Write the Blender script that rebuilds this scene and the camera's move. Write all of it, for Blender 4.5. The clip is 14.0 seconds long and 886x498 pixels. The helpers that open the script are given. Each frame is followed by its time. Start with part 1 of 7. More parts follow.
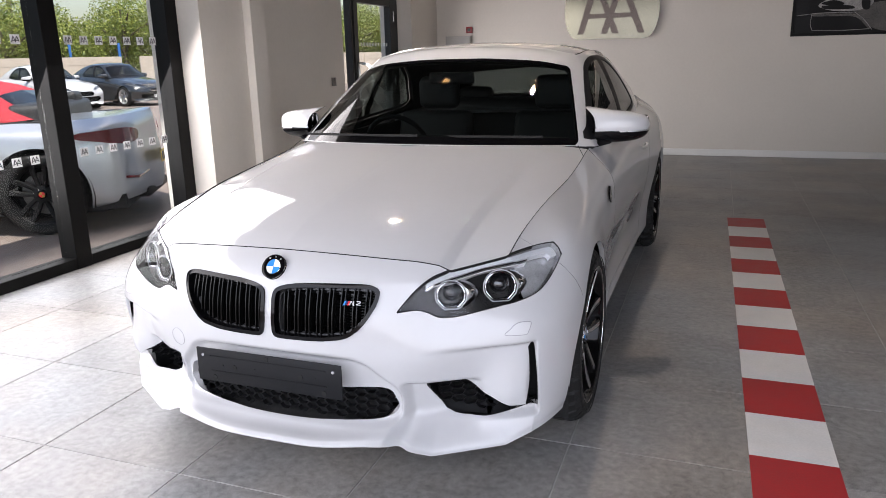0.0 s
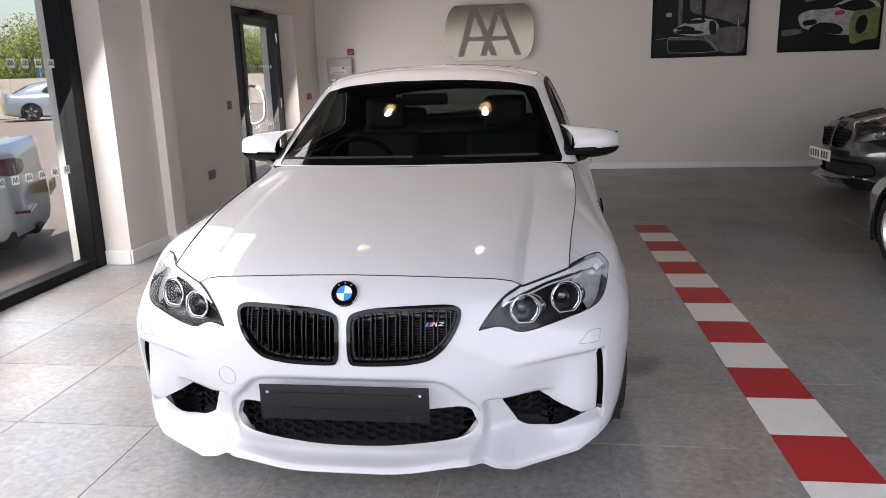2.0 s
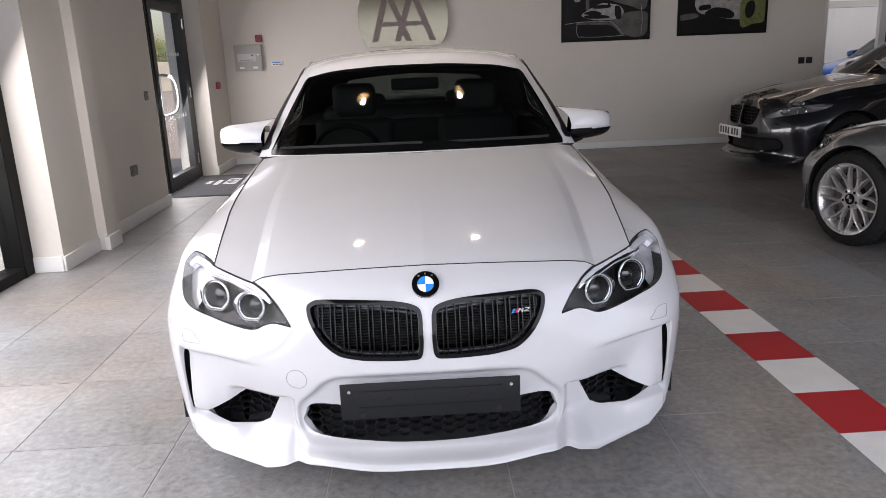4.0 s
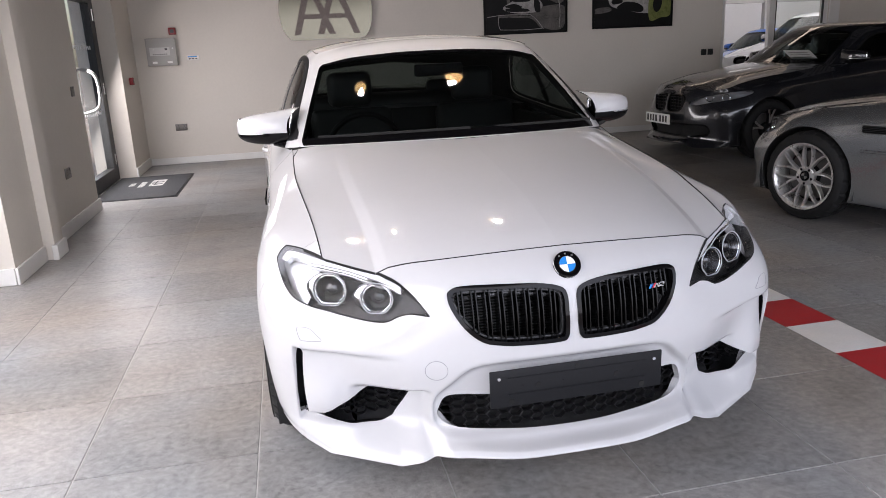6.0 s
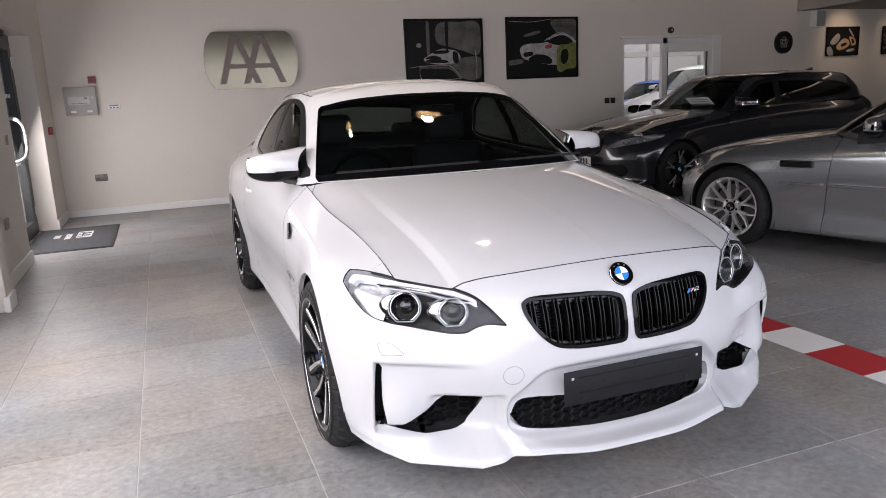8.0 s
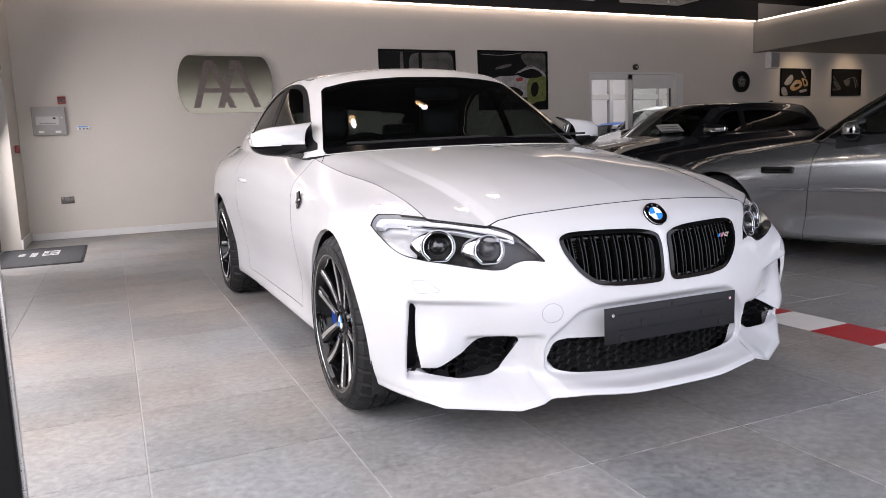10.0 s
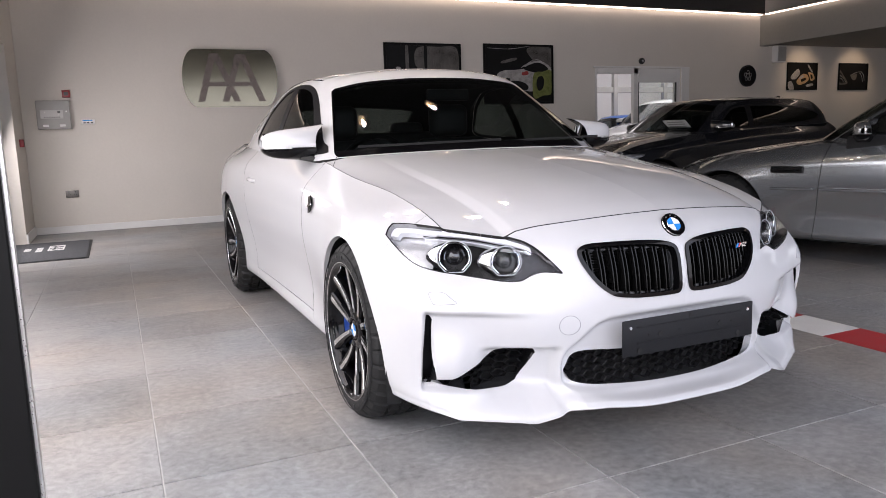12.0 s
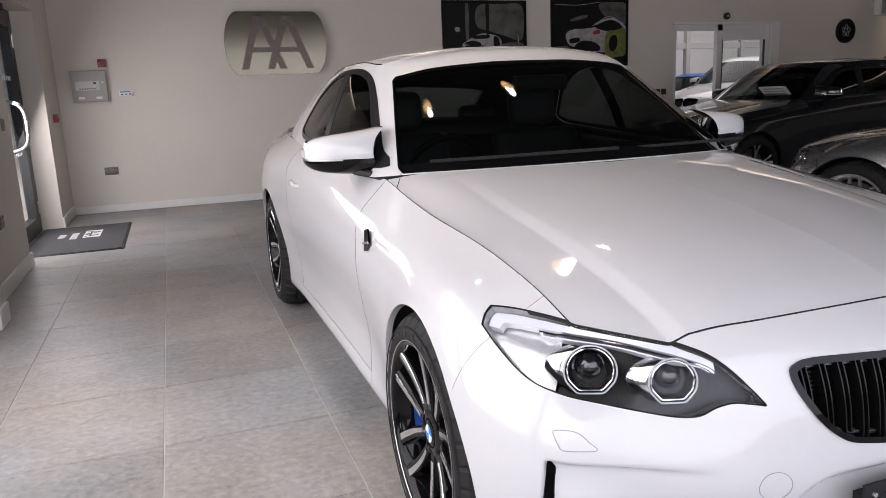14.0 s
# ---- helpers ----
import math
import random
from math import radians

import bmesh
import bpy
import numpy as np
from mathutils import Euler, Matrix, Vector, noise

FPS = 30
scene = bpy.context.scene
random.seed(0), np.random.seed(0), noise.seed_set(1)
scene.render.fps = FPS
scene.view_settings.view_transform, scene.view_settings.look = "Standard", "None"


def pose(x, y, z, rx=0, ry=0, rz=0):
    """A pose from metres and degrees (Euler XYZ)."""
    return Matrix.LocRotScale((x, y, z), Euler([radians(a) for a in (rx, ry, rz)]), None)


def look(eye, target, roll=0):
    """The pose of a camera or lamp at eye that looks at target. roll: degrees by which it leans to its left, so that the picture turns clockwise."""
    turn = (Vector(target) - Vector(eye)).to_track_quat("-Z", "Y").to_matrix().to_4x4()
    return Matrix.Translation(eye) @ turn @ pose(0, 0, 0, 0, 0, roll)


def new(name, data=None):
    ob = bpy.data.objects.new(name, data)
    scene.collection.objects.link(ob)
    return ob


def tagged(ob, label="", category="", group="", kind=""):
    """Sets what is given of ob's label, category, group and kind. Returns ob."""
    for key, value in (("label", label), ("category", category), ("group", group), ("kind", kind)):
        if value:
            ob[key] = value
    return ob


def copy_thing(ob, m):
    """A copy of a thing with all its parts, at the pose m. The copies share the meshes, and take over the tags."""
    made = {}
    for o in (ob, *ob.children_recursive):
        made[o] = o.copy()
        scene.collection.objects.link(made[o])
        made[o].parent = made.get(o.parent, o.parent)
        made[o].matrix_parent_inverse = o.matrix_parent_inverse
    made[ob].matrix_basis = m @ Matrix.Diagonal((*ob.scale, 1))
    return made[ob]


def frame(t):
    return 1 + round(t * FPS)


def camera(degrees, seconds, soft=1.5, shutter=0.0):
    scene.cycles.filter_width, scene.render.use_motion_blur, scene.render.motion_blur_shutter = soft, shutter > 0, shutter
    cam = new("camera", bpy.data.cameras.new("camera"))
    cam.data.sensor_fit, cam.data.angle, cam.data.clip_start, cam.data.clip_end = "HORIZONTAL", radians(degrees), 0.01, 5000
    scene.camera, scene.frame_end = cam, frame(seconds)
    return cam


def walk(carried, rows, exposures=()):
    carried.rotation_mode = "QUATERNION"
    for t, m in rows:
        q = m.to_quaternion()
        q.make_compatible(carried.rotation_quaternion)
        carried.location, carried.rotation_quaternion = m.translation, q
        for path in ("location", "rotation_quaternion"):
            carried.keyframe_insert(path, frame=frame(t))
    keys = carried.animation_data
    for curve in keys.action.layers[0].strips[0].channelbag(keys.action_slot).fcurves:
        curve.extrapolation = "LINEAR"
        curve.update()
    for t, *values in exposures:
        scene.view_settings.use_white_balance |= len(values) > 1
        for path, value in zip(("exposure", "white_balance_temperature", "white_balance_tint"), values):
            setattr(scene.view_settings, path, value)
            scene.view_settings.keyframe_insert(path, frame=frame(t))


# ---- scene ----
cam = camera(62.8, 14.0, soft=0.7)
PATH = [
    (0, (1.263, -2.504, 1.337), (0.582, -0.695, 0.824), -1.4),
    (0.5, (1.098, -2.608, 1.337), (0.507, -0.762, 0.841), -1.1),
    (1, (0.936, -2.643, 1.333), (0.452, -0.763, 0.852), -1.0),
    (1.5, (0.756, -2.648, 1.348), (0.384, -0.74, 0.876), -1.3),
    (2, (0.589, -2.701, 1.355), (0.323, -0.775, 0.885), -1.7),
    (2.2, (0.498, -2.717, 1.36), (0.273, -0.788, 0.883), -1.4),
    (4.3, (-0.099, -2.667, 1.354), (0.0, -0.738, 0.837), -2.5),
    (4.5, (-0.176, -2.665, 1.351), (-0.049, -0.737, 0.831), -2.5),
    (5, (-0.402, -2.673, 1.35), (-0.194, -0.756, 0.823), -2.6),
    (5.5, (-0.562, -2.634, 1.333), (-0.267, -0.728, 0.801), -2.7),
    (6, (-0.747, -2.538, 1.331), (-0.361, -0.649, 0.797), -2.6),
    (6.5, (-0.9, -2.494, 1.338), (-0.422, -0.624, 0.814), -2.4),
    (7, (-1.111, -2.487, 1.345), (-0.548, -0.635, 0.842), -2.3),
    (7.5, (-1.242, -2.541, 1.348), (-0.609, -0.702, 0.881), -2.2),
    (7.7, (-1.279, -2.588, 1.339), (-0.623, -0.752, 0.893), -2.4),
    (9.8, (-1.581, -2.491, 0.971), (-0.775, -0.682, 0.689), -2.2),
    (10, (-1.578, -2.492, 0.951), (-0.767, -0.685, 0.674), -2.1),
    (10.5, (-1.583, -2.494, 0.92), (-0.758, -0.693, 0.648), -1.9),
    (11, (-1.583, -2.491, 0.915), (-0.755, -0.692, 0.638), -1.8),
    (11.5, (-1.578, -2.488, 0.913), (-0.757, -0.687, 0.625), -1.8),
    (12, (-1.606, -2.448, 1.012), (-0.801, -0.642, 0.709), -1.9),
    (12.5, (-1.587, -2.319, 1.106), (-0.81, -0.504, 0.784), -2.2),
    (13, (-1.47, -2.098, 1.154), (-0.727, -0.273, 0.811), -2.3),
    (13.5, (-1.418, -1.877, 1.171), (-0.712, -0.043, 0.798), -2.3),
    (14, (-1.412, -1.634, 1.203), (-0.745, 0.205, 0.784), -2.3),
]
walk(cam, [(t, look(eye, target, roll)) for t, eye, target, roll in PATH],
     [(0, 0.66, 6500, 16), (2, 0.61, 6500, 16), (5, 0.48, 6500, 17), (8, 0.47, 6500, 18), (11, 0.57, 6500, 18), (14, 0.22, 6500, 18)])

# ---- world and lights ----
world = bpy.data.worlds.new("sky")
scene.world = world
world.use_nodes = True
wn = world.node_tree
sky = wn.nodes.new("ShaderNodeTexSky")
sky.sky_type = "NISHITA"
sky.sun_disc = False
sky.sun_elevation = radians(66)
sky.sun_rotation = radians(60)
sky.air_density, sky.dust_density = 1.2, 2.5
wn.links.new(sky.outputs[0], wn.nodes["Background"].inputs[0])
wn.nodes["Background"].inputs[1].default_value = 0.15

sun = new("sun", bpy.data.lights.new("sun", "SUN"))
sun.data.energy, sun.data.angle, sun.data.color = 5.0, radians(0.6), (1.0, 0.95, 0.88)
sun.matrix_world = look((0, 0, 0), (-0.28, 0.30, -1.0))


def area_lamp(name, eye, target, w, h, watts, colour):
    lamp = new(name, bpy.data.lights.new(name, "AREA"))
    lamp.data.shape, lamp.data.size, lamp.data.size_y = "RECTANGLE", w, h
    lamp.data.energy, lamp.data.color = watts, colour
    lamp.matrix_world = look(eye, target)
    return lamp


DAY = (1.0, 0.97, 0.96)
# sky light in the openings: the open shopfront behind the camera (unseen, and widened to brighten the right), the side
# windows and the entrance
area_lamp("daylight_front", (2.2, -3.52, 1.5), (2.2, 0, 0.3), 9.6, 2.3, 104, (0.94, 0.97, 1.05)).data.spread = radians(145)
area_lamp("daylight_side", (-2.68, -0.60, 1.40), (0, -0.60, -0.3), 5.6, 2.4, 150, DAY)
area_lamp("daylight_door", (-2.725, 5.66, 1.05), (0, 5.66, -0.2), 1.6, 1.85, 46, DAY)


# the two ceiling spotlights over the coupe
for x in (0.60, -0.75):
    beam = new("spot_beam", bpy.data.lights.new("spot_beam", "SPOT"))
    beam.data.energy, beam.data.color, beam.data.shadow_soft_size = 58, (1.0, 0.89, 0.76), 0.045
    beam.data.spot_size, beam.data.spot_blend = radians(105), 0.9
    beam.matrix_world = look((x, 1.80, 3.13), (x, 0.9, 0.0))


# ---- materials ----
def nodes_of(m):
    m.use_nodes = True
    return m.node_tree, m.node_tree.nodes["Principled BSDF"]


def material(name, colour, rough=0.5, metal=0.0, scale=0.0, vary=0.0, bump=0.0, coat=0.0, spec=0.5, fine=0.0):
    """A plain surface with two scales of variation in tone, roughness and relief."""
    m = bpy.data.materials.new(name)
    t, b = nodes_of(m)
    b.inputs["Base Color"].default_value = (*colour, 1)
    b.inputs["Roughness"].default_value = rough
    b.inputs["Metallic"].default_value = metal
    b.inputs["Coat Weight"].default_value = coat
    b.inputs["Coat Roughness"].default_value = 0.03
    b.inputs["Specular IOR Level"].default_value = spec
    if scale:
        co = t.nodes.new("ShaderNodeTexCoord")
        big = t.nodes.new("ShaderNodeTexNoise")
        big.inputs["Scale"].default_value, big.inputs["Detail"].default_value = scale, 6
        small = t.nodes.new("ShaderNodeTexNoise")
        small.inputs["Scale"].default_value, small.inputs["Detail"].default_value = scale * 14, 4
        add = t.nodes.new("ShaderNodeMath")
        add.operation = "ADD"
        for n in (big, small):
            t.links.new(co.outputs["Object"], n.inputs["Vector"])
        t.links.new(big.outputs[0], add.inputs[0])
        t.links.new(small.outputs[0], add.inputs[1])
        ramp = t.nodes.new("ShaderNodeMapRange")
        ramp.inputs[1].default_value, ramp.inputs[2].default_value = 0.6, 1.4
        ramp.inputs[3].default_value, ramp.inputs[4].default_value = 1 - vary, 1 + vary
        t.links.new(add.outputs[0], ramp.inputs[0])
        mix = t.nodes.new("ShaderNodeVectorMath")
        mix.operation = "SCALE"
        mix.inputs[0].default_value = colour
        t.links.new(ramp.outputs[0], mix.inputs["Scale"])
        t.links.new(mix.outputs[0], b.inputs["Base Color"])
        r2 = t.nodes.new("ShaderNodeMath")
        r2.operation = "MULTIPLY"
        r2.inputs[1].default_value = rough
        t.links.new(ramp.outputs[0], r2.inputs[0])
        t.links.new(r2.outputs[0], b.inputs["Roughness"])
        if bump:
            bm_ = t.nodes.new("ShaderNodeBump")
            bm_.inputs["Strength"].default_value, bm_.inputs["Distance"].default_value = bump, 0.004
            t.links.new(small.outputs[0], bm_.inputs["Height"])
            t.links.new(bm_.outputs[0], b.inputs["Normal"])
    return m


def glass(name, tint, gloss=1.0, rough=0.0):
    """Thin pane: clear, tinted, with a Fresnel gloss."""
    m = bpy.data.materials.new(name)
    m.use_nodes = True
    t = m.node_tree
    t.nodes.clear()
    out = t.nodes.new("ShaderNodeOutputMaterial")
    mixer = t.nodes.new("ShaderNodeMixShader")
    clear = t.nodes.new("ShaderNodeBsdfTransparent")
    clear.inputs[0].default_value = (*tint, 1)
    shine = t.nodes.new("ShaderNodeBsdfGlossy")
    shine.inputs["Roughness"].default_value = rough
    face = t.nodes.new("ShaderNodeLayerWeight")
    face.inputs[0].default_value = 0.5
    steep = t.nodes.new("ShaderNodeMath")
    steep.operation = "POWER"
    steep.inputs[1].default_value = 5.0
    mul = t.nodes.new("ShaderNodeMath")
    mul.operation = "MULTIPLY_ADD"
    mul.inputs[1].default_value, mul.inputs[2].default_value = 0.9 * gloss, 0.045 * gloss
    t.links.new(face.outputs["Facing"], steep.inputs[0])
    t.links.new(steep.outputs[0], mul.inputs[0])
    t.links.new(mul.outputs[0], mixer.inputs[0])
    t.links.new(clear.outputs[0], mixer.inputs[1])
    t.links.new(shine.outputs[0], mixer.inputs[2])
    t.links.new(mixer.outputs[0], out.inputs[0])
    return m


def glow(name, colour, strength):
    m = bpy.data.materials.new(name)
    t, b = nodes_of(m)
    b.inputs["Base Color"].default_value = (*colour, 1)
    b.inputs["Emission Color"].default_value = (*colour, 1)
    b.inputs["Emission Strength"].default_value = strength
    return m


PAINT_WHITE = material("white_car_paint", (0.50, 0.50, 0.505), 0.6, scale=3, vary=0.012, coat=1.0, spec=0.2)
GLOSS_BLACK = material("gloss_black", (0.003, 0.003, 0.0035), 0.07, spec=0.22)
SATIN_BLACK = material("satin_black_plastic", (0.008, 0.008, 0.009), 0.5, spec=0.18, scale=30, vary=0.15, bump=0.1)
# liners, and also the shade coloured into panel gaps and wheels
DARK_VOID = material("dark_liner_and_shade", (0.004, 0.004, 0.004), 0.85, scale=8, vary=0.2)
PLATE_GREY = material("grey_plastic", (0.010, 0.0105, 0.012), 0.5, spec=0.2, scale=40, vary=0.12, bump=0.15)
CHROME = material("chrome", (0.85, 0.85, 0.86), 0.06, 1.0)
SATIN_METAL = material("satin_metal", (0.62, 0.62, 0.61), 0.28, 1.0, scale=20, vary=0.05)
RUBBER = material("tyre_rubber", (0.013, 0.013, 0.013), 0.7, spec=0.3, scale=12, vary=0.25, bump=0.1)
WALL_MARK = material("tyre_moulding", (0.022, 0.022, 0.022), 0.55, spec=0.3, scale=40, vary=0.2)
LEATHER = material("black_leather", (0.020, 0.021, 0.022), 0.5, scale=60, vary=0.2, bump=0.3)
CLEAR_LENS = glass("clear_lens", (0.93, 0.94, 0.95), 0.35)
CAR_GLASS = glass("windscreen_glass", (0.31, 0.345, 0.335), 1.0)
PRIVACY = glass("privacy_glass", (0.10, 0.11, 0.11), 1.0)
DARK_GLASS = glass("tinted_glass", (0.27, 0.30, 0.29), 1.0)
PANE_GLASS = glass("window_pane", (0.95, 0.97, 0.96), 0.5)
BLUE = material("badge_blue", (0.02, 0.22, 0.62), 0.25, coat=0.5)
BRAKE_BLUE = material("blue_brake_paint", (0.006, 0.035, 0.20), 0.3, coat=0.5)
WHITE_ENAMEL = material("white_enamel", (0.75, 0.76, 0.78), 0.25, coat=0.5)
DEEP_BLUE = material("deep_blue_enamel", (0.01, 0.02, 0.13), 0.3, coat=0.4)
RED_ENAMEL = material("red_enamel", (0.6, 0.02, 0.03), 0.3, coat=0.4)
LIGHT_RING = material("light_guide", (0.40, 0.41, 0.43), 0.2, coat=0.6)


# ---- building tools ----
def catmull(pts, n):
    """n + 1 points on a centripetal-like spline through pts (rows of any size), by even steps of the point number."""
    p = np.asarray(pts, float)
    p = np.vstack([2 * p[0] - p[1], p, 2 * p[-1] - p[-2]])
    k = len(p) - 3
    out = []
    for t in np.linspace(0, k, n + 1):
        i = min(int(t), k - 1)
        f = t - i
        a, b, c, d = p[i:i + 4]
        out.append(0.5 * (2 * b + (c - a) * f + (2 * a - 5 * b + 4 * c - d) * f * f + (3 * b - a - 3 * c + d) * f ** 3))
    return np.array(out)


def spaced(pts, n, closed=False):
    """n + 1 points (n if closed) on a smooth line through pts, at even lengths."""
    p = np.asarray(pts, float)
    if closed:
        p = np.vstack([p[-2:], p, p[:3]])
        q = catmull(p, 12 * (len(p) - 1))[24:-24]
    else:
        q = catmull(p, 14 * (len(p) - 1))
    d = np.r_[0, np.cumsum(np.linalg.norm(np.diff(q, axis=0), axis=1))]
    at = np.linspace(0, d[-1], n + 1)
    r = np.stack([np.interp(at, d, q[:, i]) for i in range(q.shape[1])], 1)
    return r[:-1] if closed else r


def joined(*runs):
    """A closed outline of smooth runs that meet in corners."""
    return np.vstack([catmull(r, 8 * (len(r) - 1))[:-1] for r in runs])


def inside(px, py, poly):
    """Signed distance of points to a closed outline, negative inside."""
    poly = np.asarray(poly, float)
    a, b = poly, np.roll(poly, -1, 0)
    best = np.full(len(px), 1e9)
    odd = np.zeros(len(px), bool)
    for (x0, y0), (x1, y1) in zip(a, b):
        dx, dy = x1 - x0, y1 - y0
        t = np.clip(((px - x0) * dx + (py - y0) * dy) / (dx * dx + dy * dy + 1e-15), 0, 1)
        best = np.minimum(best, np.hypot(px - x0 - t * dx, py - y0 - t * dy))
        if y0 != y1:
            odd ^= ((y0 > py) != (y1 > py)) & (px < (x1 - x0) * (py - y0) / (y1 - y0) + x0)
    return np.where(odd, -best, best)


class Sheet:
    """A triangle sheet with its smooth normals."""

    def __init__(self, v, t, n=None):
        self.v, self.t = np.asarray(v, float), np.asarray(t, int).reshape(-1, 3)
        if n is None:
            n = np.zeros_like(self.v)
            fn = np.cross(self.v[self.t[:, 1]] - self.v[self.t[:, 0]], self.v[self.t[:, 2]] - self.v[self.t[:, 0]])
            for i in range(3):
                np.add.at(n, self.t[:, i], fn)
            n /= np.linalg.norm(n, axis=1)[:, None] + 1e-12
        self.n = np.asarray(n, float)

    @staticmethod
    def grid(p, flip=False):
        """From a net of points [rows, columns, 3]."""
        r, c = p.shape[:2]
        i = np.arange(r * c).reshape(r, c)
        a, b, d, e = i[:-1, :-1].ravel(), i[:-1, 1:].ravel(), i[1:, 1:].ravel(), i[1:, :-1].ravel()
        t = np.vstack([np.c_[a, b, d], np.c_[a, d, e]])
        return Sheet(p.reshape(-1, 3), t[:, ::-1] if flip else t)

    def split(self, f):
        """Cut along f = 0. Returns the part with f < 0 and the part with f > 0."""
        f = np.where(np.abs(f) < 2e-5, 2e-5, f)
        neg = f < 0
        k = neg[self.t].sum(1)
        v, n = list(self.v), list(self.n)
        cut = {}

        def mid(a, b):
            key = (a, b) if a < b else (b, a)
            if key not in cut:
                s = f[key[0]] / (f[key[0]] - f[key[1]])
                v.append(self.v[key[0]] * (1 - s) + self.v[key[1]] * s)
                w = self.n[key[0]] * (1 - s) + self.n[key[1]] * s
                n.append(w / (np.linalg.norm(w) + 1e-12))
                cut[key] = len(v) - 1
            return cut[key]

        ins, outs = list(map(tuple, self.t[k == 3])), list(map(tuple, self.t[k == 0]))
        for tri in self.t[(k == 1) | (k == 2)]:
            lone = neg[tri].sum() == 1
            i = [j for j in range(3) if neg[tri[j]] == lone][0]
            a, b, c = tri[i], tri[(i + 1) % 3], tri[(i + 2) % 3]
            ab, ac = mid(a, b), mid(a, c)
            one, two = [(a, ab, ac)], [(ab, b, c), (ab, c, ac)]
            (ins if lone else outs).extend(one)
            (outs if lone else ins).extend(two)
        v, n = np.array(v), np.array(n)
        return tuple(Sheet(v, t, n).clean() if len(t) else Sheet(np.zeros((0, 3)), np.zeros((0, 3), int), np.zeros((0, 3))) for t in (ins, outs))

    def clean(self):
        used, inv = np.unique(self.t, return_inverse=True)
        self.v, self.n, self.t = self.v[used], self.n[used], inv.reshape(-1, 3)
        return self

    def rim(self):
        """The border edges, in order of the triangles' sense."""
        e = np.vstack([self.t[:, [0, 1]], self.t[:, [1, 2]], self.t[:, [2, 0]]])
        key = np.sort(e, 1)
        _, first, count = np.unique(key, axis=0, return_index=True, return_counts=True)
        e = e[first[count == 1]]
        mid = np.abs(self.v[e]).max(1)[:, 0] > 1e-4
        return e[mid]

    def folded(self, depth, way=None):
        """Border edges turned in by depth, so that the sheet reads as a thick panel."""
        e = self.rim()
        if not len(e):
            return self
        a, b = self.v[e[:, 0]], self.v[e[:, 1]]
        na, nb = (self.n[e[:, 0]], self.n[e[:, 1]]) if way is None else (-np.asarray(way, float)[None].repeat(len(e), 0),) * 2
        m = len(e)
        v = np.vstack([a, b, b - nb * depth, a - na * depth])
        i = np.arange(m)
        t = np.vstack([np.c_[i + m, i, i + 2 * m], np.c_[i, i + 3 * m, i + 2 * m]])
        return self + Sheet(v, t)

    def pushed(self, d):
        return Sheet(self.v + self.n * d, self.t, self.n)

    def moved(self, off):
        return Sheet(self.v + np.asarray(off, float), self.t, self.n)

    def flipped(self):
        return Sheet(self.v, self.t[:, ::-1], -self.n)

    def outward(self, c=(0, 1.4, 0.5)):
        """Turned so that its normals point away from the body's middle."""
        return self if np.einsum("ij,ij->i", self.n, self.v - np.asarray(c)).sum() > 0 else self.flipped()

    def mirrored(self):
        s = np.array([-1, 1, 1.0])
        return Sheet(self.v * s, self.t[:, ::-1], self.n * s)

    def both(self):
        return self + self.mirrored()

    def __add__(self, o):
        return Sheet(np.vstack([self.v, o.v]), np.vstack([self.t, o.t + len(self.v)]), np.vstack([self.n, o.n]))


def link(name, me, parent=None, label=""):
    ob = new(name, me)
    if parent is not None:
        ob.parent = parent
    if label:
        tagged(ob, label)
    return ob


def sheet_part(name, sh, mat, parent, label=""):
    me = bpy.data.meshes.new(name)
    me.from_pydata(sh.v.tolist(), [], sh.t.tolist())
    me.polygons.foreach_set("use_smooth", [True] * len(me.polygons))
    me.materials.append(mat)
    me.normals_split_custom_set_from_vertices([tuple(x) for x in sh.n])
    return link(name, me, parent, label)


def part(name, bm, mat, parent=None, label="", smooth=40):
    me = bpy.data.meshes.new(name)
    bmesh.ops.recalc_face_normals(bm, faces=bm.faces)
    if smooth:
        for f in bm.faces:
            f.smooth = True
        for e in bm.edges:
            if len(e.link_faces) == 2 and e.calc_face_angle(0) > radians(smooth):
                e.smooth = False
    bm.to_mesh(me)
    bm.free()
    me.materials.append(mat)
    return link(name, me, parent, label)


def box(bm, x0, x1, y0, y1, z0, z1, bevel=0.0, seg=2):
    m = Matrix.LocRotScale(((x0 + x1) / 2, (y0 + y1) / 2, (z0 + z1) / 2), None, (x1 - x0, y1 - y0, z1 - z0))
    vs = bmesh.ops.create_cube(bm, size=1, matrix=m)["verts"]
    if bevel:
        es = list({e for v in vs for e in v.link_edges})
        bmesh.ops.bevel(bm, geom=es, offset=bevel, segments=seg, affect="EDGES", profile=0.5)
    return bm


def boxed(*a, **k):
    return box(bmesh.new(), *a, **k)


def lathe(bm, profile, n, centre=(0, 0, 0), axis="x", closed=False):
    """Turn a profile of (along, radius) about an axis."""
    rings = []
    for i in range(n):
        c, s = math.cos(math.tau * i / n), math.sin(math.tau * i / n)
        ring = []
        for a, r in profile:
            p = {"x": (a, r * c, r * s), "y": (r * c, a, r * s), "z": (r * c, r * s, a)}[axis]
            ring.append(bm.verts.new(Vector(p) + Vector(centre)))
        rings.append(ring)
    k = len(profile)
    for i in range(n):
        a, b = rings[i], rings[(i + 1) % n]
        for j in range(k if closed else k - 1):
            try:
                bm.faces.new((a[j], a[(j + 1) % k], b[(j + 1) % k], b[j]))
            except ValueError:
                pass
    return bm


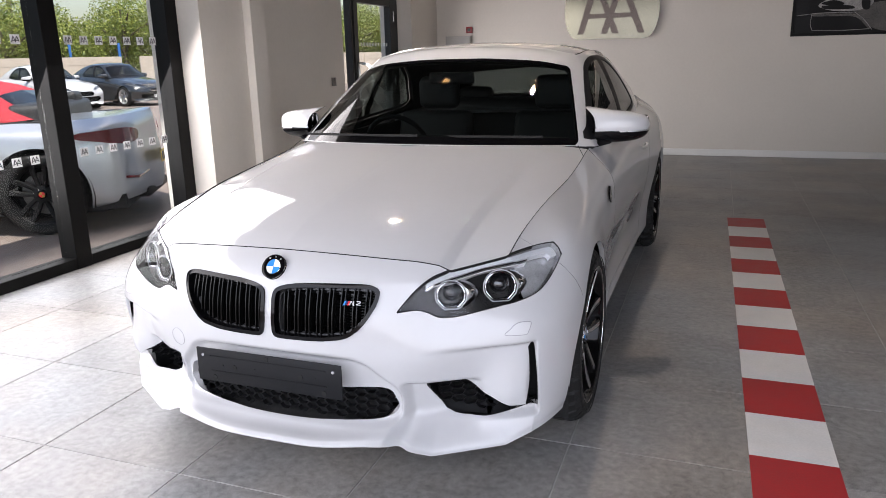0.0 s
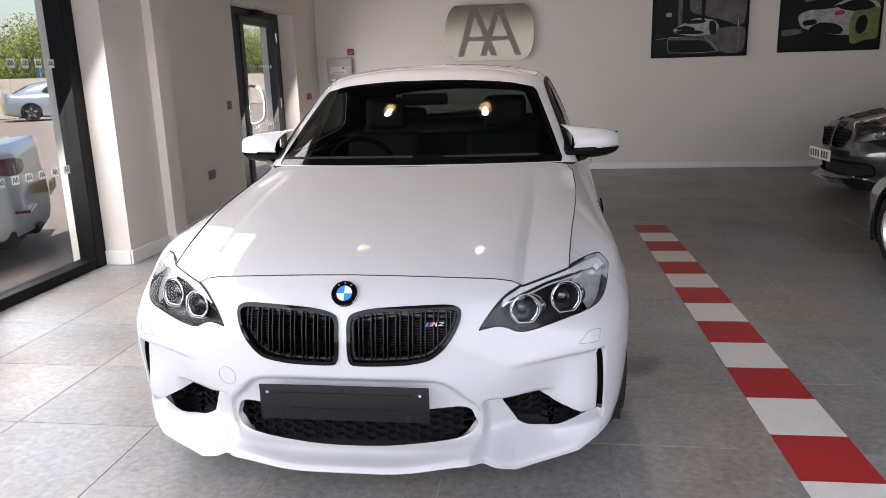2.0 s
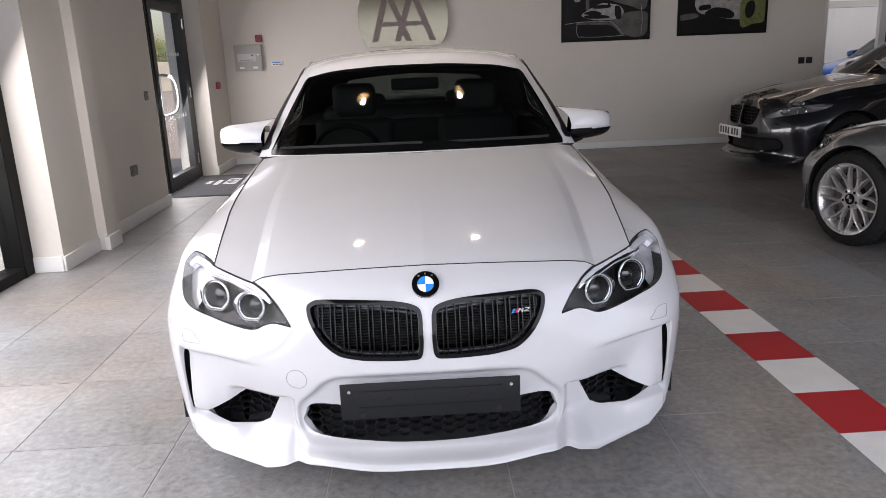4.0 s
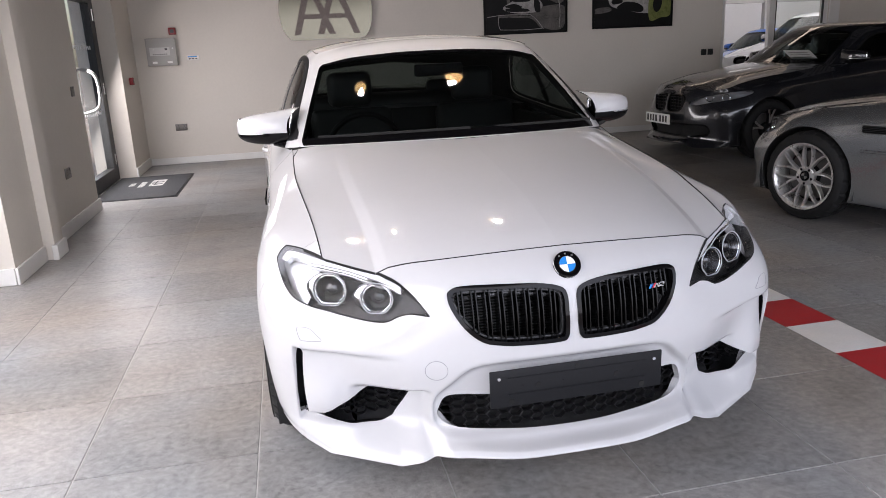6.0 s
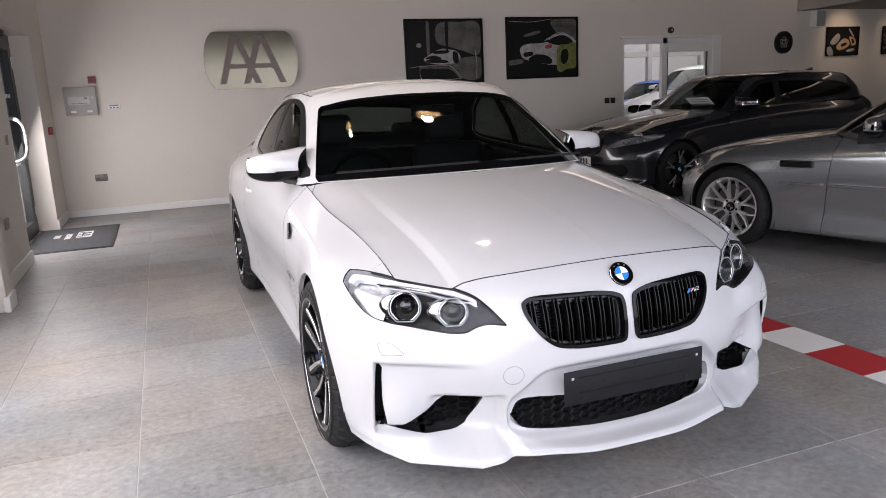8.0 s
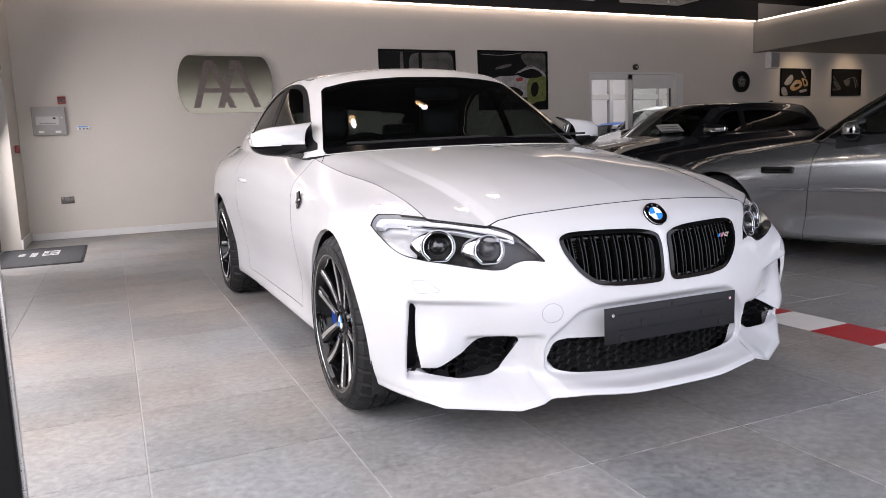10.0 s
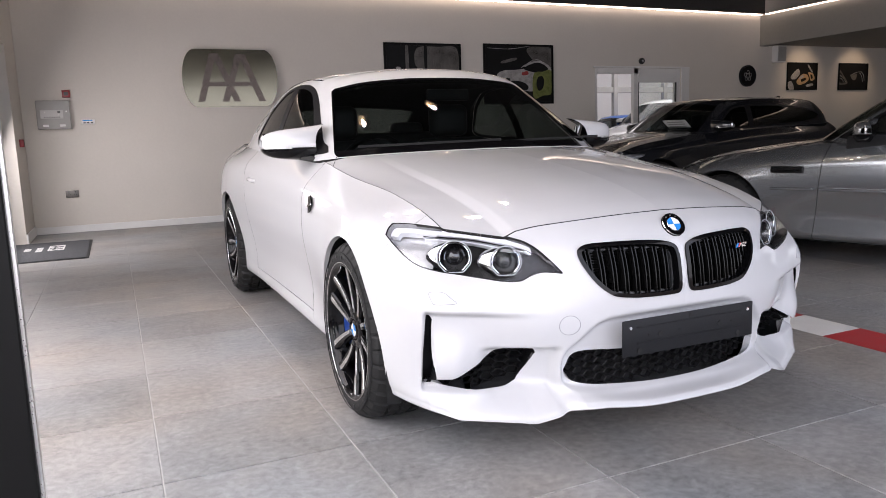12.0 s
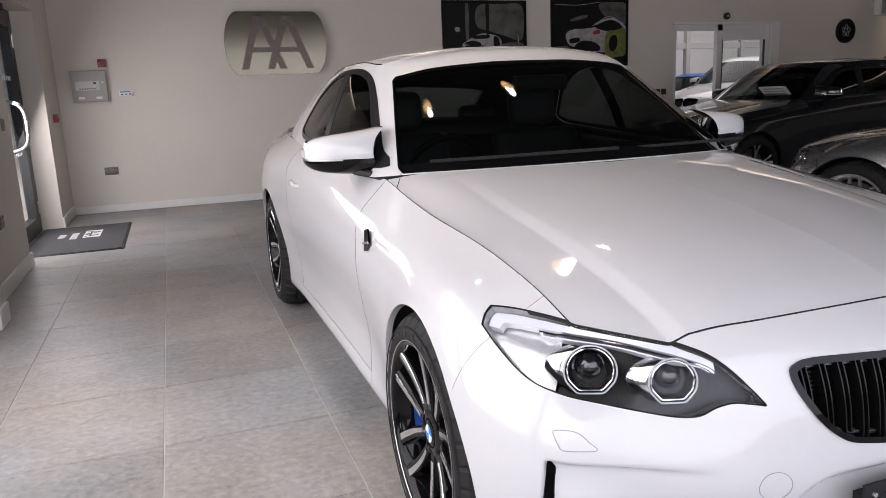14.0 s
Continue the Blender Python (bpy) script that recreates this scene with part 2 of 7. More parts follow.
def tube(bm, pts, r, n=8, closed=False, flat=1.0):
    """A round bar along a line of points."""
    pts = [Vector(p) for p in pts]
    m = len(pts)
    rings = []
    for i, p in enumerate(pts):
        a, b = pts[i - 1] if (i or closed) else p, pts[(i + 1) % m] if (i < m - 1 or closed) else p
        d = (b - a).normalized()
        u = d.cross(Vector((0, 0, 1)))
        if u.length < 0.05:
            u = d.cross(Vector((0, 1, 0)))
        u.normalize()
        w = u.cross(d).normalized()
        rings.append([bm.verts.new(p + u * r * math.cos(math.tau * k / n) + w * r * flat * math.sin(math.tau * k / n)) for k in range(n)])
    for i in range(m if closed else m - 1):
        a, b = rings[i], rings[(i + 1) % m]
        for k in range(n):
            bm.faces.new((a[k], a[(k + 1) % n], b[(k + 1) % n], b[k]))
    if not closed:
        for ring in (rings[0], rings[-1]):
            bm.faces.new(ring)
    return bm


def prism(bm, outline, lift):
    """A closed outline of 3D points, drawn out along lift."""
    lo = [bm.verts.new(p) for p in outline]
    hi = [bm.verts.new(Vector(p) + Vector(lift)) for p in outline]
    bm.faces.new(lo)
    bm.faces.new(hi[::-1])
    for i in range(len(lo)):
        j = (i + 1) % len(lo)
        bm.faces.new((lo[i], hi[i], hi[j], lo[j]))
    return bm


def empty(name, m, label, category, group="", kind=""):
    ob = new(name)
    ob.matrix_world = m
    return tagged(ob, label, category, group, kind)


# ---- cars: shared body work ----
def section(plan, heights):
    return [(x, y, z) for (x, y), z in zip(plan, heights)]


# Sections of a coupe's flank, front centre to rear centre, each from the underside to the bonnet's shut line or the waist.
COUPE = [
    section([(0, -.42), (0, -.735), (0, -.765), (0, -.69), (0, -.695), (0, -.712), (0, -.705), (0, -.682), (0, -.645), (0, -.592)],
            (.165, .172, .195, .222, .34, .45, .57, .66, .718, .757)),
    section([(.18, -.42), (.18, -.73), (.18, -.76), (.18, -.687), (.18, -.69), (.18, -.705), (.18, -.697), (.18, -.672), (.18, -.635), (.18, -.583)],
            (.165, .174, .197, .224, .34, .45, .57, .655, .712, .751)),
    section([(.34, -.40), (.372, -.690), (.376, -.714), (.378, -.652), (.37, -.652), (.37, -.668), (.365, -.655), (.36, -.63), (.36, -.60), (.36, -.562)],
            (.178, .184, .206, .242, .34, .45, .57, .645, .70, .734)),
    section([(.46, -.34), (.508, -.626), (.515, -.645), (.505, -.575), (.52, -.592), (.54, -.612), (.535, -.585), (.535, -.56), (.535, -.543), (.534, -.526)],
            (.150, .150, .161, .238, .345, .462, .56, .62, .672, .709)),
    section([(.60, -.30), (.700, -.510), (.712, -.528), (.672, -.512), (.66, -.535), (.67, -.553), (.665, -.535), (.655, -.50), (.64, -.455), (.62, -.455)],
            (.15, .155, .168, .242, .345, .465, .555, .62, .68, .723)),
    section([(.68, -.26), (.768, -.445), (.784, -.462), (.782, -.452), (.778, -.472), (.784, -.487), (.778, -.472), (.76, -.42), (.738, -.37), (.692, -.392)],
            (.155, .168, .198, .25, .35, .47, .555, .63, .695, .737)),
    section([(.74, -.22), (.822, -.345), (.838, -.358), (.849, -.356), (.859, -.36), (.864, -.364), (.860, -.355), (.838, -.30), (.797, -.25), (.682, -.25)],
            (.165, .182, .212, .262, .36, .47, .56, .645, .715, .776)),
    section([(.78, -.12), (.862, -.17), (.878, -.18), (.889, -.18), (.900, -.18), (.906, -.18), (.900, -.175), (.876, -.15), (.829, -.13), (.693, -.10)],
            (.17, .19, .22, .275, .37, .475, .575, .67, .75, .811)),
    section([(.80, .05), (.868, .05), (.882, .05), (.895, .05), (.906, .05), (.912, .05), (.907, .05), (.886, .05), (.84, .05), (.709, .05)],
            (.17, .19, .22, .28, .375, .48, .585, .68, .765, .838)),
    section([(.79, .38), (.84, .38), (.852, .38), (.862, .38), (.871, .38), (.878, .38), (.878, .38), (.866, .38), (.835, .38), (.719, .36)],
            (.17, .185, .215, .28, .375, .485, .59, .69, .785, .872)),
    section([(.78, .78), (.835, .78), (.85, .78), (.842, .78), (.838, .78), (.852, .78), (.866, .78), (.864, .78), (.842, .78), (.735, .78)],
            (.165, .185, .215, .285, .38, .49, .60, .70, .81, .920)),
    section([(.78, 1.4), (.835, 1.4), (.852, 1.4), (.843, 1.4), (.840, 1.4), (.853, 1.4), (.870, 1.4), (.874, 1.4), (.855, 1.4), (.79, 1.4)],
            (.165, .185, .215, .285, .38, .49, .60, .715, .84, .938)),
    section([(.80, 2.02), (.845, 2.02), (.86, 2.02), (.856, 2.02), (.856, 2.02), (.870, 2.02), (.888, 2.02), (.892, 2.02), (.870, 2.02), (.79, 2.02)],
            (.17, .19, .22, .285, .38, .49, .60, .73, .87, .965)),
    section([(.82, 2.69), (.875, 2.69), (.888, 2.69), (.90, 2.69), (.912, 2.69), (.922, 2.69), (.927, 2.69), (.922, 2.69), (.885, 2.69), (.76, 2.69)],
            (.17, .20, .23, .285, .38, .49, .60, .735, .88, .99)),
    section([(.78, 3.15), (.84, 3.15), (.855, 3.15), (.87, 3.15), (.885, 3.15), (.892, 3.15), (.897, 3.15), (.89, 3.15), (.84, 3.15), (.70, 3.15)],
            (.18, .22, .25, .30, .39, .50, .61, .75, .90, 1.0)),
    section([(.62, 3.3), (.70, 3.47), (.72, 3.49), (.735, 3.5), (.74, 3.5), (.745, 3.5), (.745, 3.5), (.735, 3.48), (.70, 3.46), (.60, 3.42)],
            (.2, .24, .27, .32, .40, .51, .62, .76, .92, 1.02)),
    section([(0, 3.35), (0, 3.6), (0, 3.63), (0, 3.65), (0, 3.66), (0, 3.66), (0, 3.65), (0, 3.63), (0, 3.62), (0, 3.60)],
            (.2, .24, .27, .32, .40, .51, .62, .76, .93, 1.035)),
]
CABIN = [  # windscreen centre, round the pillar, along the side to the rear centre: base, middle, top of the glass, edge of the roof
    [(0, .50, .955), (0, .82, 1.165), (0, 1.155, 1.350), (0, 1.30, 1.388)],
    [(.25, .53, .953), (.23, .84, 1.162), (.21, 1.165, 1.345), (.21, 1.31, 1.383)],
    [(.50, .61, .947), (.455, .90, 1.146), (.41, 1.19, 1.322), (.40, 1.33, 1.365)],
    [(.66, .72, .938), (.595, .975, 1.122), (.528, 1.225, 1.290), (.51, 1.34, 1.343)],
    [(.735, .79, .930), (.66, 1.03, 1.108), (.585, 1.275, 1.272), (.55, 1.37, 1.332)],
    [(.772, .90, .925), (.705, 1.12, 1.105), (.618, 1.36, 1.272), (.568, 1.43, 1.334)],
    [(.785, 1.35, .935), (.725, 1.42, 1.115), (.640, 1.60, 1.292), (.580, 1.62, 1.350)],
    [(.790, 1.9, .958), (.732, 1.95, 1.125), (.648, 2.0, 1.284), (.585, 2.0, 1.342)],
    [(.770, 2.5, .985), (.715, 2.42, 1.12), (.640, 2.35, 1.242), (.58, 2.32, 1.295)],
    [(.690, 3.0, 1.005), (.655, 2.8, 1.12), (.59, 2.6, 1.215), (.545, 2.52, 1.258)],
    [(.45, 3.2, 1.022), (.43, 2.95, 1.148), (.40, 2.68, 1.258), (.38, 2.56, 1.29)],
    [(0, 3.25, 1.03), (0, 2.98, 1.165), (0, 2.70, 1.285), (0, 2.56, 1.318)],
]
SPINE = [(0, -.592, .757), (0, -.50, .793), (0, -.30, .842), (0, 0, .890), (0, .30, .928), (0, .55, .953)]
COWL = [(0, .55, .953), (.25, .567, .953), (.50, .638, .948), (.64, .70, .940), (.735, .78, .920)]
ROOF = [(0, 1.30, 1.388), (0, 1.45, 1.403), (0, 1.75, 1.410), (0, 2.1, 1.398), (0, 2.4, 1.35), (0, 2.56, 1.318)]
SIDE_WINDOW = [(.84, .955), (1.5, .966), (2.1, 1.0), (2.22, 1.018), (2.27, 1.05), (2.20, 1.12), (2.10, 1.205), (2.01, 1.25), (1.90, 1.293), (1.78, 1.316), (1.65, 1.323), (1.52, 1.318),
               (1.43, 1.303), (1.33, 1.272), (1.20, 1.204), (1.05, 1.11), (.92, 1.022)]


def loft(cols, nu, nv, crisp=None):
    """Spline net through sections: [nv + 1, nu + 1, 3]. crisp: the sections between which the lowest rows run straight."""
    rows = np.array([catmull(c, nv) for c in cols])
    net = np.stack([catmull(rows[:, j], nu) for j in range(nv + 1)])
    if crisp:
        u = np.linspace(0, len(cols) - 1, nu + 1)
        at = np.arange(len(cols))
        wu = np.clip((u - crisp[0]) / .3 + 1, 0, 1) * np.clip((crisp[1] - u) / .3 + 1, 0, 1)
        for j in range(nv + 1):
            w = (wu * np.clip((2.9 - j / nv * (len(cols[0]) - 1)) / .7, 0, 1))[:, None]
            straight = np.stack([np.interp(u, at, rows[:, j, k]) for k in range(3)], 1)
            net[j] = net[j] * (1 - w) + straight * w
    return net


def shut_line(u):
    """The bonnet's edge on the white coupe, by section number: across the nose, up to the lamp, along it, back to the cowl."""
    runs = (((0, 1, 2, 2.5, 2.82), [(0, -.592, .757), (.18, -.583, .752), (.36, -.556, .740), (.44, -.535, .732), (.500, -.519, .721)]),
            ((2.82, 3), [(.500, -.519, .721), (.535, -.510, .704)]),
            ((3, 4, 5), [(.535, -.510, .704), (.610, -.447, .717), (.683, -.378, .729)]),
            ((5, 6, 7, 8, 9, 10), [(.683, -.378, .729), (.691, -.25, .771), (.703, -.10, .806), (.717, .05, .833), (.736, .36, .867), (.735, .78, .920)]))
    out = np.zeros((len(u), 3))
    for knots, pts in runs:
        q = catmull(pts, 20 * (len(pts) - 1))
        at = np.interp(np.linspace(0, len(knots) - 1, len(q)), range(len(knots)), knots)
        m = (u >= knots[0]) & (u <= knots[-1])
        out[m] = np.stack([np.interp(u[m], at, q[:, k]) for k in range(3)], 1)
    return out


def blend_patch(front, side, spine, rear, q):
    """A patch with the given four borders; rows run from front to rear, columns from the spine to the side."""
    nr, nc = len(spine), len(front)
    s = np.linspace(0, 1, nc)[None, :, None]
    w = np.linspace(0, 1, nr)[:, None, None]
    qs = s ** q
    lat = spine[:, None] * (1 - qs) + side[:, None] * qs
    lat[..., :2] = (spine[:, None] * (1 - s) + side[:, None] * s)[..., :2]
    lon = front[None] * (1 - w) + rear[None] * w
    f0, f1, r0, r1 = front[0], front[-1], rear[0], rear[-1]
    ls = f0 * (1 - qs) * (1 - w) + f1 * qs * (1 - w) + r0 * (1 - qs) * w + r1 * qs * w
    lin = f0 * (1 - s) * (1 - w) + f1 * s * (1 - w) + r0 * (1 - s) * w + r1 * s * w
    ls[..., :2] = lin[..., :2]
    return lat + lon - ls


def cut_many(sh, fs):
    """Cut one sheet by several value fields; the fields ride along in the points."""
    pieces = []
    cur, vals = sh, [np.asarray(f, float) for f in fs]
    for i in range(len(vals)):
        joined = Sheet(np.c_[cur.v, np.array(vals).T], cur.t, cur.n)
        a, b = joined.split(vals[i])
        pieces.append(Sheet(a.v[:, :3], a.t, a.n))
        vals = [b.v[:, 3 + j] for j in range(len(vals))]
        cur = Sheet(b.v[:, :3], b.t, b.n)
    return pieces, cur


def front_cut(sh, outline, grow=0.0, behind=0.05):
    f = inside(sh.v[:, 0], sh.v[:, 2], outline) - grow
    return sh.split(np.where(sh.v[:, 1] < behind, f, np.abs(f) + 0.02))


def arch_cut(sh, cy, cz, r):
    f = np.hypot(sh.v[:, 1] - cy, sh.v[:, 2] - cz) - r
    return sh.split(np.where(sh.v[:, 0] > 0.5, f, 1.0))


def seam(sh, fn, gap=0.0035):
    """Parts before and behind a panel gap."""
    a, rest = sh.split(fn(sh.v) + gap / 2)
    _, b = rest.split(fn(rest.v) - gap / 2)
    return a, b


class Body:
    """The sheets of a car's outer skin (half of it, x > 0), after a change of shape."""

    def __init__(self, change, fine=1.0, crease=0.013, window=SIDE_WINDOW, cabin=CABIN, roof=ROOF, carve=None):
        def ch(rows):
            return [tuple(change(*p)) for p in rows]

        self.length = change(0, 1.6, 1.0)[1] / 1.6
        cols, cab = [ch(c) for c in COUPE], [ch(c) for c in cabin]
        nu, nv = int(340 * fine), int(84 * fine)
        if carve:
            nu, nv = 448, 132
        net = loft(cols, nu, nv, (2, 5) if carve else None)
        if carve:
            net = carve(net)
            u = np.linspace(0, len(COUPE) - 1, nu + 1)
            n10 = int(10 / (len(COUPE) - 1) * nu) + 1
            shift = shut_line(u[:n10]) - net[-1, :n10]
            for j in range(nv + 1):
                f = np.clip((j / nv * 9 - 7.7) / 1.3, 0, 1)
                net[j, :n10] += shift * f * f * (3 - 2 * f)
        self.belt = Sheet.grid(net).outward()
        rail = net[-1]
        per = nu / (len(COUPE) - 1)
        k1, k2, k3 = int(5 * per), int(10 * per), int(12 * per)
        a, b = (120, 120) if carve else (int(60 * fine), int(90 * fine))
        bf, bs = spaced(rail[:k1 + 1], a), spaced(rail[k1:k2 + 1], b)
        spine, br = spaced(ch(SPINE), b), spaced(ch(COWL), a)
        self.shut = np.vstack([bf, bs[1:]])
        hn = blend_patch(bf, bs, spine, br, 2.15 if carve else 2.6)
        x, y = hn[..., 0], hn[..., 1]
        line = 0.50 + 0.165 * np.clip((y + 0.42) / 0.95, 0, 1) ** .8 if carve else 0.33 + 0.17 * np.clip((y + 0.6) / 1.2, 0, 1)
        fade = np.clip((y + 0.55) / 0.5, 0, 1) * np.clip((0.70 - y) / 0.12, 0, 1)
        hn[..., 2] += crease * fade / (1 + np.exp((x - line) / (.024 if carve else .018))) - 0.45 * crease * fade
        hood = Sheet.grid(hn).outward()
        edge = inside(hood.v[:, 0], hood.v[:, 1], np.vstack([bf[:, :2], bs[1:, :2], br[::-1][:, :2], spine[::-1][:, :2] - [0.05, 0]]))
        self.hood, _ = hood.split(edge + (.0026 if carve else .0045))
        cnu, cnv = int(264 * fine), int(60 * fine)
        cn = loft(cab, cnu, cnv)
        self.cab = Sheet.grid(cn).outward()
        uu, vv = np.meshgrid(np.linspace(0, len(cab) - 1, cnu + 1), np.linspace(0, 3, cnv + 1))
        u, v = uu.ravel(), vv.ravel()
        screen_f = inside(u, v, [(-2, .02), (3.25, .02), (3.42, .12), (3.42, 1.84), (3.2, 1.93), (2.3, 1.87), (1.2, 1.81), (-2, 1.79)])
        win = spaced([tuple(change(0.7, p[0], p[1]))[1:] for p in window], 90, closed=True)
        side_f = inside(self.cab.v[:, 1], self.cab.v[:, 2], win)
        side_f = np.where((u > 3.72) & (u < 9.4), side_f, 1.0)
        rear_f = inside(u, v, [(9.7, .12), (13, .12), (13, 1.9), (9.7, 1.9)])
        (self.screen, self.seal, self.side, self.trim, self.rear), self.cab_shell = cut_many(self.cab, [np.maximum(screen_f + 0.075, (.165 if carve else 0) - v), screen_f, side_f + 0.022, side_f, rear_f])
        crown = cn[-1]
        pu = cnu / (len(cab) - 1)
        rf, rs, rb = spaced(crown[:int(4 * pu) + 1], int(40 * fine)), spaced(crown[int(4 * pu):int(9 * pu) + 1], int(70 * fine)), spaced(crown[int(9 * pu):][::-1], int(40 * fine))
        self.crown = crown[int((4.25 if carve else 3.6) * pu):int(8.6 * pu)]
        self.roof = Sheet.grid(blend_patch(rf, rs, spaced(ch(roof), int(70 * fine)), rb, 2.4)).outward()
        edge = rail[k3:]
        s = np.linspace(0, 1, int(24 * fine) + 2)[None, :, None]
        mid = edge.copy()
        mid[:, 0] = 0
        mid[:, 2] += 0.02
        self.deck = Sheet.grid(edge[:, None] * (1 - s) + mid[:, None] * s).outward()


def put_cabin(b, car, paint, screen_mat, side_mat, deck_paint=None):
    sheet_part("windscreen", b.screen.both(), screen_mat, car, "dark curved windscreen glass")
    sheet_part("windscreen_seal", b.seal.folded(0.006).both(), GLOSS_BLACK, car)
    for sh in (b.side, b.side.mirrored()):
        sheet_part("side_window", sh, side_mat, car)
        mid = sh.v[:, 1] - (1.575 + .10 * (sh.v[:, 2] - 1.0)) * b.length
        _, pillar = sh.split(mid)
        pillar, _ = pillar.split(pillar.v[:, 1] - (1.66 + .16 * (pillar.v[:, 2] - 1.0)) * b.length)
        sheet_part("centre_pillar", pillar.pushed(.0015), SATIN_BLACK, car)
    for sh in (b.trim, b.trim.mirrored()):
        sheet_part("window_trim", sh.pushed(0.003), SATIN_BLACK, car)
    sheet_part("rear_window", b.rear.both(), side_mat, car)
    panel("cabin_shell", b.cab_shell.both(), paint, car, .03)
    sheet_part("roof", b.roof.both(), paint, car)
    for s in (1, -1):
        part("roof_seam", tube(bmesh.new(), [(p[0] * s, p[1], p[2]) for p in b.crown[::4]], .0028, 6), GLOSS_BLACK, car)
    sheet_part("boot_lid", b.deck.both(), deck_paint or paint, car)
    # dark lining, set in from the skin
    sheet_part("headlining", (b.roof.pushed(-0.03).flipped() + b.cab_shell.pushed(-0.022).flipped()).both(), LINING, car)


LINING = material("dark_cabin_cloth", (0.012, 0.012, 0.0125), 0.9, scale=50, vary=0.2)


def seat(car, x, y, parts=None):
    """A bucket seat with its head restraint, facing forwards (-y)."""
    bm = bmesh.new()
    box(bm, x - .25, x + .25, y - .22, y + .30, .28, .46, .06, 3)
    part("seat_cushion", bm, LEATHER, car)
    bm = bmesh.new()
    box(bm, x - .24, x + .24, -.06, .06, 0, .62, .05, 3)
    bmesh.ops.rotate(bm, verts=bm.verts, cent=(0, 0, 0), matrix=Matrix.Rotation(radians(-18), 3, "X"))
    bmesh.ops.translate(bm, verts=bm.verts, vec=(0, y + .27, .42))
    part("seat_back", bm, LEATHER, car)
    bm = bmesh.new()
    box(bm, x - .13, x + .13, y + .44, y + .54, 1.02, 1.22, .045, 3)
    part("head_restraint", bm, LEATHER, car)


def cabin_fittings(car, wheel_x, seat_y=1.35):
    """Dashboard, steering wheel, seats, tub and mirror behind the glass."""
    part("cabin_tub", boxed(-.78, .78, .55, 3.1, .18, .30), LINING, car)
    for s in (-1, 1):
        part("door_lining", boxed(s * .72 if s > 0 else -.76, .76 if s > 0 else s * .72, .9, 2.6, .25, .93, .02), LINING, car)
    bm = bmesh.new()
    prism(bm, [(-.60, .78, .70), (-.60, .78, .915), (-.60, .98, .95), (-.60, 1.12, .90), (-.60, 1.10, .62)], (1.20, 0, 0))
    part("dashboard", bm, LINING, car)
    bm = bmesh.new()
    ring = [(wheel_x + .18 * math.cos(a), 1.18 - .07 * math.sin(a), .86 + .17 * math.sin(a)) for a in np.linspace(0, math.tau, 33)[:-1]]
    tube(bm, ring, .014, 8, closed=True)
    for a in (0.1, math.pi - 0.1, -math.pi / 2):
        tube(bm, [(wheel_x, 1.18, .86), (wheel_x + .18 * math.cos(a), 1.18 - .07 * math.sin(a), .86 + .17 * math.sin(a))], .014, 6)
    lathe(bm, [(-.02, .001), (-.02, .05), (.02, .06), (.02, .001)], 16, (wheel_x, 1.18, .86), "y")
    part("steering_wheel", bm, SATIN_BLACK, car, "black leather steering wheel")
    seat(car, -.37, seat_y)
    seat(car, .37, seat_y)
    for x in (-.33, .33):
        part("rear_head_restraint", boxed(x - .12, x + .12, 2.42, 2.52, 1.02, 1.13, .04, 3), LEATHER, car)
    part("rear_bench", boxed(-.62, .62, 2.2, 2.55, .4, 1.06, .06, 3), LEATHER, car)
    part("rear_view_mirror", boxed(-.12, .12, 1.02, 1.05, 1.20, 1.26, .012, 2), SATIN_BLACK, car)


def tyre(bm, x0, x1, r, rim, n=110):
    """Tyre with bulged walls, two grooves round and notches across its shoulders; x0 is the outer wall."""
    w = x1 - x0
    g = np.sign(w)
    prof = [(x0 + .010 * g, rim), (x0 + .002 * g, rim + .012), (x0, rim + .028), (x0 + .006 * g, r - .036), (x0 + .020 * g, r - .016), (x0 + .040 * g, r - .005)]
    for f in (.24, .28, .29, .33, .34, .48, .49, .53, .54, .68, .69, .73, .74, .86):
        prof.append((x0 + w * f, r - (.008 if f in (.29, .33, .49, .53, .69, .73) else 0)))
    prof += [(x1 - .02 * np.sign(w), r - .006), (x1, r - .03), (x1, rim)]
    rings = []
    for i in range(n):
        c, s = math.cos(math.tau * i / n), math.sin(math.tau * i / n)
        k = (.011 if i % 6 == 0 else 0) if n > 120 else (.007 if i % 5 == 0 else 0)
        rings.append([bm.verts.new((a, (q - (k if q > r - .017 else 0)) * c, (q - (k if q > r - .017 else 0)) * s)) for a, q in prof])
    for i in range(n):
        a, b = rings[i], rings[(i + 1) % n]
        for j in range(len(prof) - 1):
            bm.faces.new((a[j], a[j + 1], b[j + 1], b[j]))


def spoke_bar(bm, a0, a1, r0, r1, w0, w1, x0, x1, depth):
    """A tapering bar in the wheel's plane from the angle a0 at r0 to a1 at r1; x is its face, towards +x."""
    secs = []
    for f in np.linspace(0, 1, 7):
        a, r, w, x = a0 + (a1 - a0) * f ** 1.2, r0 + (r1 - r0) * f, w0 + (w1 - w0) * f, x0 + (x1 - x0) * f ** 1.6
        c = Vector((0, math.cos(a), math.sin(a)))
        t = Vector((0, -math.sin(a), math.cos(a)))
        p = c * r + Vector((x, 0, 0))
        secs.append([bm.verts.new(p + t * w * k + Vector((d, 0, 0))) for k, d in ((-.5, -depth), (-.5, -.006), (-.36, 0), (.36, 0), (.5, -.006), (.5, -depth))])
    for s, q in zip(secs, secs[1:]):
        for i in range(6):
            bm.faces.new((s[i], s[(i + 1) % 6], q[(i + 1) % 6], q[i]))
    bm.faces.new(secs[0])
    bm.faces.new(secs[-1][::-1])


